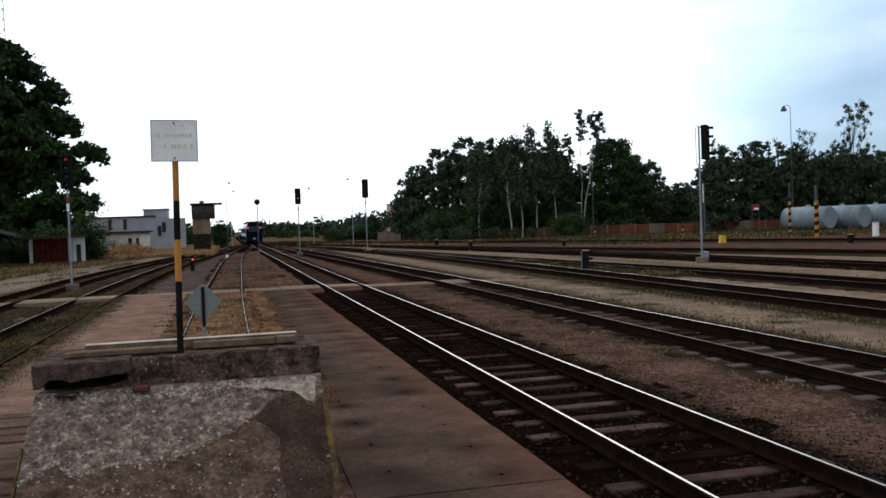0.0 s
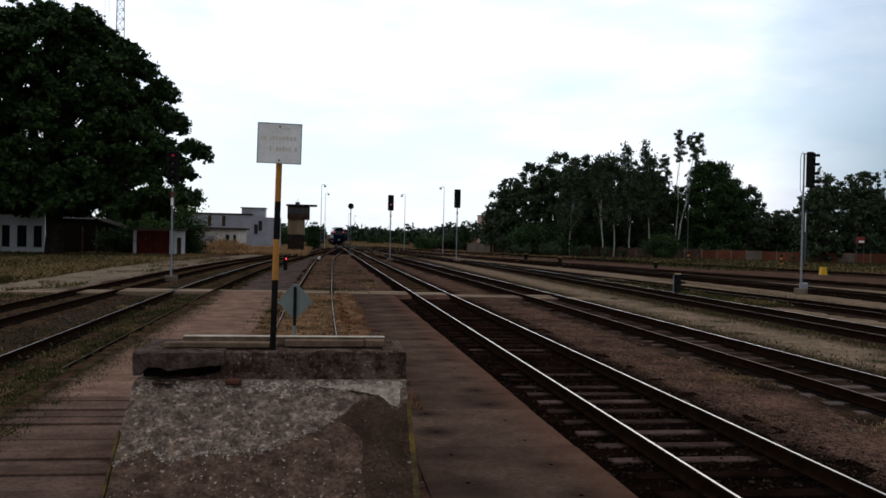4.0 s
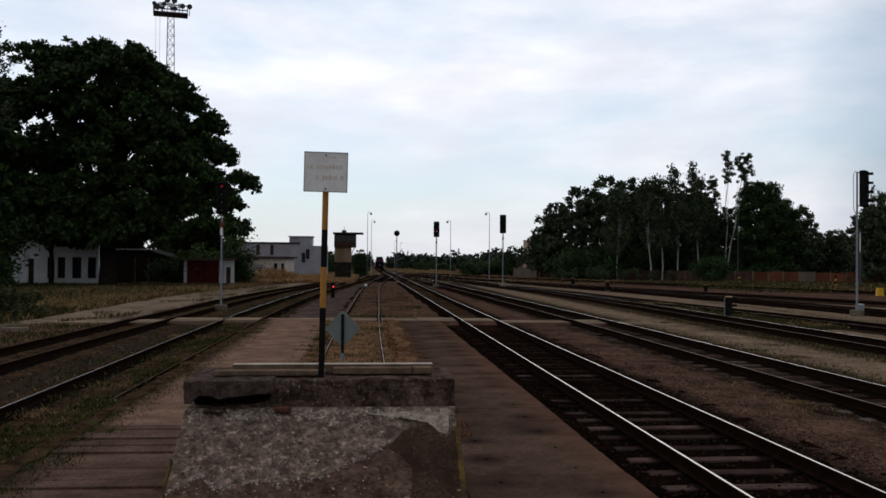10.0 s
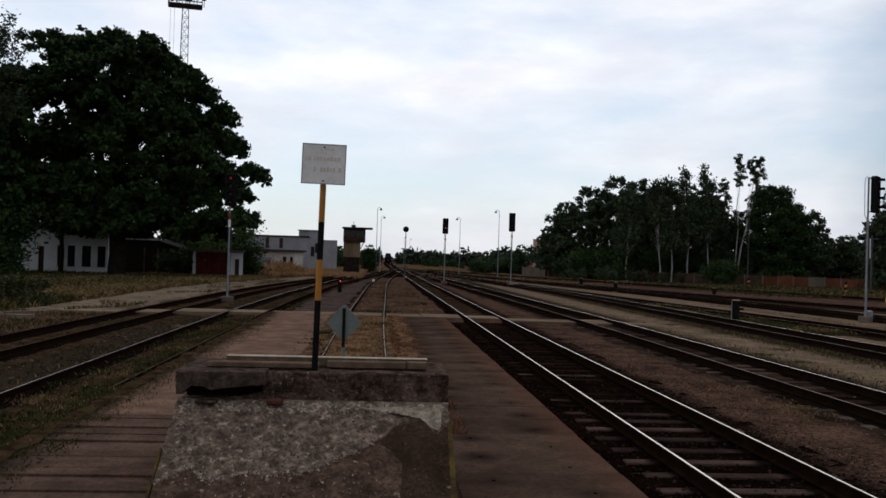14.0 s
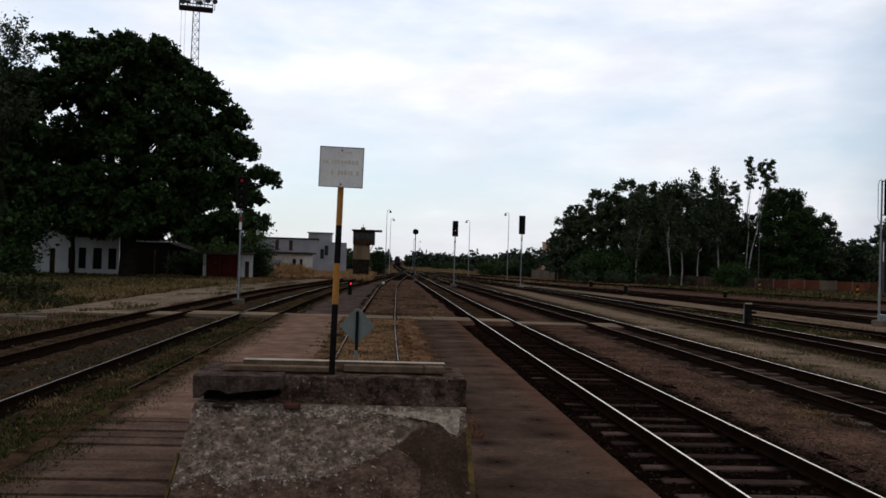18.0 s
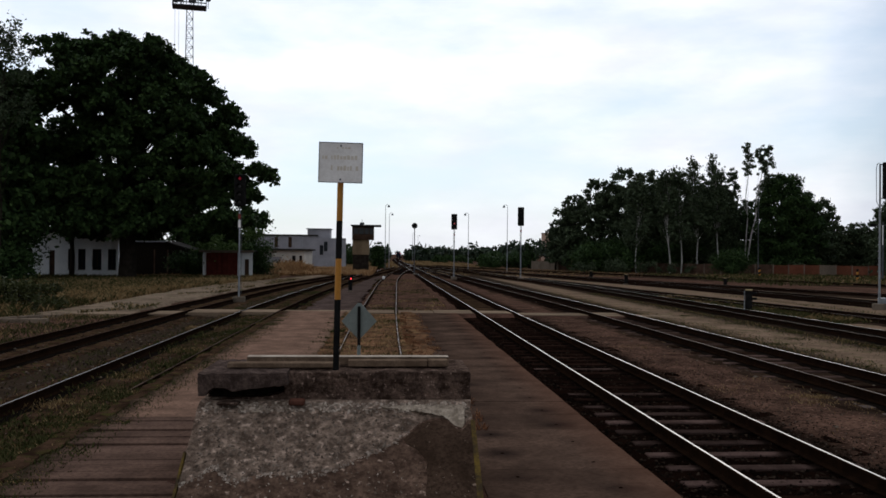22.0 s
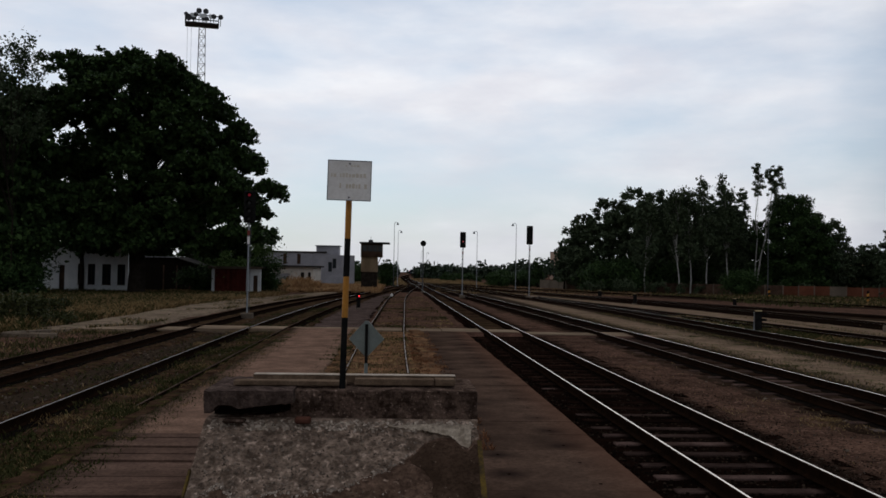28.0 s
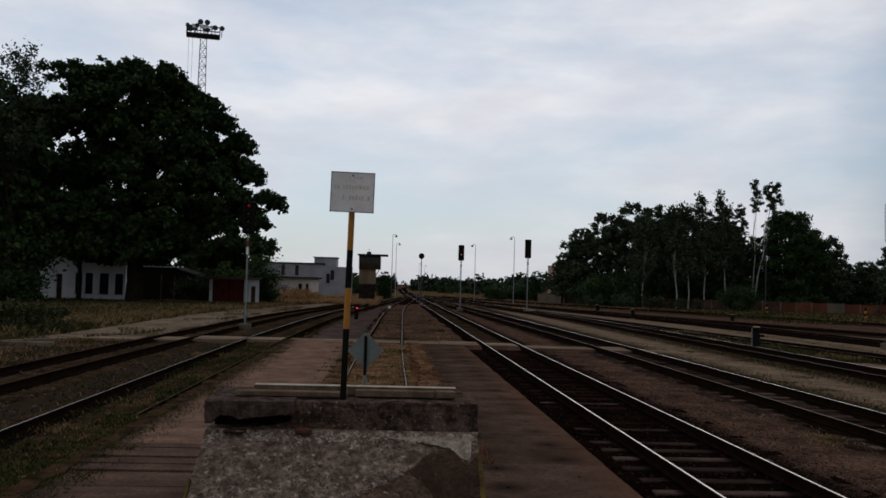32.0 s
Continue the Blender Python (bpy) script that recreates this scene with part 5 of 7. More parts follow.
    for (x0, f0), (x1, f1) in zip(corners, corners[1:]):
        steps = max(1, int(math.hypot(x1 - x0, f1 - f0) / 0.035))
        for q in range(steps):
            t = q / steps
            jit = noise.noise((x0 * 17 + q * 2.3, f0 * 11, 5)) * (0.018 if 0 < x0 < 0.8 and f0 else 0)
            rim.append((x0 + (x1 - x0) * t + jit, max(0.0, f0 + (f1 - f0) * t + jit * 0.5)))
    rim.append(corners[-1])
    front, back = [bm.verts.new(slope(x, f, 0.017)) for x, f in rim], [bm.verts.new(slope(x, f, -0.02)) for x, f in rim]
    bm.faces.new(front)
    for i in range(len(rim)):
        j = (i + 1) % len(rim)
        bm.faces.new((front[j], front[i], back[i], back[j]))
    bmesh.ops.triangulate(bm, faces=[f for f in bm.faces if len(f.verts) > 4])
    bmesh.ops.recalc_face_normals(bm, faces=bm.faces)
    part("dark_render", bm, M_RENDER2, top, "darker patch of cement render")
    # pale broken plaster left along the top of the face
    def plaster(rim, lift=0.007):
        bm, fine = B(), []
        for (x0, f0), (x1, f1) in zip(rim, rim[1:] + rim[:1]):
            steps = max(1, int(math.hypot(x1 - x0, f1 - f0) / 0.02))
            for q in range(steps):
                t = q / steps
                jit = noise.noise((x0 * 31 + q * 3.7, f0 * 13, 8)) * 0.016
                fine.append((x0 + (x1 - x0) * t, f0 + (f1 - f0) * t + jit))
        front, back = [bm.verts.new(slope(x, f, lift)) for x, f in fine], [bm.verts.new(slope(x, f, -0.08)) for x, f in fine]
        bm.faces.new(front)
        for i in range(len(fine)):
            j = (i + 1) % len(fine)
            bm.faces.new((front[j], front[i], back[i], back[j]))
        bmesh.ops.triangulate(bm, faces=[f for f in bm.faces if len(f.verts) > 4])
        bmesh.ops.recalc_face_normals(bm, faces=bm.faces)
        part("plaster_ridge", bm, M_RIDGE, top, "pale broken plaster along the top")
    plaster([(-0.02, 0.960), (0.2, 0.935), (0.38, 0.92), (0.50, 0.905), (0.62, 0.885), (0.66, 0.83), (0.71, 0.795), (0.79, 0.79), (0.81, 0.87), (0.82, 0.965), (0.45, 0.972)])
    for x0, x1, low in ((-1.80, -1.50, 0.925), (-1.40, -1.02, 0.935), (-0.70, -0.47, 0.925), (-0.33, -0.10, 0.945), (-1.62, -1.40, 0.80), (-1.70, -1.52, 0.62)):
        plaster([(x0, low + 0.03), (x0 + 0.3 * (x1 - x0), low), (x0 + 0.7 * (x1 - x0), low + 0.012), (x1, low + 0.032), (x1 - 0.05, low + 0.04), (x0 + 0.06, low + 0.045)], -0.028)
    # yellow paint along the edge
    for x in (0.885, -1.868):
        bm = B()
        wide = 0.035 if x > 0 else 0.016
        v = [bm.verts.new(slope(x + d, f, 0.022)) for d, f in ((-wide, 0.0), (wide, 0.0), (wide * 0.7, 0.86 if x > 0 else 0.66), (-wide * 0.5, 0.86 if x > 0 else 0.66))]
        w = [bm.verts.new(slope(x + d, f, -0.06)) for d, f in ((-wide, 0.0), (wide, 0.0), (wide * 0.7, 0.86 if x > 0 else 0.66), (-wide * 0.5, 0.86 if x > 0 else 0.66))]
        bm.faces.new(v)
        for i in range(4):
            bm.faces.new((v[(i + 1) % 4], v[i], w[i], w[(i + 1) % 4]))
        bmesh.ops.recalc_face_normals(bm, faces=bm.faces)
        part("edge_stripe", bm, M_YELEDGE, top, "worn yellow paint along the block's edge")
    # cap: one long slab set back, and a broken corner slab that overhangs
    def rough_slab(x0, y0, z0, x1, y1, z1, seed, tilt=0.0):
        bm = B()
        box(bm, x0, y0, z0, x1, y1, z1, 0.012)
        bmesh.ops.subdivide_edges(bm, edges=bm.edges[:], cuts=9, use_grid_fill=True)
        for v in bm.verts:
            n = noise.fractal((v.co.x * 4 + seed, v.co.y * 4, v.co.z * 4), 0.8, 2.0, 4)
            v.co += Vector((noise.noise(v.co * 6) * 0.012, n * 0.03, noise.noise(v.co * 5 + Vector((seed, 3, 1))) * 0.012))
            v.co.z += tilt * (v.co.x - x0)
            if tilt and v.co.z < z0 + 0.05:
                v.co.z += 0.022 * noise.noise((v.co.x * 9, 2.0, seed)) + 0.07 * (v.co.x - x0) / (x1 - x0)
        return bm
    part("cap_slab", rough_slab(-1.02, 9.20, 0.87, 0.90, 10.28, 1.185, 1), M_SLAB, top, "mossy cap slab")
    part("cap_slab", rough_slab(-1.80, 9.75, 0.90, -1.0, 10.28, 1.12, 3), M_SLAB, top, "dark underside of the cap")
    # a slab broken along its lower edge, and the ledge that it has slid over
    def broken(name, outline, y, depth, label, seed, material):
        fine = []
        for (x0, z0), (x1, z1) in zip(outline, outline[1:] + outline[:1]):
            steps = max(1, int(math.hypot(x1 - x0, z1 - z0) / 0.025))
            for q in range(steps):
                t = q / steps
                n = noise.fractal(((x0 + (x1 - x0) * t) * 14, (z0 + (z1 - z0) * t) * 14, seed), 0.7, 2.0, 3) * 0.011
                fine.append((x0 + (x1 - x0) * t + n * 0.5, z0 + (z1 - z0) * t + n))
        bm = B()
        plate(bm, fine, depth, (0, y, 0))
        bmesh.ops.triangulate(bm, faces=[f for f in bm.faces if len(f.verts) > 4])
        part(name, bm, material, top, label)
    broken("broken_slab", [(-1.85, 1.190), (-0.97, 1.200), (-0.965, 1.075), (-1.12, 1.062), (-1.28, 1.043), (-1.40, 1.030), (-1.50, 1.014), (-1.60, 1.054), (-1.70, 1.045), (-1.74, 1.02), (-1.765, 0.975), (-1.84, 0.972)], 9.00, 1.2, "broken corner slab overhanging the face", 5, surf("grey_slab_concrete", (0.052, 0.036, 0.030), (0.132, 0.094, 0.079), 9.0, 0.95, (0.028, 0.019, 0.016), 30, 0.6, 0.9, 0.03))
    broken("ledge_slab", [(-1.83, 0.87), (-1.0, 0.87), (-1.0, 0.985), (-1.10, 0.945), (-1.28, 0.925), (-1.5, 0.912), (-1.77, 0.90), (-1.83, 0.89)], 9.22, 0.6, "dark ledge under the broken slab", 9, M_SLAB)
    # black block added to imitate the shade inside the gap
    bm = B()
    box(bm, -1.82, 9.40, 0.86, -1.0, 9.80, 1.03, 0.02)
    part("gap_shade", bm, M_SHADE, top, "black block for the shade under the broken slab")
    for x, z, s, h in ((-1.66, 0.875, 0.22, 0.035), (-0.95, 0.872, 0.16, 0.06)):
        bm = B()
        box(bm, x, 8.99, z, x + s, 9.11, z + h, 0.014)
        ob = part("brick_fragment", bm, M_BRICKBIT if x > -1 else M_SLAB)
        tagged(ob, "loose red brick fragment on the block's ledge" if x > -1 else "loose grey mortar lump on the block's ledge", "rubble")


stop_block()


M_GREYWOOD = surf("grey_brown_timber", (0.1105, 0.0728, 0.0490), (0.2210, 0.1518, 0.1037), 5.0, 0.9, (0.0884, 0.0624, 0.0434), 60, 0.6, 0.6, 0.006)
M_PALEWOOD = surf("skylit_timber_face", (0.3737, 0.3019, 0.2372), (0.5462, 0.4600, 0.3737), 5.0, 0.9, (0.2156, 0.1725, 0.1365), 60, 0.6, 0.5, 0.005)


# bleached=True adds a top layer whose pale colour imitates sky light
def beam(x0, x1, y0, y1, z0, z1, label, turn=0.0, bleached=True):
    bm = B()
    box(bm, x0, y0, z0, x1, y1, z1, 0.008)
    bmesh.ops.rotate(bm, verts=bm.verts, cent=((x0 + x1) / 2, y0, z0), matrix=Matrix.Rotation(radians(turn), 3, "Z"))
    ob = tagged(part("timber_plank", bm, M_GREYWOOD), label, "plank")
    if not bleached:
        return
    # thin layer with the sky's light put into its pale colour
    bm = B()
    box(bm, x0 + 0.004, y0 - 0.006, z1 - 0.002, x1 - 0.004, y1, z1 + 0.006, 0.002)
    bmesh.ops.rotate(bm, verts=bm.verts, cent=((x0 + x1) / 2, y0, z0), matrix=Matrix.Rotation(radians(turn), 3, "Z"))
    part("skylit_top", bm, M_PALEWOOD, ob, "upper face coloured pale for sky light")


beam(-1.62, -0.46, 9.36, 9.50, 1.203, 1.256, "dark weathered timber plank lying on the stop block", 0.6, False)
beam(-0.38, 0.46, 9.46, 9.58, 1.203, 1.272, "weathered grey timber beam on the stop block", -0.4, False)
beam(0.47, 0.68, 9.45, 9.58, 1.203, 1.278, "dark end of a split timber beam", 0.0, False)
beam(-1.46, 0.70, 9.62, 9.75, 1.203, 1.288, "long pale-topped plank behind the first", 0.0)


def warning_sign():
    top = thing("warning_sign", "white enamel board on a black and yellow striped post", "sign", (-0.50, 9.33, 1.17))
    top.rotation_euler = (0, radians(0.9), 0)
    bands = [(0.0, 0.75, M_BLACK), (0.75, 1.175, M_YELLOW), (1.175, 1.57, M_BLACK), (1.57, 2.0, M_YELLOW)]
    for z0, z1, m in bands:
        bm = B()
        tube(bm, (0, 0, z0), (0, 0, z1), 0.032, None, 16)
        part("post_band", bm, m, top, "black band" if m is M_BLACK else "yellow band", False)
    bm = B()
    box(bm, -0.225, -0.062, 1.965, 0.225, -0.044, 2.378, 0.004)
    board = part("board", bm, M_WHITE, top, "white enamel board with faded lettering")
    bm = B()
    for x0, z0, x1, z1 in ((-0.228, 1.962, 0.228, 1.970), (-0.228, 2.373, 0.228, 2.381), (-0.228, 1.962, -0.220, 2.381), (0.220, 1.962, 0.228, 2.381)):
        box(bm, x0, -0.066, z0, x1, -0.040, z1)
    part("rim", bm, M_GREYPT, board, "grey metal rim")
    for z in (1.995, 2.345):
        bm = B()
        tube(bm, (0, -0.070, z), (0, -0.055, z), 0.010, None, 10)
        part("bolt", bm, M_DARKST, board, "rusty bolt")
    # writing that has faded beyond reading
    rng = random.Random(8)
    for z, x0, x1, tall in ((2.325, -0.07, 0.08, 0.018), (2.226, -0.19, 0.165, 0.045), (2.117, -0.10, 0.165, 0.055)):
        x = x0
        while x < x1:
            w = rng.uniform(0.014, 0.030)
            if rng.random() < 0.78:
                bm = B()
                box(bm, x, -0.0635, z - tall / 2, x + w, -0.0615, z + tall * rng.uniform(0.25, 0.5))
                part("faded_letter", bm, M_FADED, board)
            x += w + 0.010


warning_sign()


def diamond_sign():
    top = thing("diamond_sign", "back of a grey diamond plate on a short post", "sign", (-0.50, 18.0, -0.16))
    bm = B()
    plate(bm, [(0, 0.82), (0.355, 1.20), (0.355 * 0.10, 1.56), (-0.355 * 0.10, 1.56), (-0.355, 1.20)], 0.02)
    part("plate", bm, M_SIGNBACK, top, "grey-green back of the plate")
    bm = B()
    box(bm, -0.03, -0.05, 0.70, 0.03, -0.001, 1.50, 0.006)
    part("bracket", bm, M_BLACK, top, "black bracket")
    bm = B()
    tube(bm, (0, -0.02, 0), (0, -0.02, 0.72), 0.035, None, 12)
    part("post", bm, M_SIGNBACK, top, "short post")


diamond_sign()


# ---------------------------------------------------------------- signals
def light_signal(at, high, head_low, head_high, lenses, label, wide=0.58, ladder=True, box_base=False, turn=0.0, bands=True, offset=0.0, ahead=0.0, plate_at=None):
    top = thing("light_signal", label, "signal", at, turn, "light signals")
    bm = B()
    tube(bm, (0, 0, 0.3), (0, 0, head_high - 0.05 if offset else head_low), 0.055 if offset else 0.042, 0.045 if offset else 0.036, 14)
    mast = part("mast", bm, M_GREYPT, top, "grey-painted tubular mast")
    bm = B()
    box(bm, -0.30, -0.28, -0.1, 0.30, 0.28, 0.34, 0.03)
    part("base", bm, M_FENCEG, top, "concrete footing")
    if offset:
        bm = B()
        tube(bm, (0, 0, head_low + 0.05), (offset, ahead, head_low + 0.05), 0.03)
        part("head_arm", bm, M_GREYPT, top)
        bm = B()
        tube(bm, (0, 0, head_high - 0.10), (offset, ahead, head_high - 0.06), 0.03)
        part("head_arm", bm, M_GREYPT, top)
    bm = B()
    box(bm, offset - wide / 2, ahead - 0.10, head_low, offset + wide / 2, ahead + 0.22, head_high, 0.05)
    head = part("head", bm, M_BLACK, top, "black signal head")
    n = len(lenses)
    step = (head_high - head_low) / n
    for i, m in enumerate(lenses):
        z = head_high - step * (i + 0.5)
        bm = B()
        tube(bm, (offset, ahead - 0.115, z), (offset, ahead - 0.10, z), 0.05 if m is G_REDFAR else 0.075, None, 18)
        part("lens", bm, m, head, "lit red lamp" if m in (G_RED, G_REDLOW, G_REDFAR) else "lit white lamp" if m is G_WHITE else "unlit lamp glass")
        bm = B()
        for k in range(7):
            a0, a1 = math.pi * k / 7, math.pi * (k + 1) / 7
            p = [(offset + 0.13 * math.cos(a), z + 0.13 * math.sin(a)) for a in (a0, a1)]
            q = [bm.verts.new((p[j][0], ahead + y, p[j][1])) for j, y in ((0, -0.10), (1, -0.10), (1, -0.36), (0, -0.36))]
            bm.faces.new(q)
        bmesh.ops.solidify(bm, geom=bm.faces[:], thickness=0.008)
        part("hood", bm, M_BLACK, head)
    if bands:
        for z0, z1, m in ((head_low - 1.10, head_low - 0.72, M_WHITE), (head_low - 0.66, head_low - 0.40, M_REDBAND)):
            bm = B()
            box(bm, -0.065, -0.080, z0, 0.065, -0.062, z1, 0.004)
            part("mast_plate", bm, m, mast)
    if plate_at:
        bm = B()
        box(bm, 0.06, -0.12, plate_at[0], 0.20, -0.10, plate_at[1], 0.004)
        part("mast_plate", bm, M_WHITE, mast, "narrow white plate")
        bm = B()
        hoop = [(0, 0.03, head_low - 0.4), (0, 0.16, head_low - 0.1), (0, 0.18, head_high - 0.3), (0, 0.14, head_high - 0.08), (0, 0.04, head_high)]
        for p, q in zip(hoop, hoop[1:]):
            tube(bm, p, q, 0.018, None, 8)
        part("climbing_hoop", bm, M_STEEL, mast, "grey climbing hoop")
        for z in np.arange(0.6, head_low, 0.34):
            bm = B()
            tube(bm, (-0.16, 0.05, z), (0.16, 0.05, z), 0.012, None, 6)
            part("foot_iron", bm, M_STEEL, mast)
    if ladder:
        bm = B()
        for s in (-0.075, 0.075):
            tube(bm, (s, 0.17, 0.1), (s, 0.14, head_high - 0.1), 0.012, None, 6)
        z = 0.5
        while z < head_high - 0.4:
            y = 0.17 - 0.03 * z / head_high
            tube(bm, (-0.075, y, z), (0.075, y, z), 0.010, None, 6)
            z += 0.32
        part("ladder", bm, M_DARKST, top, "dark steel ladder behind the mast")
    if box_base:
        bm = B()
        box(bm, 0.16, -0.22, 0.15, 0.56, 0.12, 0.62, 0.02)
        part("relay_box", bm, M_GREYPT, top, "small grey relay box")
    return top


light_signal((-7.55, 47, GROUND), 6.7, 5.05, 6.72, (G_REDLOW, M_LENS, M_LENS, M_LENS), "tall departure signal showing red beside the side track")
light_signal((7.15, 91, GROUND), 6.8, 5.20, 6.80, (M_LENS, M_LENS, G_REDFAR, M_LENS), "black signal head showing red beside the main track", turn=2)
light_signal((13.9, 90, GROUND), 7.5, 5.62, 7.52, (M_LENS, M_LENS, M_LENS, M_LENS, M_LENS), "dark unlit signal between the yard tracks", wide=0.62)
light_signal((25.05, 43.5, GROUND), 7.5, 5.62, 7.48, (M_LENS, M_LENS, M_LENS, M_LENS), "tall unlit signal with hooded lamps over the yard", wide=0.68, ladder=False, box_base=True, turn=46, bands=False, offset=0.16, ahead=-0.36, plate_at=(3.3, 4.3))


def disc_signal():
    top = thing("disc_signal", "black round signal disc on a thin grey mast", "signal", (3.72, 110, GROUND))
    bm = B()
    tube(bm, (0, 0, 0), (0, 0, 5.9), 0.07, 0.05, 12)
    part("mast", bm, M_DARKST, top)
    bm = B()
    tube(bm, (0, -0.05, 6.15), (0, 0.05, 6.15), 0.36, None, 24)
    part("disc", bm, M_BLACK, top)
    bm = B()
    box(bm, -0.2, -0.2, -0.1, 0.2, 0.2, 0.25, 0.03)
    part("base", bm, M_FENCEG, top)


disc_signal()


M_CAP = surf("tan_signal_cap", (0.36, 0.27, 0.15), (0.46, 0.36, 0.21), 6, 0.8, (0.24, 0.17, 0.10), 40, 0.4, 0.1, 0.002, local=True)


def dwarf_signal(at, label, lit=None, turn=0.0, high=0.95, cap=M_WHITE, tone=M_GREYPT, post=(-0.22, 0.0)):
    top = thing("dwarf_signal", label, "signal", at, turn, "dwarf shunting signals")
    bm = B()
    tube(bm, (*post, 0), (*post, high * 0.98), 0.026, 0.024, 10)
    part("post", bm, tone, top, "short post")
    bm = B()
    box(bm, -0.18, -0.1, high * 0.16, 0.20, 0.2, high, 0.04)
    head = part("head", bm, M_BLACK, top, "black lamp housing")
    for i, z in enumerate((high * 0.84, high * 0.58)):
        bm = B()
        tube(bm, (0.05, -0.125, z), (0.05, -0.10, z), 0.055, None, 16)
        part("lens", bm, lit if (lit and i == 0) else M_LENS, head)
        bm = B()
        for k in range(6):
            a0, a1 = math.pi * k / 6, math.pi * (k + 1) / 6
            q = [bm.verts.new((0.02 + 0.11 * math.cos(a), y, z + 0.11 * math.sin(a))) for a, y in ((a0, -0.10), (a1, -0.10), (a1, -0.32), (a0, -0.32))]
            bm.faces.new(q)
        bmesh.ops.solidify(bm, geom=bm.faces[:], thickness=0.008)
        part("hood", bm, M_BLACK, head)
    bm = B()
    box(bm, -0.20, -0.11, high, 0.18, 0.20, high + 0.05, 0.01)
    part("cap", bm, cap, head, "weathered cap")
    bm = B()
    box(bm, -0.32, -0.2, -0.1, 0.22, 0.3, 0.12, 0.02)
    part("base", bm, M_FENCEG, top)
    return top


dwarf_signal((17.35, 41.2, GROUND), "dwarf signal with hooded lamps in the weeds between tracks", None, 64, 1.05, M_CAP, M_GREYPT, (0.0, 0.24))
dwarf_signal((22.1, 80, GROUND), "small dwarf signal far down the yard", None, 0, 1.1, M_CAP, M_BLACK).scale = (0.75, 0.75, 0.85)
dwarf_signal((45.1, 57, GROUND), "dwarf signal with a yellow cap by the outer track", None, 20, 0.75, M_YELLOW, M_BLACK)
dwarf_signal((31.0, 79, GROUND), "low dwarf signal near the outer tracks", None, 30, 0.8, M_CAP, M_BLACK).scale = (0.75, 0.75, 0.85)
dwarf_signal((24.5, 104, GROUND), "distant low dwarf signal by the fan of tracks", None, 0, 0.8, M_CAP, M_BLACK)
dwarf_signal((-2.25, 60, GROUND), "slim black dwarf signal showing red by the platform track", G_RED, 0, 1.12, M_BLACK, M_BLACK).scale = (0.62, 0.8, 1.0)


# ---------------------------------------------------------------- buildings
def window(parent, x0, z0, x1, z1, y, frame_mat=M_UMBER):
    bm = B()
    box(bm, x0, y, z0, x1, y + 0.03, z1)
    pane = part("window", bm, M_GLASS, parent, "dark window")
    bm = B()
    t = 0.04
    for a in ((x0, z0, x1, z0 + t), (x0, z1 - t, x1, z1), (x0, z0, x0 + t, z1), (x1 - t, z0, x1, z1), ((x0 + x1) / 2 - t / 2, z0, (x0 + x1) / 2 + t / 2, z1)):
        box(bm, a[0], y - 0.03, a[1], a[2], y + 0.02, a[3])
    part("frame", bm, frame_mat, pane)
    bm = B()
    box(bm, x0 - 0.05, y - 0.16, z0 - 0.06, x1 + 0.05, y + 0.02, z0)
    part("sill", bm, M_FENCEG, pane)


def wall_with_openings(x0, x1, y, z0, z1, holes, thick, material, parent, name="wall", label=""):
    """A wall facing -y whose openings go through it."""
    bm = B()
    xs = sorted({x0, x1, *(h[0] for h in holes), *(h[2] for h in holes)})
    zs = sorted({z0, z1, *(h[1] for h in holes), *(h[3] for h in holes)})
    for a, b in zip(xs, xs[1:]):
        for c, d in zip(zs, zs[1:]):
            mx, mz = (a + b) / 2, (c + d) / 2
            if not any(h[0] < mx < h[2] and h[1] < mz < h[3] for h in holes):
                box(bm, a, y, c, b, y + thick, d)
    bmesh.ops.remove_doubles(bm, verts=bm.verts, dist=0.001)
    return part(name, bm, material, parent, label)


def white_house():
    top = thing("low_white_house", "low white plastered house with five dark openings", "house", (-30, 92, GROUND))
    holes = [(-3.7, 0.0, -3.15, 2.70), (-1.86, 0.78, -1.32, 2.86), (-0.87, 0.78, -0.12, 2.86), (0.55, 0.78, 1.45, 2.86), (2.08, 0.78, 2.88, 2.86)]
    wall_with_openings(-9, 3.15, 0, -0.1, 4.55, holes, 0.3, M_PLASTER, top)
    for h in holes[1:]:
        window(top, *h, 0.16)
    bm = B()
    box(bm, -3.7, 0.15, 0, -3.15, 0.2, 2.7)
    part("door", bm, M_UMBER, top, "dark door")
    for x0, y0, x1, y1 in ((-9, 0.3, -8.7, 3.9), (2.85, 0.3, 3.15, 3.9), (-9, 3.9, 3.15, 4.2)):
        bm = B()
        box(bm, x0, y0, -0.1, x1, y1, 4.55)
        part("wall", bm, M_PLASTER, top)
    bm = B()
    plate(bm, [(-9.3, 4.55), (3.4, 4.55), (3.4, 4.75), (-9.3, 4.75)], 4.8, (0, -0.3, 0))
    part("roof", bm, M_ROOF, top)


white_house()


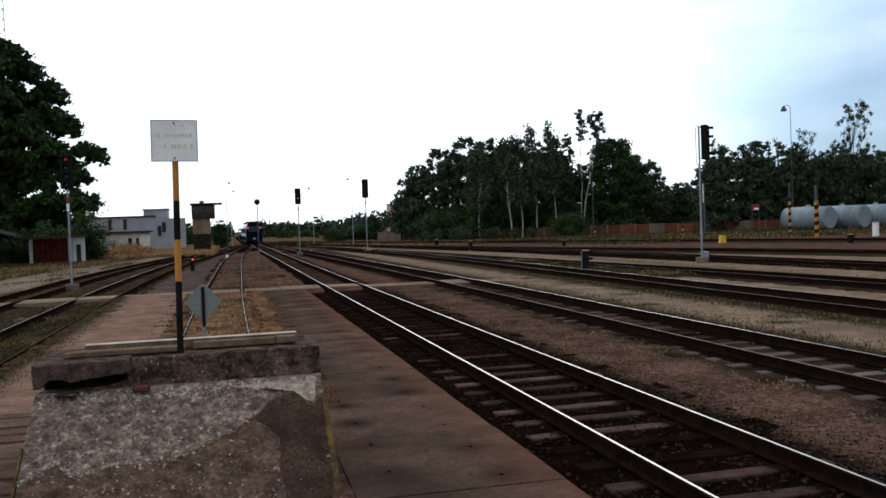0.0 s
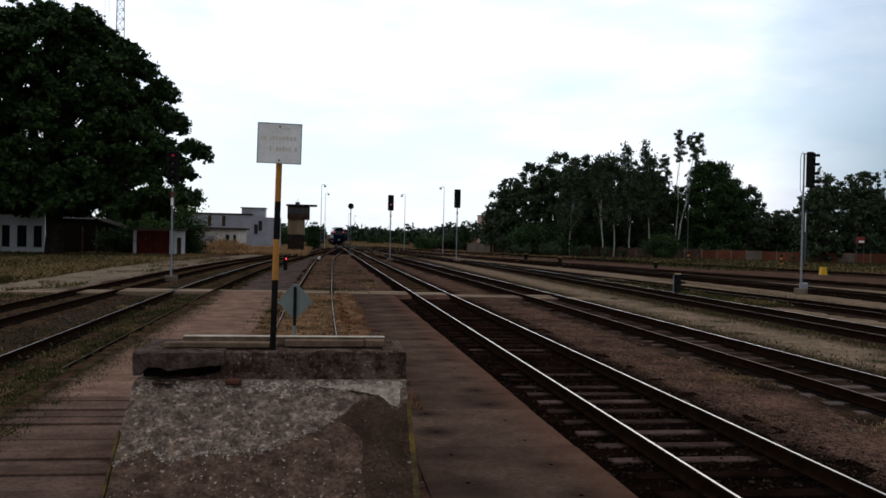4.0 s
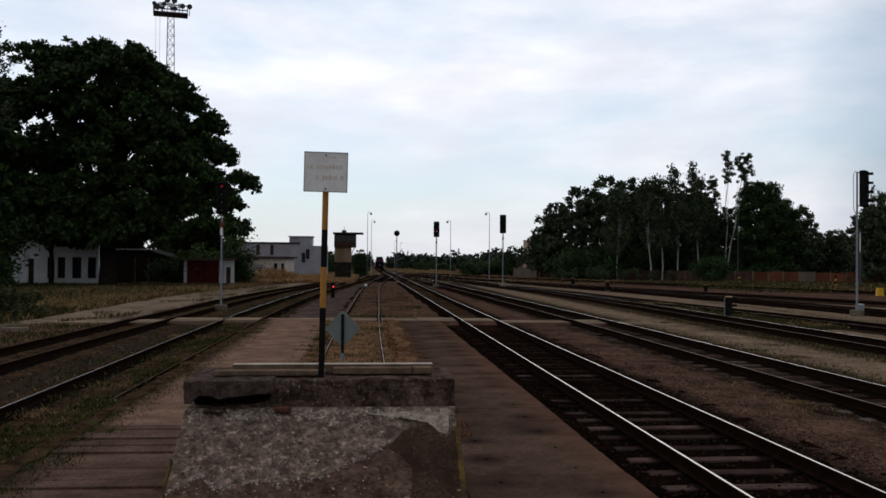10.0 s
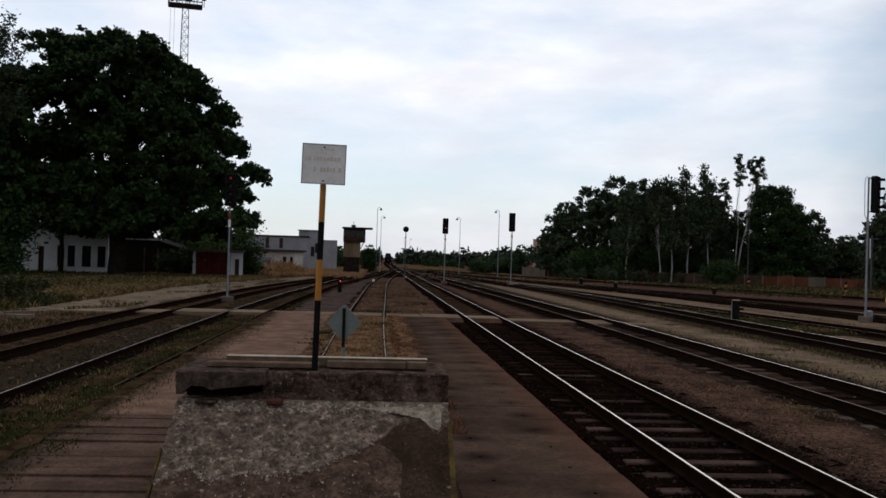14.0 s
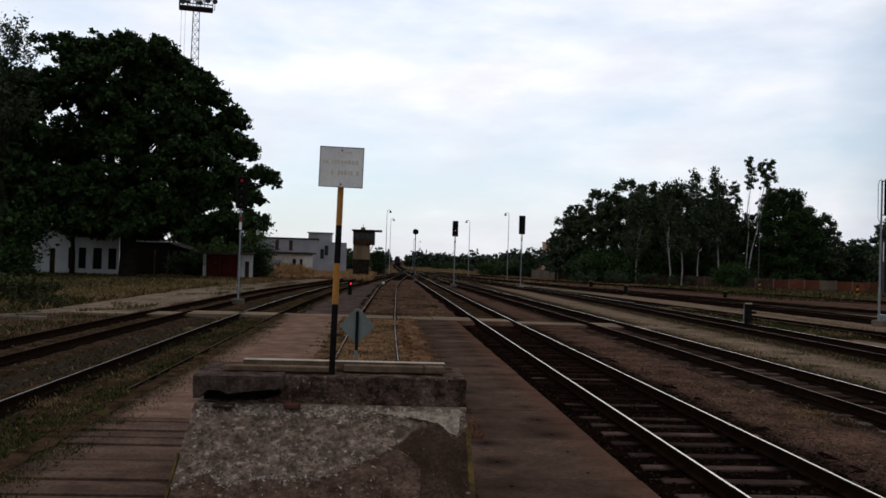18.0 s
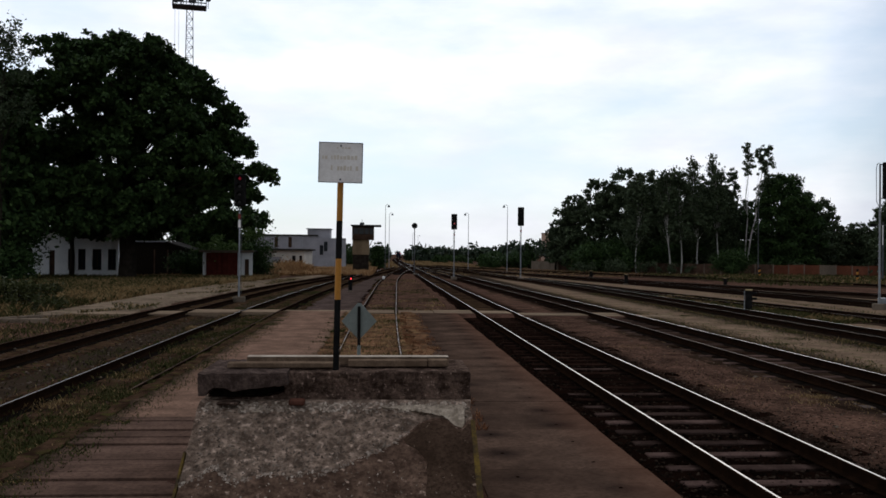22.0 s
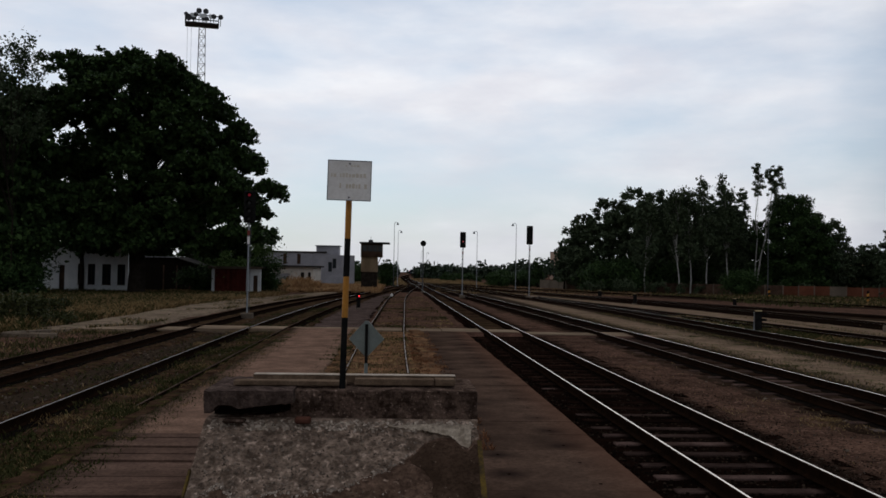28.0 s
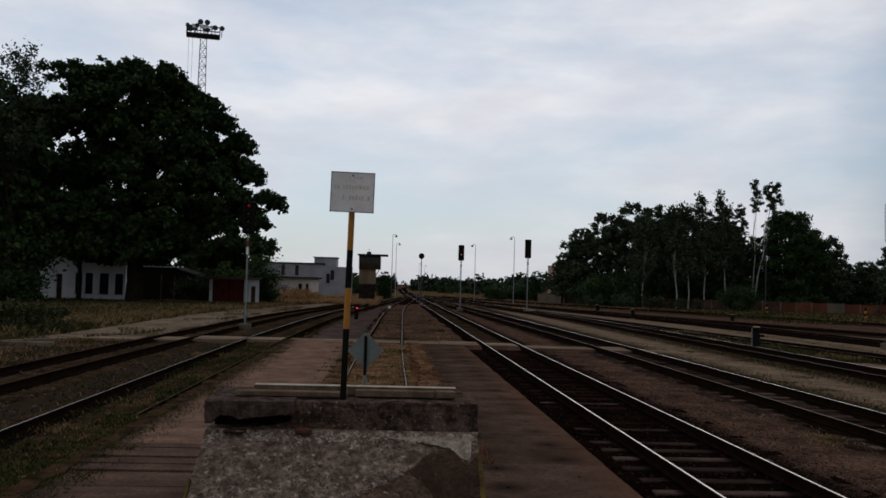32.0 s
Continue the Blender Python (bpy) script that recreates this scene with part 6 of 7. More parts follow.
def shed():
    top = thing("red_shed", "dark red boarded shed with a white end wall", "shed", (-16.9, 94, GROUND), 0)
    bm = B()
    box(bm, -1.55, 0.05, 0, 1.62, 3.4, 2.6)
    part("wall", bm, M_BRICK, top)
    for i in range(13):
        bm = B()
        box(bm, -1.6 + i * 0.25, -0.01, 0.02, -1.6 + i * 0.25 + 0.235, 0.045, 2.6, 0.006)
        part("board", bm, M_BRICK, top)
    bm = B()
    box(bm, 1.64, -0.02, 0, 1.84, 3.5, 2.62)
    part("end_wall", bm, M_PLASTER, top, "white end wall")
    bm = B()
    box(bm, -1.95, -0.02, 0, -1.65, 3.5, 2.62)
    part("end_wall", bm, M_PLASTER, top, "white end wall")
    bm = B()
    plate(bm, [(-2.2, 2.62), (3.3, 2.72), (3.3, 2.88), (-2.2, 2.80)], 4.4, (0, -0.4, 0))
    part("roof", bm, M_ROOF, top)
    wall_with_openings(1.84, 3.15, 0.02, 0, 2.66, [(2.35, 0.0, 2.80, 1.95)], 0.2, M_PLASTER, top, "annex_wall", "white plastered end of the shed")
    bm = B()
    box(bm, 2.35, 0.14, 0, 2.80, 0.18, 1.95)
    part("door", bm, M_UMBER, top, "dark plank door")
    bm = B()
    box(bm, -2.25, -0.44, 2.62, 3.35, -0.405, 2.86, 0.006)
    part("fascia", bm, M_FENCEG, top, "grey weathered roof edge")


shed()


def barn():
    top = thing("dark_barn", "dark barn with a grey sheet roof in the trees' shade", "barn", (-25.2, 104, GROUND))
    # wall colour is blackened to carry the trees' deep shade
    bm = B()
    plate(bm, [(-6.2, 0), (2.9, 0), (2.9, 2.9), (0.2, 3.75), (-6.2, 3.75)], 6.0)
    part("wall", bm, M_SHADE, top, "boarded walls coloured black for the trees' shade")
    for a, b in (((-6.5, 3.78), (0.2, 3.78)), ((0.2, 3.78), (3.2, 2.83))):
        bm = B()
        plate(bm, [a, b, (b[0], b[1] + 0.12), (a[0], a[1] + 0.12)], 6.6, (0, -0.3, 0))
        part("roof", bm, M_FACTORY if a[0] < 0 else M_ROOF, top, "grey sheet roof")
    for x in (-4.2, -1.2, 0.3, 1.8):
        bm = B()
        box(bm, x, -0.05, 0, x + 0.16, 0.0, 2.9, 0.01)
        part("post", bm, M_UMBER, top)


barn()


def pale_house():
    top = thing("pale_workshop", "cream workshop with a wide door and flat roof", "workshop", (-14.2, 123, GROUND), -6)
    holes = [(-1.9, 0.3, 0.2, 2.1), (1.6, 0.9, 2.1, 2.3), (2.6, 0.9, 3.0, 2.3)]
    wall_with_openings(-3.2, 3.3, 0, -0.1, 3.0, holes, 0.25, M_CREAM, top)
    for i in range(7):
        bm = B()
        box(bm, -1.9, 0.1, 0.3 + i * 0.257, 0.2, 0.14, 0.3 + i * 0.257 + 0.245, 0.006)
        part("door_slat", bm, M_FACTORY, top)
    for h in holes[1:]:
        window(top, *h, 0.14)
    bm = B()
    box(bm, -3.2, 0.25, -0.1, 3.3, 6, 3.0)
    part("wall", bm, M_CREAM, top)
    bm = B()
    box(bm, -3.6, -0.5, 3.0, 3.7, 6.3, 3.22, 0.02)
    part("roof", bm, M_ROOF, top, "flat overhanging roof")


pale_house()


def factory():
    top = thing("grey_factory_hall", "long grey clad factory hall with a roof box", "factory", (-14.4, 150, GROUND), 0)
    rng = random.Random(3)
    x = -10.0
    while x < 7.0:
        bm = B()
        box(bm, x, 0, -0.1, x + 1.17, 0.12, 5.5 if x < 3 else 5.2, 0.01)
        part("cladding_panel", bm, M_FACTORY, top)
        x += 1.2
    bm = B()
    box(bm, -10, 0.12, -0.1, 7.3, 14, 5.15)
    part("wall", bm, M_FACTORY, top)
    bm = B()
    box(bm, -10.3, -0.15, 5.5, 3.2, 14.2, 5.75, 0.02)
    part("roof_edge", bm, M_ROOF, top, "dark roof edge")
    bm = B()
    box(bm, 1.4, 1.5, 5.2, 5.2, 6, 6.7, 0.03)
    roofbox = part("roof_box", bm, M_FACTORY, top, "pale plant room on the roof")
    bm = B()
    box(bm, 1.2, 1.3, 6.7, 5.4, 6.2, 6.85)
    part("coping", bm, M_GREYPT, roofbox)
    for x0 in (-3.9, -1.6):
        bm = B()
        box(bm, x0, -0.06, 3.6, x0 + 0.55, 0.0, 5.3, 0.01)
        part("louvre_panel", bm, M_UMBER, top, "dark brown louvre panel")
    bm = B()
    tube(bm, (-6.5, 2, 5.5), (-6.5, 2, 6.6), 0.5, 0.4)
    part("vent", bm, M_DARKST, top)
    bm = B()
    box(bm, 3.0, -0.10, -0.1, 6.0, -0.01, 1.7, 0.01)
    part("plinth", bm, M_FACTORY, top, "grey plinth")
    for x0, z0 in ((3.6, 2.4), (4.3, 3.0)):
        bm = B()
        box(bm, x0, -0.07, z0, x0 + 0.6, -0.01, z0 + 1.6, 0.01)
        part("door", bm, M_GLASS, top, "dark tall window")


factory()


def signal_box():
    top = thing("signal_box", "brown wooden signal box with overhanging flat roof", "signal box", (-3.3, 122, GROUND), 0)
    for i in range(9):
        bm = B()
        box(bm, -1.05 + i * 0.25, 0, 2.5, -1.05 + i * 0.25 + 0.24, 0.06, 4.7, 0.008)
        part("board", bm, M_TAN, top)
    bm = B()
    box(bm, -1.05, 0.06, 2.5, 1.2, 3.4, 4.7)
    part("middle_storey", bm, M_TAN, top, "tan boarded middle storey")
    bm = B()
    box(bm, -1.0, 0.1, -0.1, 1.15, 3.4, 2.5)
    part("lower_storey", bm, M_BARK, top, "dark lower storey")
    bm = B()
    box(bm, -1.1, -0.25, 4.55, 1.85, 3.6, 6.35, 0.03)
    cab = part("cabin", bm, M_UMBER, top, "dark brown cabin")
    for x0, x1 in ((-0.9, -0.25), (-0.15, 0.5), (0.6, 1.15), (1.25, 1.75)):
        bm = B()
        box(bm, x0, -0.29, 5.3, x1, -0.255, 6.15)
        part("window", bm, M_GLASS, cab, "dark cabin window")
    bm = B()
    box(bm, -1.3, -0.6, 6.40, 2.85, 4.0, 6.58, 0.02)
    part("roof", bm, M_ROOF, top, "flat roof overhanging to one side")
    bm = B()
    box(bm, -0.1, 1.2, 6.58, 0.5, 1.8, 6.95, 0.04)
    part("chimney", bm, M_DARKST, top)
    bm = B()
    tube(bm, (0.2, 1.5, 6.95), (0.2, 1.5, 7.4), 0.03)
    part("aerial", bm, M_DARKST, top)
    bm = B()
    tube(bm, (1.1, 0.3, -0.1), (1.1, 0.3, 2.5), 0.06)
    tube(bm, (1.7, -0.1, 4.6), (1.15, 0.2, 3.4), 0.05)
    part("brace", bm, M_UMBER, top)


signal_box()


def flats():
    top = thing("block_of_flats", "distant orange-brown block of flats above the trees", "building", (80.4, 420, GROUND), 8)
    bm = B()
    box(bm, -1.9, 0, 0, 1.8, 12, 13.2)
    part("wall", bm, M_ORANGE, top)
    bm = B()
    box(bm, -2.1, -0.2, 13.2, 2.0, 12.2, 13.5)
    part("roof", bm, M_FENCEG, top)
    for i in range(3):
        for j in range(2):
            bm = B()
            box(bm, -1.7 + 2.0 * j, -0.06, 3 + 3.1 * i, -0.7 + 2.0 * j, 0.0, 4.5 + 3.1 * i)
            part("window", bm, M_GLASS, top)


flats()


# ---------------------------------------------------------------- masts and lamps
def floodlight_mast():
    top = thing("floodlight_mast", "tall lattice mast carrying a ring of floodlights", "mast", (-26.1, 120, GROUND + 0.9), 12)
    bm = B()
    levels = [(z, 0.85 - 0.45 * z / 34) for z in np.linspace(-1.0, 34, 29)]
    for (z0, a), (z1, b) in zip(levels, levels[1:]):
        for sx, sy in ((-1, -1), (1, -1), (1, 1), (-1, 1)):
            tube(bm, (sx * a, sy * a, z0), (sx * b, sy * b, z1), 0.055, None, 5, False)
        tube(bm, (-a, -a, z0), (b, -b, z1), 0.03, None, 4, False)
        tube(bm, (a, a, z0), (-b, b, z1), 0.03, None, 4, False)
        tube(bm, (-a, -a, z0), (a, -a, z0), 0.03, None, 4, False)
        tube(bm, (-a, a, z0), (a, a, z0), 0.03, None, 4, False)
        tube(bm, (a, -a, z0), (b, b, z1), 0.03, None, 4, False)
        tube(bm, (-a, a, z0), (-b, -b, z1), 0.03, None, 4, False)
    part("lattice", bm, M_DARKST, top, "dark steel lattice")
    bm = B()
    for z in (34.3, 35.3):
        for y in (-1.1, 1.1):
            tube(bm, (-2.2, y, z), (2.1, y, z), 0.08, None, 6)
        for x in (-2.2, -1.1, 0.0, 1.05, 2.1):
            tube(bm, (x, -1.1, z), (x, 1.1, z), 0.06, None, 6)
    for x in (-2.2, -1.1, 0.0, 1.05, 2.1):
        for y in (-1.1, 1.1):
            tube(bm, (x, y, 34.3), (x, y, 35.3), 0.05, None, 6)
    part("basket", bm, M_DARKST, top, "dark railed service basket")
    bm = B()
    box(bm, -2.2, -1.1, 34.2, 2.1, 1.1, 34.34)
    part("deck", bm, M_DARKST, top, "dark steel deck")
    for x, z, y, r in ((-1.75, 34.85, -1.35, 0.40), (-0.85, 35.35, -1.3, 0.30), (0.55, 34.85, -1.35, 0.30), (1.45, 35.25, -1.3, 0.34), (2.35, 35.35, -0.9, 0.34), (-2.1, 35.45, -0.8, 0.28), (-0.46, 36.15, -0.3, 0.37), (0.42, 36.15, -0.3, 0.37), (0.2, 35.6, 1.2, 0.36), (-1.2, 35.6, 1.2, 0.36)):
        bm = B()
        tube(bm, (x, y + 0.5, z + 0.08), (x, y, z - 0.05), r * 0.55, r, 14)
        part("floodlight", bm, M_DARKST, top, "dark floodlight drum")
        bm = B()
        tube(bm, (x, 0.0, 34.3), (x, y + 0.4, z), 0.05, None, 6)
        part("bracket", bm, M_DARKST, top)
    for x in (-1.55, -0.35, 0.85):
        bm = B()
        box(bm, x, -1.24, 34.95, x + 0.85, -1.12, 35.5, 0.03)
        part("ballast_box", bm, M_PLASTER, top, "pale equipment box")
    bm = B()
    for x in (-1.9, -1.4):
        tube(bm, (x, 0.4, -0.9), (x, 0.4, 34), 0.02, None, 5)
    part("cable", bm, M_STEEL, top, "thin vertical cables")


floodlight_mast()


def lamp_post(at, high, turn=0.0, label="slender grey yard lamp post with a curved arm", head=1.0, tone=M_DARKST):
    top = thing("lamp_post", label, "lamp post", at, turn, "yard lamp posts")
    bm = B()
    tube(bm, (0, 0, -0.1), (0, 0, high * 0.5), 0.065, 0.05, 10)
    tube(bm, (0, 0, high * 0.5), (0, 0, high), 0.05, 0.035, 10)
    part("pole", bm, tone, top)
    bm = B()
    pts = [(0, 0, high)] + [(head * (0.3 - 0.3 * math.cos(a)), 0, high + head * 0.3 * math.sin(a)) for a in (0.5, 1.0, 1.57, 2.1, 2.6)]
    for p, q in zip(pts, pts[1:]):
        tube(bm, p, q, 0.035, None, 8)
    part("arm", bm, tone, top)
    bm = B()
    tube(bm, (0.56 * head, 0, high + 0.22 * head), (0.56 * head, 0, high - 0.12 * head), 0.07 * head, 0.25 * head, 14)
    part("shade", bm, tone, top, "bell-shaped lamp shade")
    bm = B()
    tube(bm, (0.56 * head, 0, high - 0.12 * head), (0.56 * head, 0, high - 0.17 * head), 0.17 * head, None, 14)
    part("glass", bm, M_WHITE, top, "unlit lamp glass")


for x, y, h, r in ((0.16, 150, 10.65, 0), (0.9, 165, 9.95, 0), (19.45, 140, 10.3, 180), (14.2, 150, 9.4, 180), (9.5, 300, 9.5, 0), (12.5, 330, 9.5, 0)):
    lamp_post((x, y, GROUND), h, r, tone=M_GREYPT if x > 9 else M_STEEL if x > 0.5 else M_DARKST)
lamp_post((51.7, 120, GROUND), 12.0, 180, "slim grey lamp post before the birches")
lamp_post((77.6, 110, GROUND), 17.0, 180, "tall lamp post with a bell shade behind the fence", 1.9)


# ---------------------------------------------------------------- far side of the yard
def tank(at, radius, long, turn):
    top = thing("storage_tank", "grey horizontal storage tank on concrete saddles", "tank", at, turn, "row of storage tanks")
    bm = B()
    tube(bm, (-long / 2, 0, radius + 0.2), (long / 2, 0, radius + 0.2), radius, None, 32)
    part("shell", bm, M_TANK, top, "", True)
    for s in (-1, 1):
        bm = B()
        tube(bm, (s * long / 2, 0, radius + 0.2), (s * (long / 2 + 0.10), 0, radius + 0.2), radius, radius * 0.95, 32)
        part("end_cap", bm, M_TANK, top)
        bm = B()
        box(bm, s * long * 0.3 - 0.2, -radius * 0.8, -0.1, s * long * 0.3 + 0.2, radius * 0.8, 0.6, 0.02)
        part("saddle", bm, M_FENCEG, top)
    for k in range(4):
        bm = B()
        x = -long / 2 + long * (k + 0.5) / 4
        tube(bm, (x - 0.03, 0, radius + 0.2), (x + 0.03, 0, radius + 0.2), radius + 0.015, None, 32)
        part("seam", bm, M_STEEL, top)
    bm = B()
    tube(bm, (0, 0, 2 * radius + 0.1), (0, 0, 2 * radius + 0.45), 0.3, None, 16)
    part("manhole", bm, M_STEEL, top)


for k in range(4):
    tank((74.7 + 4.7 * k, 102.6 - 0.6 * k, GROUND), 1.48, 6.4, 106)


def striped_post(at, high, wide=0.32, dark=0.0):
    top = thing("striped_post", "black and yellow striped marker post", "post", at, 0, "striped posts")
    n = max(4, int(high / 0.4))
    for i in range(n):
        bm = B()
        box(bm, -wide / 2, -wide / 2, high * i / n, wide / 2, wide / 2, high * (i + 1) / n, 0.01)
        for v in bm.verts:
            v.co.z += 0.35 * v.co.x
        part("band", bm, M_BLACK if i % 2 else M_YELLOW, top)
    if dark:
        bm = B()
        box(bm, -wide * 0.35, -wide * 0.35, high, wide * 0.35, wide * 0.35, high + dark, 0.02)
        part("upper_post", bm, M_DARKST, top, "plain dark upper post")


striped_post((51.75, 119.7, GROUND), 1.2, 0.24)
striped_post((57.0, 77, GROUND), 3.6, 0.30, 1.5)
striped_post((67.3, 96, GROUND), 4.3, 0.24, 1.8)
striped_post((56.6, 103, GROUND), 1.3, 0.2)


def point_marker():
    """The round white marker lamp of a hand-thrown switch."""
    top = thing("point_marker", "small white switch marker lamp in the dead-end track", "marker", (-0.05, 85, GROUND))
    bm = B()
    tube(bm, (0, 0, 0), (0, 0, 0.3), 0.04)
    part("post", bm, M_BLACK, top)
    bm = B()
    tube(bm, (0, -0.12, 0.38), (0, 0.12, 0.38), 0.13, None, 18)
    part("lamp_drum", bm, M_WHITE, top)
    lever = thing("point_lever", "dark switch lever with counterweight beside the tracks", "lever", (1.8, 110, GROUND))
    bm = B()
    box(bm, -0.7, -0.3, 0, 0.7, 0.3, 0.22, 0.02)
    part("base", bm, M_BLACK, lever)
    bm = B()
    tube(bm, (0.1, 0, 0.2), (0.5, 0, 0.9), 0.04)
    tube(bm, (0.38, -0.08, 0.62), (0.38, 0.08, 0.62), 0.18, None, 14)
    part("weighted_arm", bm, M_BLACK, lever)


point_marker()


def fence():
    top = thing("fence", "rust-red panel fence along the far side of the yard", "fence")
    rng = random.Random(6)
    runs = [(Vector((26.8, 160, GROUND)), Vector((33.0, 149, GROUND)), M_FENCEG, 5), (Vector((30, 152, GROUND)), Vector((57, 127, GROUND)), M_UMBER, 14), (Vector((57, 127, GROUND)), Vector((92, 112, GROUND)), M_FENCE, 18)]
    for p, q, m, n in runs:
        turn = math.degrees(math.atan2(q.y - p.y, q.x - p.x))
        long = (q - p).length / n
        for i in range(n):
            s = p.lerp(q, i / n)
            bm = B()
            box(bm, 0.08, -0.04, 0.1, long - 0.08, 0.04, 1.5 + rng.uniform(-0.06, 0.06), 0.01)
            ob = part("panel", bm, M_FENCEG if n == 18 and i in (3, 9) else m, top)
            ob.matrix_basis = pose(*s, 0, 0, turn)
            bm = B()
            box(bm, -0.08, -0.08, -0.1, 0.08, 0.08, 1.62, 0.01)
            ob = part("post", bm, M_FENCEG, top)
            ob.matrix_basis = pose(*s, 0, 0, turn)


fence()


def yellow_box():
    top = thing("yellow_marker", "small yellow sloping marker beside the tracks", "marker", (43, 71, GROUND))
    bm = B()
    plate(bm, [(-0.29, 0), (0.29, 0), (0.20, 0.72), (-0.20, 0.72)], 0.4)
    part("body", bm, glowless("bright_yellow_paint", (0.62, 0.36, 0.02)), top)
    bm = B()
    box(bm, -0.5, -0.1, -0.1, 0.5, 0.6, 0.05, 0.01)
    part("foot", bm, M_FENCEG, top)


def glowless(name, colour):
    return surf(name, colour, tuple(v * 1.15 for v in colour), 3, 0.6, None, 30, 0.2, 0.0, local=True)


yellow_box()


def white_cabinet():
    top = thing("relay_cabinet", "narrow white relay cabinet beside the outer track", "cabinet", (57.7, 69.6, GROUND), 30)
    bm = B()
    box(bm, -0.28, -0.2, 0.08, 0.28, 0.2, 1.35, 0.015)
    body = part("body", bm, M_WHITE, top)
    bm = B()
    box(bm, -0.24, -0.215, 0.16, 0.24, -0.202, 1.27, 0.006)
    door = part("door", bm, M_WHITE, body)
    bm = B()
    box(bm, 0.16, -0.235, 0.66, 0.20, -0.216, 0.80, 0.005)
    part("handle", bm, M_DARKST, door, "dark handle")
    bm = B()
    box(bm, -0.34, -0.26, 1.35, 0.34, 0.26, 1.42, 0.02)
    part("lid", bm, M_GREYPT, body, "grey sheet lid")
    bm = B()
    box(bm, -0.32, -0.24, -0.1, 0.32, 0.24, 0.08, 0.01)
    part("plinth", bm, M_FENCEG, top)


white_cabinet()


def yellow_house():
    """A house of which little shows between the trees behind the fence."""
    top = thing("yellow_house", "pale yellow house half hidden behind the trees", "house", (91.0, 176, GROUND), -25)
    holes = [(-3.4, 0.9, -2.2, 2.3), (-0.6, 0.9, 0.6, 2.3), (2.2, 0.9, 3.4, 2.3), (-3.4, 3.8, -2.2, 5.2), (2.2, 3.8, 3.4, 5.2)]
    yellow = surf("pale_yellow_plaster", (0.50, 0.38, 0.20), (0.60, 0.47, 0.26), 0.6, 0.9, (0.36, 0.27, 0.15), 8, 0.4, 0.2, 0.01)
    wall_with_openings(-4.5, 4.5, 0, -0.1, 6.2, holes, 0.3, yellow, top)
    for h in holes:
        window(top, *h, 0.16, M_WHITE)
    for x0, y0, x1, y1 in ((-4.5, 0.3, -4.2, 7), (4.2, 0.3, 4.5, 7), (-4.5, 7, 4.5, 7.3)):
        bm = B()
        box(bm, x0, y0, -0.1, x1, y1, 6.2)
        part("wall", bm, yellow, top)
    bm = B()
    plate(bm, [(-4.9, 6.2), (4.9, 6.2), (0, 8.6)], 7.9, (0, -0.3, 0))
    part("roof", bm, M_BRICK, top, "dark red gable roof")


yellow_house()


def small_sign():
    top = thing("track_sign", "small red and white board on two posts", "sign", (71, 109, GROUND))
    for x in (-0.5, 0.5):
        bm = B()
        tube(bm, (x, 0, 0), (x, 0, 3.2), 0.035)
        part("post", bm, M_DARKST, top)
    bm = B()
    box(bm, -0.6, -0.06, 2.9, 0.6, -0.02, 3.8, 0.01)
    part("board", bm, M_REDBAND, top, "red board")
    bm = B()
    box(bm, -0.25, -0.075, 3.05, 0.5, -0.062, 3.3, 0.004)
    part("white_field", bm, M_WHITE, top, "white field on the board")


small_sign()


def crossing_lamp():
    top = thing("twin_lamp_mast", "dark mast with a crossbar of small lamps", "mast", (60.3, 104, GROUND))
    bm = B()
    tube(bm, (0, 0, 0), (0, 0, 7.0), 0.12, 0.1)
    part("pole", bm, M_DARKST, top)
    bm = B()
    tube(bm, (-1.3, 0, 6.6), (1.3, 0, 6.6), 0.05)
    part("crossbar", bm, M_DARKST, top)
    for x in (-1.2, 1.2):
        bm = B()
        box(bm, x - 0.3, -0.2, 6.4, x + 0.3, 0.2, 6.8, 0.05)
        part("lamp", bm, M_BLACK, top)


crossing_lamp()


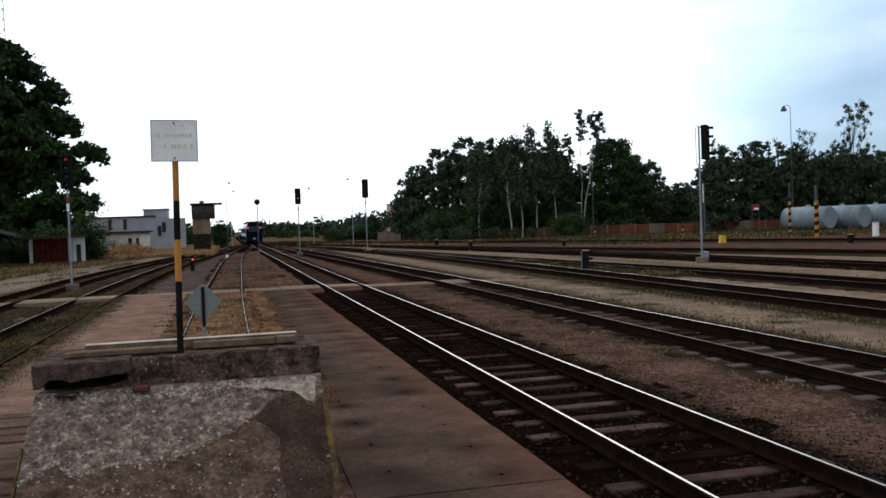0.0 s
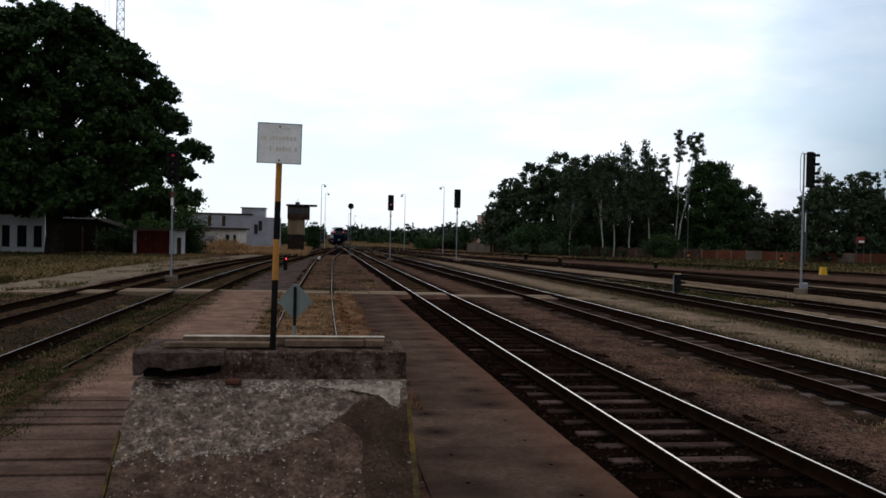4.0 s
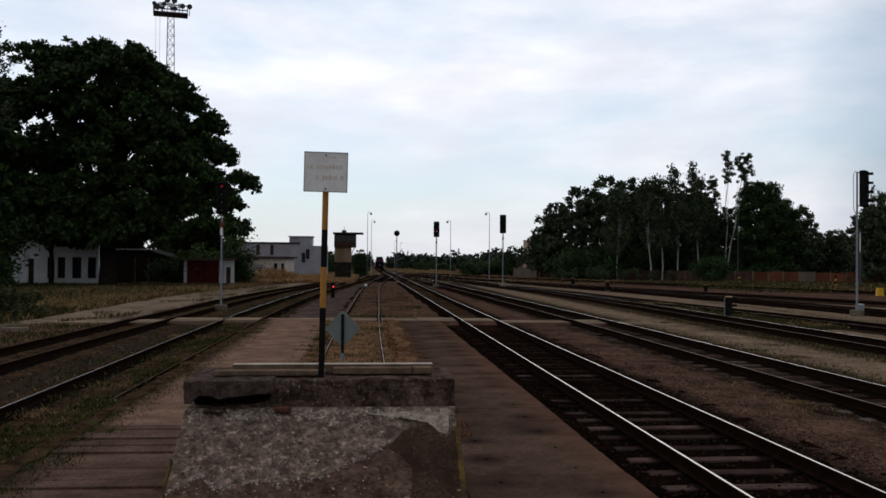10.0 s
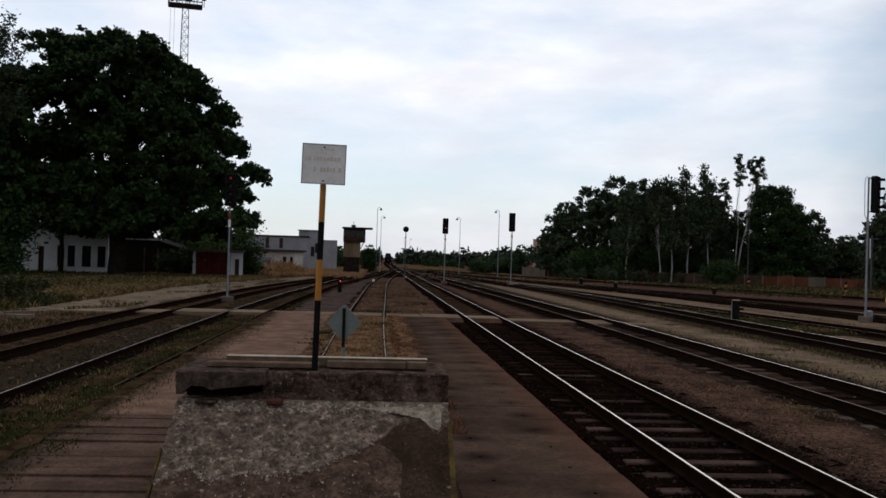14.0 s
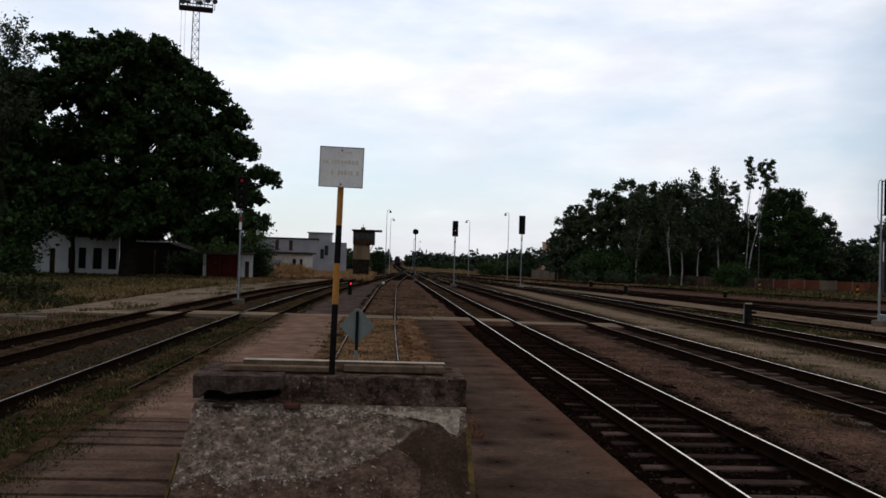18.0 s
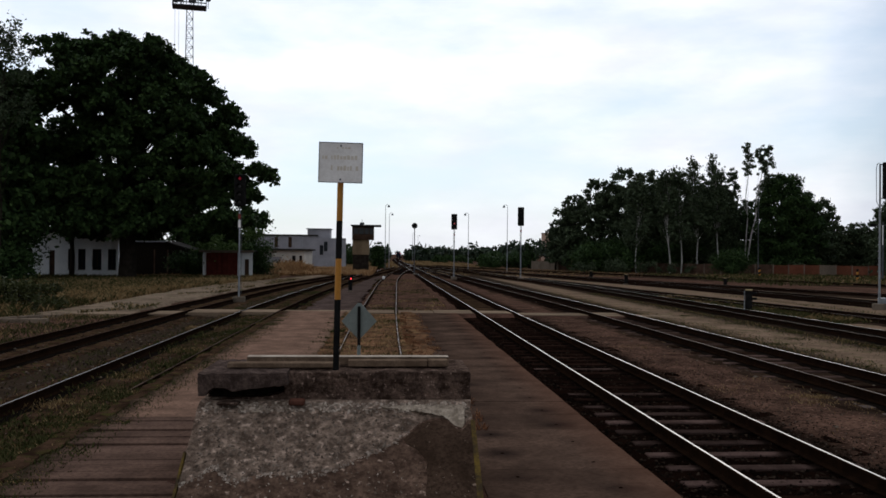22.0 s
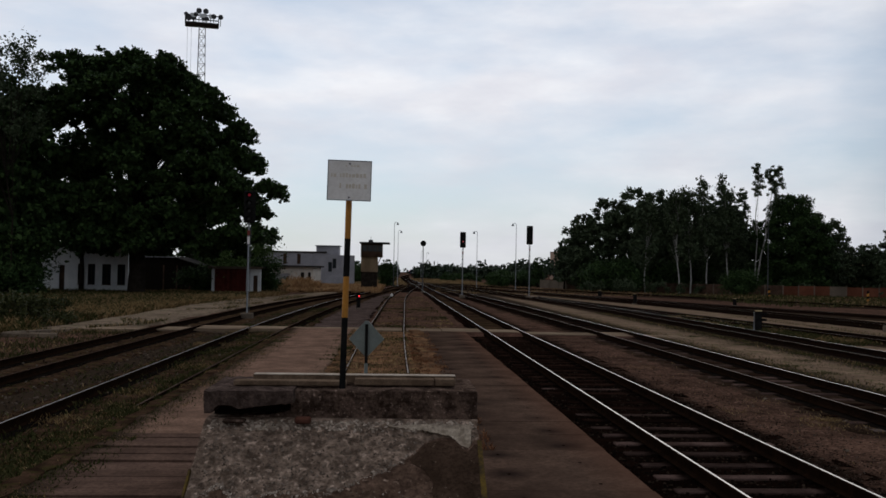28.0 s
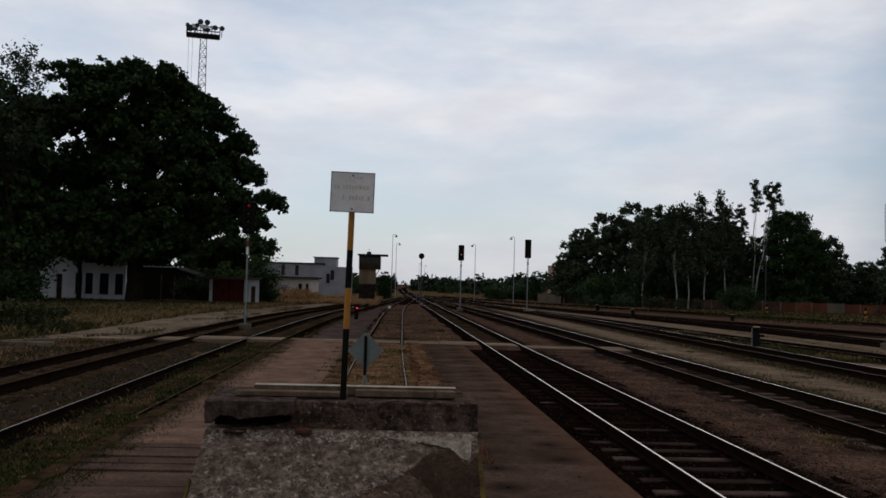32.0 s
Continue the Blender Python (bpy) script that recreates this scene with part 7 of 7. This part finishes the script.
# ---------------------------------------------------------------- train and birds
def railcar(name, label, tail):
    """A two-axle-bogie railcar, its rear towards -y, rail height at z 0."""
    top = thing(name, label, "train")
    long = 24.0
    prof = [(-1.42, 0.55), (1.42, 0.55), (1.45, 2.2), (1.36, 3.15), (1.05, 3.75), (0.5, 4.0), (-0.5, 4.0), (-1.05, 3.75), (-1.36, 3.15), (-1.45, 2.2)]
    bm = B()
    plate(bm, prof, long, (0, 0.4, 0))
    part("body", bm, M_PALE, top, "pale blue-grey side panels")
    bm = B()
    plate(bm, [(x * 0.985, z) for x, z in prof], 0.42, (0, 0, 0))
    rear = part("rear_end", bm, M_BLUE, top, "dark blue rear end")
    bm = B()
    box(bm, -1.05, -0.03, 2.25, 1.05, 0.0, 3.25, 0.01)
    part("rear_window", bm, M_GLASS, rear)
    if tail:
        for x in (-1.05, 1.05):
            bm = B()
            tube(bm, (x, -0.10, 2.95), (x, -0.02, 2.95), 0.11, None, 16)
            part("tail_light", bm, G_TAIL, rear, "lit red tail light")
    bm = B()
    box(bm, -0.45, -0.05, 0.75, 0.45, 0.0, 1.35, 0.02)
    part("gangway_plate", bm, M_GLASS, rear, "dark lower panel")
    bm = B()
    tube(bm, (0, -0.12, 1.05), (0, -0.05, 1.05), 0.16, None, 18)
    part("round_lamp", bm, M_STEEL, rear, "white round lamp glass")
    for x in (-0.88, 0.88):
        bm = B()
        tube(bm, (x, -0.45, 1.05), (x, 0, 1.05), 0.09)
        tube(bm, (x, -0.50, 1.05), (x, -0.44, 1.05), 0.22, None, 16)
        part("buffer", bm, M_BLACK, top)
    bm = B()
    box(bm, -1.2, 0.3, 4.0, 1.2, long, 4.12, 0.04)
    part("roof", bm, M_DARKST, top)
    for s in (-1, 1):
        for k in range(9):
            bm = B()
            x = s * 1.455
            box(bm, min(x, x + s * 0.02), 1.6 + 2.45 * k, 2.05, max(x, x + s * 0.02), 3.3 + 2.45 * k, 2.95)
            part("side_window", bm, M_GLASS, top)
        bm = B()
        box(bm, s * 1.44, 0.42, 0.6, s * 1.47, long + 0.3, 1.45)
        part("stripe", bm, M_BLUE, top, "dark blue lower stripe")
    bm = B()
    box(bm, -1.25, 4.5, 0.25, 1.25, long - 4.5, 0.6, 0.03)
    part("underframe", bm, M_BLACK, top)
    for y in (2.2, 4.4, long - 3.6, long - 1.4):
        for x in (-0.75, 0.75):
            bm = B()
            tube(bm, (x - 0.06, y, 0.44), (x + 0.06, y, 0.44), 0.44, None, 20)
            part("wheel", bm, M_BLACK, top)
    return top


TRAIN = [railcar("railcar", "departing dark blue railcar with two red tail lights", True),
         railcar("railcar_trailer", "second pale car coupled ahead of the railcar", False)]
RUN = [(0, 160), (3.5, 213), (6, 252), (9, 302), (13, 375), (19, 505), (24, 640), (28, 760), (32, 890)]


def bird(name, label):
    top = thing(name, label, "bird")
    bm = B()
    ring = [(-0.17, 0.004), (-0.15, 0.022), (-0.10, 0.034), (-0.02, 0.048), (0.06, 0.042), (0.11, 0.026), (0.145, 0.024), (0.17, 0.012), (0.20, 0.002)]
    for (x0, r0), (x1, r1) in zip(ring, ring[1:]):
        tube(bm, (x0, 0, 0.0), (x1, 0, 0.0), r0, r1, 10, False)
    part("body", bm, M_FEATHER, top, "", True)
    bm = B()
    for s in (-1, 1):
        v = [bm.verts.new(p) for p in ((-0.13, 0, 0.012), (-0.30, s * 0.07, 0.012), (-0.29, 0, 0.012))]
        bm.faces.new(v if s > 0 else v[::-1])
    bmesh.ops.solidify(bm, geom=bm.faces[:], thickness=0.006)
    part("tail", bm, M_FEATHER, top)
    wings = []
    for s in (-1, 1):
        bm = B()
        outline = [(0.09, 0), (0.12, 0.12), (0.10, 0.22), (0.00, 0.36), (-0.08, 0.42), (-0.10, 0.36), (-0.09, 0.24), (-0.10, 0.12), (-0.08, 0)]
        v = [bm.verts.new((x, s * y, 0.02 - 0.25 * y * y)) for x, y in outline]
        bm.faces.new(v if s > 0 else v[::-1])
        bmesh.ops.solidify(bm, geom=bm.faces[:], thickness=0.008)
        wings.append(part("wing", bm, M_FEATHER, top))
    return top, wings


BIRD, BIRD_WINGS = bird("bird", "dark pigeon-like bird crossing close by in flight")
FAR_BIRD, FAR_WINGS = bird("bird", "dark bird flying past farther off")


def flight(ob, wings, rows, beat, seen):
    """rows: seconds and place; the bird faces along its way and beats its wings while it passes."""
    out = []
    for k, (t, p) in enumerate(rows):
        a, b = Vector(rows[max(0, k - 1)][1]), Vector(rows[min(len(rows) - 1, k + 1)][1])
        d = b - a
        out.append((t, pose(*p, 0, 0, math.degrees(math.atan2(d.y, d.x)))))
    walk(ob, out)
    for s, w in zip((-1, 1), wings):
        keys, t, k = [(0, pose(0, 0, 0))], seen[0], 0
        while t <= seen[1]:
            keys.append((t, pose(0, 0, 0, s * beat[k % len(beat)])))
            t, k = round(t + 0.1, 2), k + 1
        keys.append((32, pose(0, 0, 0)))
        walk(w, keys)


# ---------------------------------------------------------------- weeds and stones
def beyond(where):
    """Keeps the places on the verge, clear of the side platform."""
    def places(rng, n):
        p = where(rng, n)
        return p[[x < OUT_L(y) - 0.1 for x, y, z in p]]
    return places


def fading(x0, reach, y0, y1, z):
    """Stones that thin out away from the line x0."""
    def where(rng, n):
        y = y0 + (y1 - y0) * rng.uniform(0, 1, n) ** 1.8
        return np.stack([x0 + reach * rng.uniform(0, 1, n) ** 2.0, y, np.full(n, z) + rng.uniform(-0.01, 0.008, n)], 1)
    return where


grass("dry_grass", "dry yellow grass on the verge before the white house", M_DRY, 26000, beyond(patchy(-34, -12.0, 44, 96, GROUND, 1.6, 0.12)), 0.30, 1, 0.022)
grass("dry_grass", "bleached straw grass on the open part of the verge", M_DRY, 16000, beyond(patchy(-24, -11.5, 50, 100, GROUND, 1.2, 0.15)), 0.32, 53, 0.024)
grass("weeds", "green weeds among the dry grass of the verge", M_GRASS, 34000, beyond(patchy(-36, -13.5, 34, 92, GROUND, 1.8, 0.08)), 0.36, 2, 0.024)
grass("weeds", "low weeds growing between the platform track's rails", M_GRASS, 7000, patchy(-6.4, -3.5, 7, 40, -0.18, 0.26, 0.10), 0.08, 3, 0.008)
grass("dry_grass", "dry grass tufts along the platform track", M_DRY, 2600, patchy(-6.6, -3.6, 7, 40, -0.18, 0.3, 0.1), 0.08, 4, 0.007)
grass("weeds", "sparse weeds between the two left tracks", M_GRASS, 2400, patchy(-8.1, -6.3, 14, 60, GROUND, 0.4, 0.2), 0.09, 5, 0.010)
grass("weeds", "green weeds in the dead-end track", M_GRASS, 4600, patchy(-1.4, 0.9, 11, 36, -0.04, 0.3, 0.15), 0.065, 6, 0.008)
grass("dry_grass", "dry brown grass in the dead-end track", M_DRY, 3600, patchy(-1.4, 1.0, 11, 36, -0.04, 0.35, 0.2), 0.09, 7, 0.008)
grass("weeds", "weeds along the overgrown yard track", M_GRASS, 6500, patchy(17.3, 19.6, 34, 56, GROUND, 0.5, 0.10), 0.20, 8, 0.013)
grass("dry_grass", "dry stalks among the weeds of the overgrown yard track", M_DRY, 1500, patchy(17.3, 19.6, 34, 56, GROUND, 0.5, 0.12), 0.22, 54, 0.010)
grass("dry_grass", "dry grass at the edge of the second track", M_DRY, 900, patchy(7.4, 8.3, 9, 17, -0.21, 0.16, 0.15), 0.05, 9, 0.006)
grass("dry_grass", "yellow grass before the far fence", M_DRY, 14000, patchy(40, 95, 80, 126, GROUND, 2.4, 0.2), 0.20, 10, 0.028)
grass("weeds", "low green grass before the far fence", M_GRASS, 11000, patchy(36, 95, 80, 126, GROUND, 2.4, 0.3), 0.34, 31, 0.05)
grass("dry_grass", "dry grass strip along the pale path", M_DRY, 8000, beyond(patchy(-17.0, -11.0, 30, 100, GROUND, 0.5)), 0.35, 11, 0.014)
M_STRAW = leafy("bleached_straw", (0.24, 0.135, 0.065), (0.38, 0.225, 0.110), (0.50, 0.33, 0.18), 0.95)
grass("dry_grass", "withered brush heap before the workshop", M_STRAW, 14000, lambda r, n: np.stack([-11.7 + r.normal(0, 0.95, n), 113 + r.normal(0, 1.3, n), GROUND + np.abs(r.normal(0, 0.42, n))], 1), 0.6, 12, 0.03)
grass("dry_grass", "dry grass round the signal box", M_STRAW, 14000, patchy(-12, -1.5, 104, 150, GROUND, 1.2), 0.5, 13, 0.035)
grass("dry_grass", "pale dry grass between the far tracks of the throat", M_DRY, 7000, patchy(6, 40, 110, 200, GROUND, 1.5), 0.2, 14, 0.04)
grass("dry_grass", "bleached grass along the main track beyond the throat", M_DRY, 9000, patchy(6.6, 22, 190, 330, GROUND, 2.5), 0.3, 15, 0.07)
grass("dry_grass", "bleached grass beside the line past the signal box", M_DRY, 9000, patchy(-14, 2.6, 170, 330, GROUND, 2.5), 0.3, 16, 0.07)


grass("weeds", "low weeds on the walkway's outer edge", M_GRASS, 5200, patchy(-4.2, -3.5, 6, 34, 0.03, 0.16, 0.10), 0.045, 41, 0.008)
grass("dry_grass", "low dry grass on the walkway's outer edge", M_DRY, 2600, patchy(-4.2, -3.5, 6, 34, 0.03, 0.16, 0.15), 0.04, 42, 0.007)
grass("weeds", "patches of weeds between the far switch rails", M_GRASS, 2400, patchy(-0.9, 3.0, 39, 90, -0.17, 0.4, 0.2), 0.07, 43, 0.02)
grass("dry_grass", "dry grass between the far switch rails", M_DRY, 1800, patchy(-0.9, 3.0, 39, 90, -0.17, 0.4, 0.2), 0.06, 44, 0.02)
grass("weeds", "dark weeds in the bed of the platform track", M_GRASS, 10000, patchy(-6.7, -3.6, 8, 60, -0.18, 0.35, 0.06), 0.07, 45, 0.014)

grass("weeds", "green weed tufts hiding the inner rail of the platform track", M_GRASS, 5200, patchy(-4.75, -3.9, 9.4, 16.0, 0.0, 0.16, 0.10), 0.055, 48, 0.009)
grass("dry_grass", "withered stalks over the inner rail of the platform track", M_DRY, 1400, patchy(-4.75, -3.75, 9.4, 16.0, 0.0, 0.2, 0.2), 0.05, 49, 0.006)
grass("weeds", "weeds creeping onto the walkway from its outer edge", M_GRASS, 2600, fading(-3.85, 0.55, 7, 30, 0.045), 0.045, 50, 0.006)

grass("weeds", "low weeds on the bare earth before the side path", M_GRASS, 4500, patchy(-15.5, -10.4, 22, 37, GROUND, 0.7, 0.08), 0.14, 51, 0.012)
grass("dry_grass", "dry grass on the bare earth before the side path", M_DRY, 2200, patchy(-15.5, -10.4, 22, 38, GROUND, 0.7, 0.08), 0.13, 52, 0.010)


def on_path(rng, n):
    """Weeds along the side path, thickest at its edges."""
    y = 32.5 + 55 * rng.uniform(0, 1, n) ** 1.5
    side = rng.uniform(0, 1, n)
    f = np.where(side < 0.5, rng.uniform(0, 1, n) ** 2.5, 1 - rng.uniform(0, 1, n) ** 2.5)
    x = np.array([OUT_L(v) + (OUT_R(v) - OUT_L(v)) * g for v, g in zip(y, f)])
    keep = np.array([noise.noise((a * 0.5, b * 0.25, 4.0)) > 0.12 for a, b in zip(x, y)])
    return np.stack([x, y, np.full(n, -0.12)], 1)[keep]


grass("weeds", "weeds growing over the side path's edges", M_GRASS, 7000, on_path, 0.12, 46, 0.014)
grass("dry_grass", "dry grass growing over the side path's edges", M_DRY, 4000, on_path, 0.12, 47, 0.014)


def stones(name, label, material, count, where, size, seed):
    """Loose crushed stones: small uneven wedges."""
    rng = np.random.default_rng(seed)
    p = where(rng, count)
    base = np.array([(-1, -1, -0.6), (1, -0.8, -0.6), (0.8, 1, -0.6), (-0.9, 0.9, -0.6), (-0.4, -0.5, 0.7), (0.6, -0.3, 0.6), (0.3, 0.6, 0.7)])
    tri = np.array([(0, 1, 5), (0, 5, 4), (1, 2, 6), (1, 6, 5), (2, 3, 6), (3, 0, 4), (3, 4, 6), (4, 5, 6)])
    a = rng.uniform(0, 2 * np.pi, count)
    s = size * rng.uniform(0.5, 1.5, (count, 1, 3)) * [1, 1, 0.7]
    v = (base[None] + rng.normal(0, 0.22, (count, 7, 3))) * s
    c, sn = np.cos(a)[:, None], np.sin(a)[:, None]
    v = np.stack([v[..., 0] * c - v[..., 1] * sn, v[..., 0] * sn + v[..., 1] * c, v[..., 2]], -1) + p[:, None]
    f = (tri[None] + 7 * np.arange(count)[:, None, None]).reshape(-1, 3)
    me = bpy.data.meshes.new(name)
    me.from_pydata(v.reshape(-1, 3).tolist(), [], f.tolist())
    return tagged(hang(name, me, material), label, "gravel", kind="stuff")


M_STONE = leafy("crushed_stone", (0.004, 0.003, 0.0024), (0.012, 0.0082, 0.0060), (0.040, 0.0275, 0.0200), 0.95)

M_STONE2 = leafy("brown_grit", (0.020, 0.014, 0.010), (0.045, 0.032, 0.024), (0.11, 0.085, 0.066), 0.95)


def spread(x0, x1, y0, y1, z):
    def where(rng, n):
        y = y0 + (y1 - y0) * rng.uniform(0, 1, n) ** 1.8
        return np.stack([rng.uniform(x0, x1, n), y, np.full(n, z) + rng.uniform(-0.012, 0.012, n)], 1)
    return where


stones("loose_ballast", "loose dark crushed stone in the main track", M_STONE, 15000, spread(3.0, 6.25, 5, 45, -0.204), 0.022, 1)
stones("loose_ballast", "loose stones on the earth beside the tracks", M_STONE2, 3600, spread(6.2, 11.2, 6, 36, -0.205), 0.016, 2)
stones("loose_ballast", "dark stones strewn from the main track onto the earth", M_STONE, 5000, fading(5.85, 1.3, 5, 45, -0.194), 0.010, 4)
stones("loose_ballast", "brown grit strewn beside the main track", M_STONE2, 6000, fading(5.75, 2.0, 5, 40, -0.194), 0.010, 7)
stones("pale_stones", "few pale stones and litter scattered on the yard", M_FENCEG, 170, spread(-10.5, -2.5, 9, 45, -0.17), 0.03, 5)
stones("pale_stones", "few pale stones lying on the gravel path", M_FENCEG, 150, spread(6.8, 20.0, 9, 60, -0.19), 0.03, 6)
stones("loose_ballast", "loose stones along the left tracks", M_STONE2, 5500, spread(-10.4, -4.2, 9, 40, -0.185), 0.025, 3)
grass("weeds", "thin grass on the pale path between the tracks", M_GRASS, 4500, patchy(11.4, 14.1, 8, 40, -0.2, 0.22, 0.08), 0.05, 21, 0.006)
for edge, seed, reach in ((11.25, 61, 0.9), (14.35, 62, -0.9), (14.15, 63, 0.5), (22.6, 64, 1.2), (27.2, 65, -1.2)):
    grass("weeds", "green weeds along the edge of the gravel between tracks", M_GRASS, 3000, fading(edge, reach, 8, 60, -0.2), 0.07, seed, 0.009)
    grass("dry_grass", "dry grass along the edge of the gravel between tracks", M_DRY, 1800, fading(edge, reach, 8, 60, -0.2), 0.06, seed + 10, 0.008)
grass("dry_grass", "scattered dry stalks on the earth beside the main track", M_DRY, 900, patchy(6.5, 8.4, 7, 30, -0.2, 0.3, 0.2), 0.04, 22, 0.005)
grass("weeds", "weeds along the walkway's outer edge", M_GRASS, 4200, patchy(-4.6, -3.7, 6.5, 34, -0.06, 0.16, 0.12), 0.08, 23, 0.009)
grass("weeds", "weeds along the edge of the dead-end track", M_GRASS, 2600, patchy(-1.9, -1.2, 12, 36, 0.0, 0.12, 0.2), 0.08, 24, 0.007)
grass("dry_grass", "rusty dry weeds along the platform's inner edge", leafy("rusty_weeds", (0.11, 0.048, 0.026), (0.19, 0.085, 0.045), (0.27, 0.13, 0.065), 0.95), 3000, patchy(0.6, 1.4, 12, 36, 0.02, 0.16, 0.2), 0.07, 25, 0.006)


def motions():
    for k, car in enumerate(TRAIN):
        rows = []
        for t, d in RUN:
            y = d + 24.9 * k
            turn = math.degrees(math.atan2(along(MAIN, y) - along(MAIN, y + 24), 24))
            rows.append((t, pose(along(MAIN, y), y, 0.0, 0, 0, turn)))
        walk(car, rows)
    near = [(0, (330, -140, 22)), (20.2, (10.0, 7.4, 5.9)), (20.5, (4.9, 9.5, 5.07)), (20.6, (3.28, 10.2, 4.80)), (20.7, (1.9, 10.9, 4.67)), (20.8, (0.70, 11.6, 4.48)),
            (20.9, (-0.46, 12.3, 4.40)), (21.0, (-1.51, 13.0, 4.26)), (21.3, (-4.6, 15.2, 4.1)), (23, (-24, 32, 6)), (32, (-130, 110, 25))]
    flight(BIRD, BIRD_WINGS, near, (24, 8, -10, -12, -4, 3, -5, -3, 0, 4, -6), (20.2, 21.6))
    far = [(0, (620, 140, 34)), (22.6, (22.3, 30, 3.6)), (23.0, (15.7, 30, 4.01)), (23.15, (12.7, 30, 4.35)), (23.3, (9.7, 30, 4.56)), (23.4, (7.4, 30, 4.82)), (23.5, (5.14, 30, 4.93)), (23.6, (2.97, 30, 4.75)), (23.7, (1.13, 30, 4.77)), (23.8, (-0.70, 30, 4.70)), (23.9, (-2.36, 30, 4.66)),
           (24.3, (-8.8, 30.4, 4.4)), (26, (-36, 34, 7)), (32, (-140, 60, 25))]
    flight(FAR_BIRD, FAR_WINGS, far, (30, -20, 10, 26, -12, 4), (23.2, 24.4))


motions()
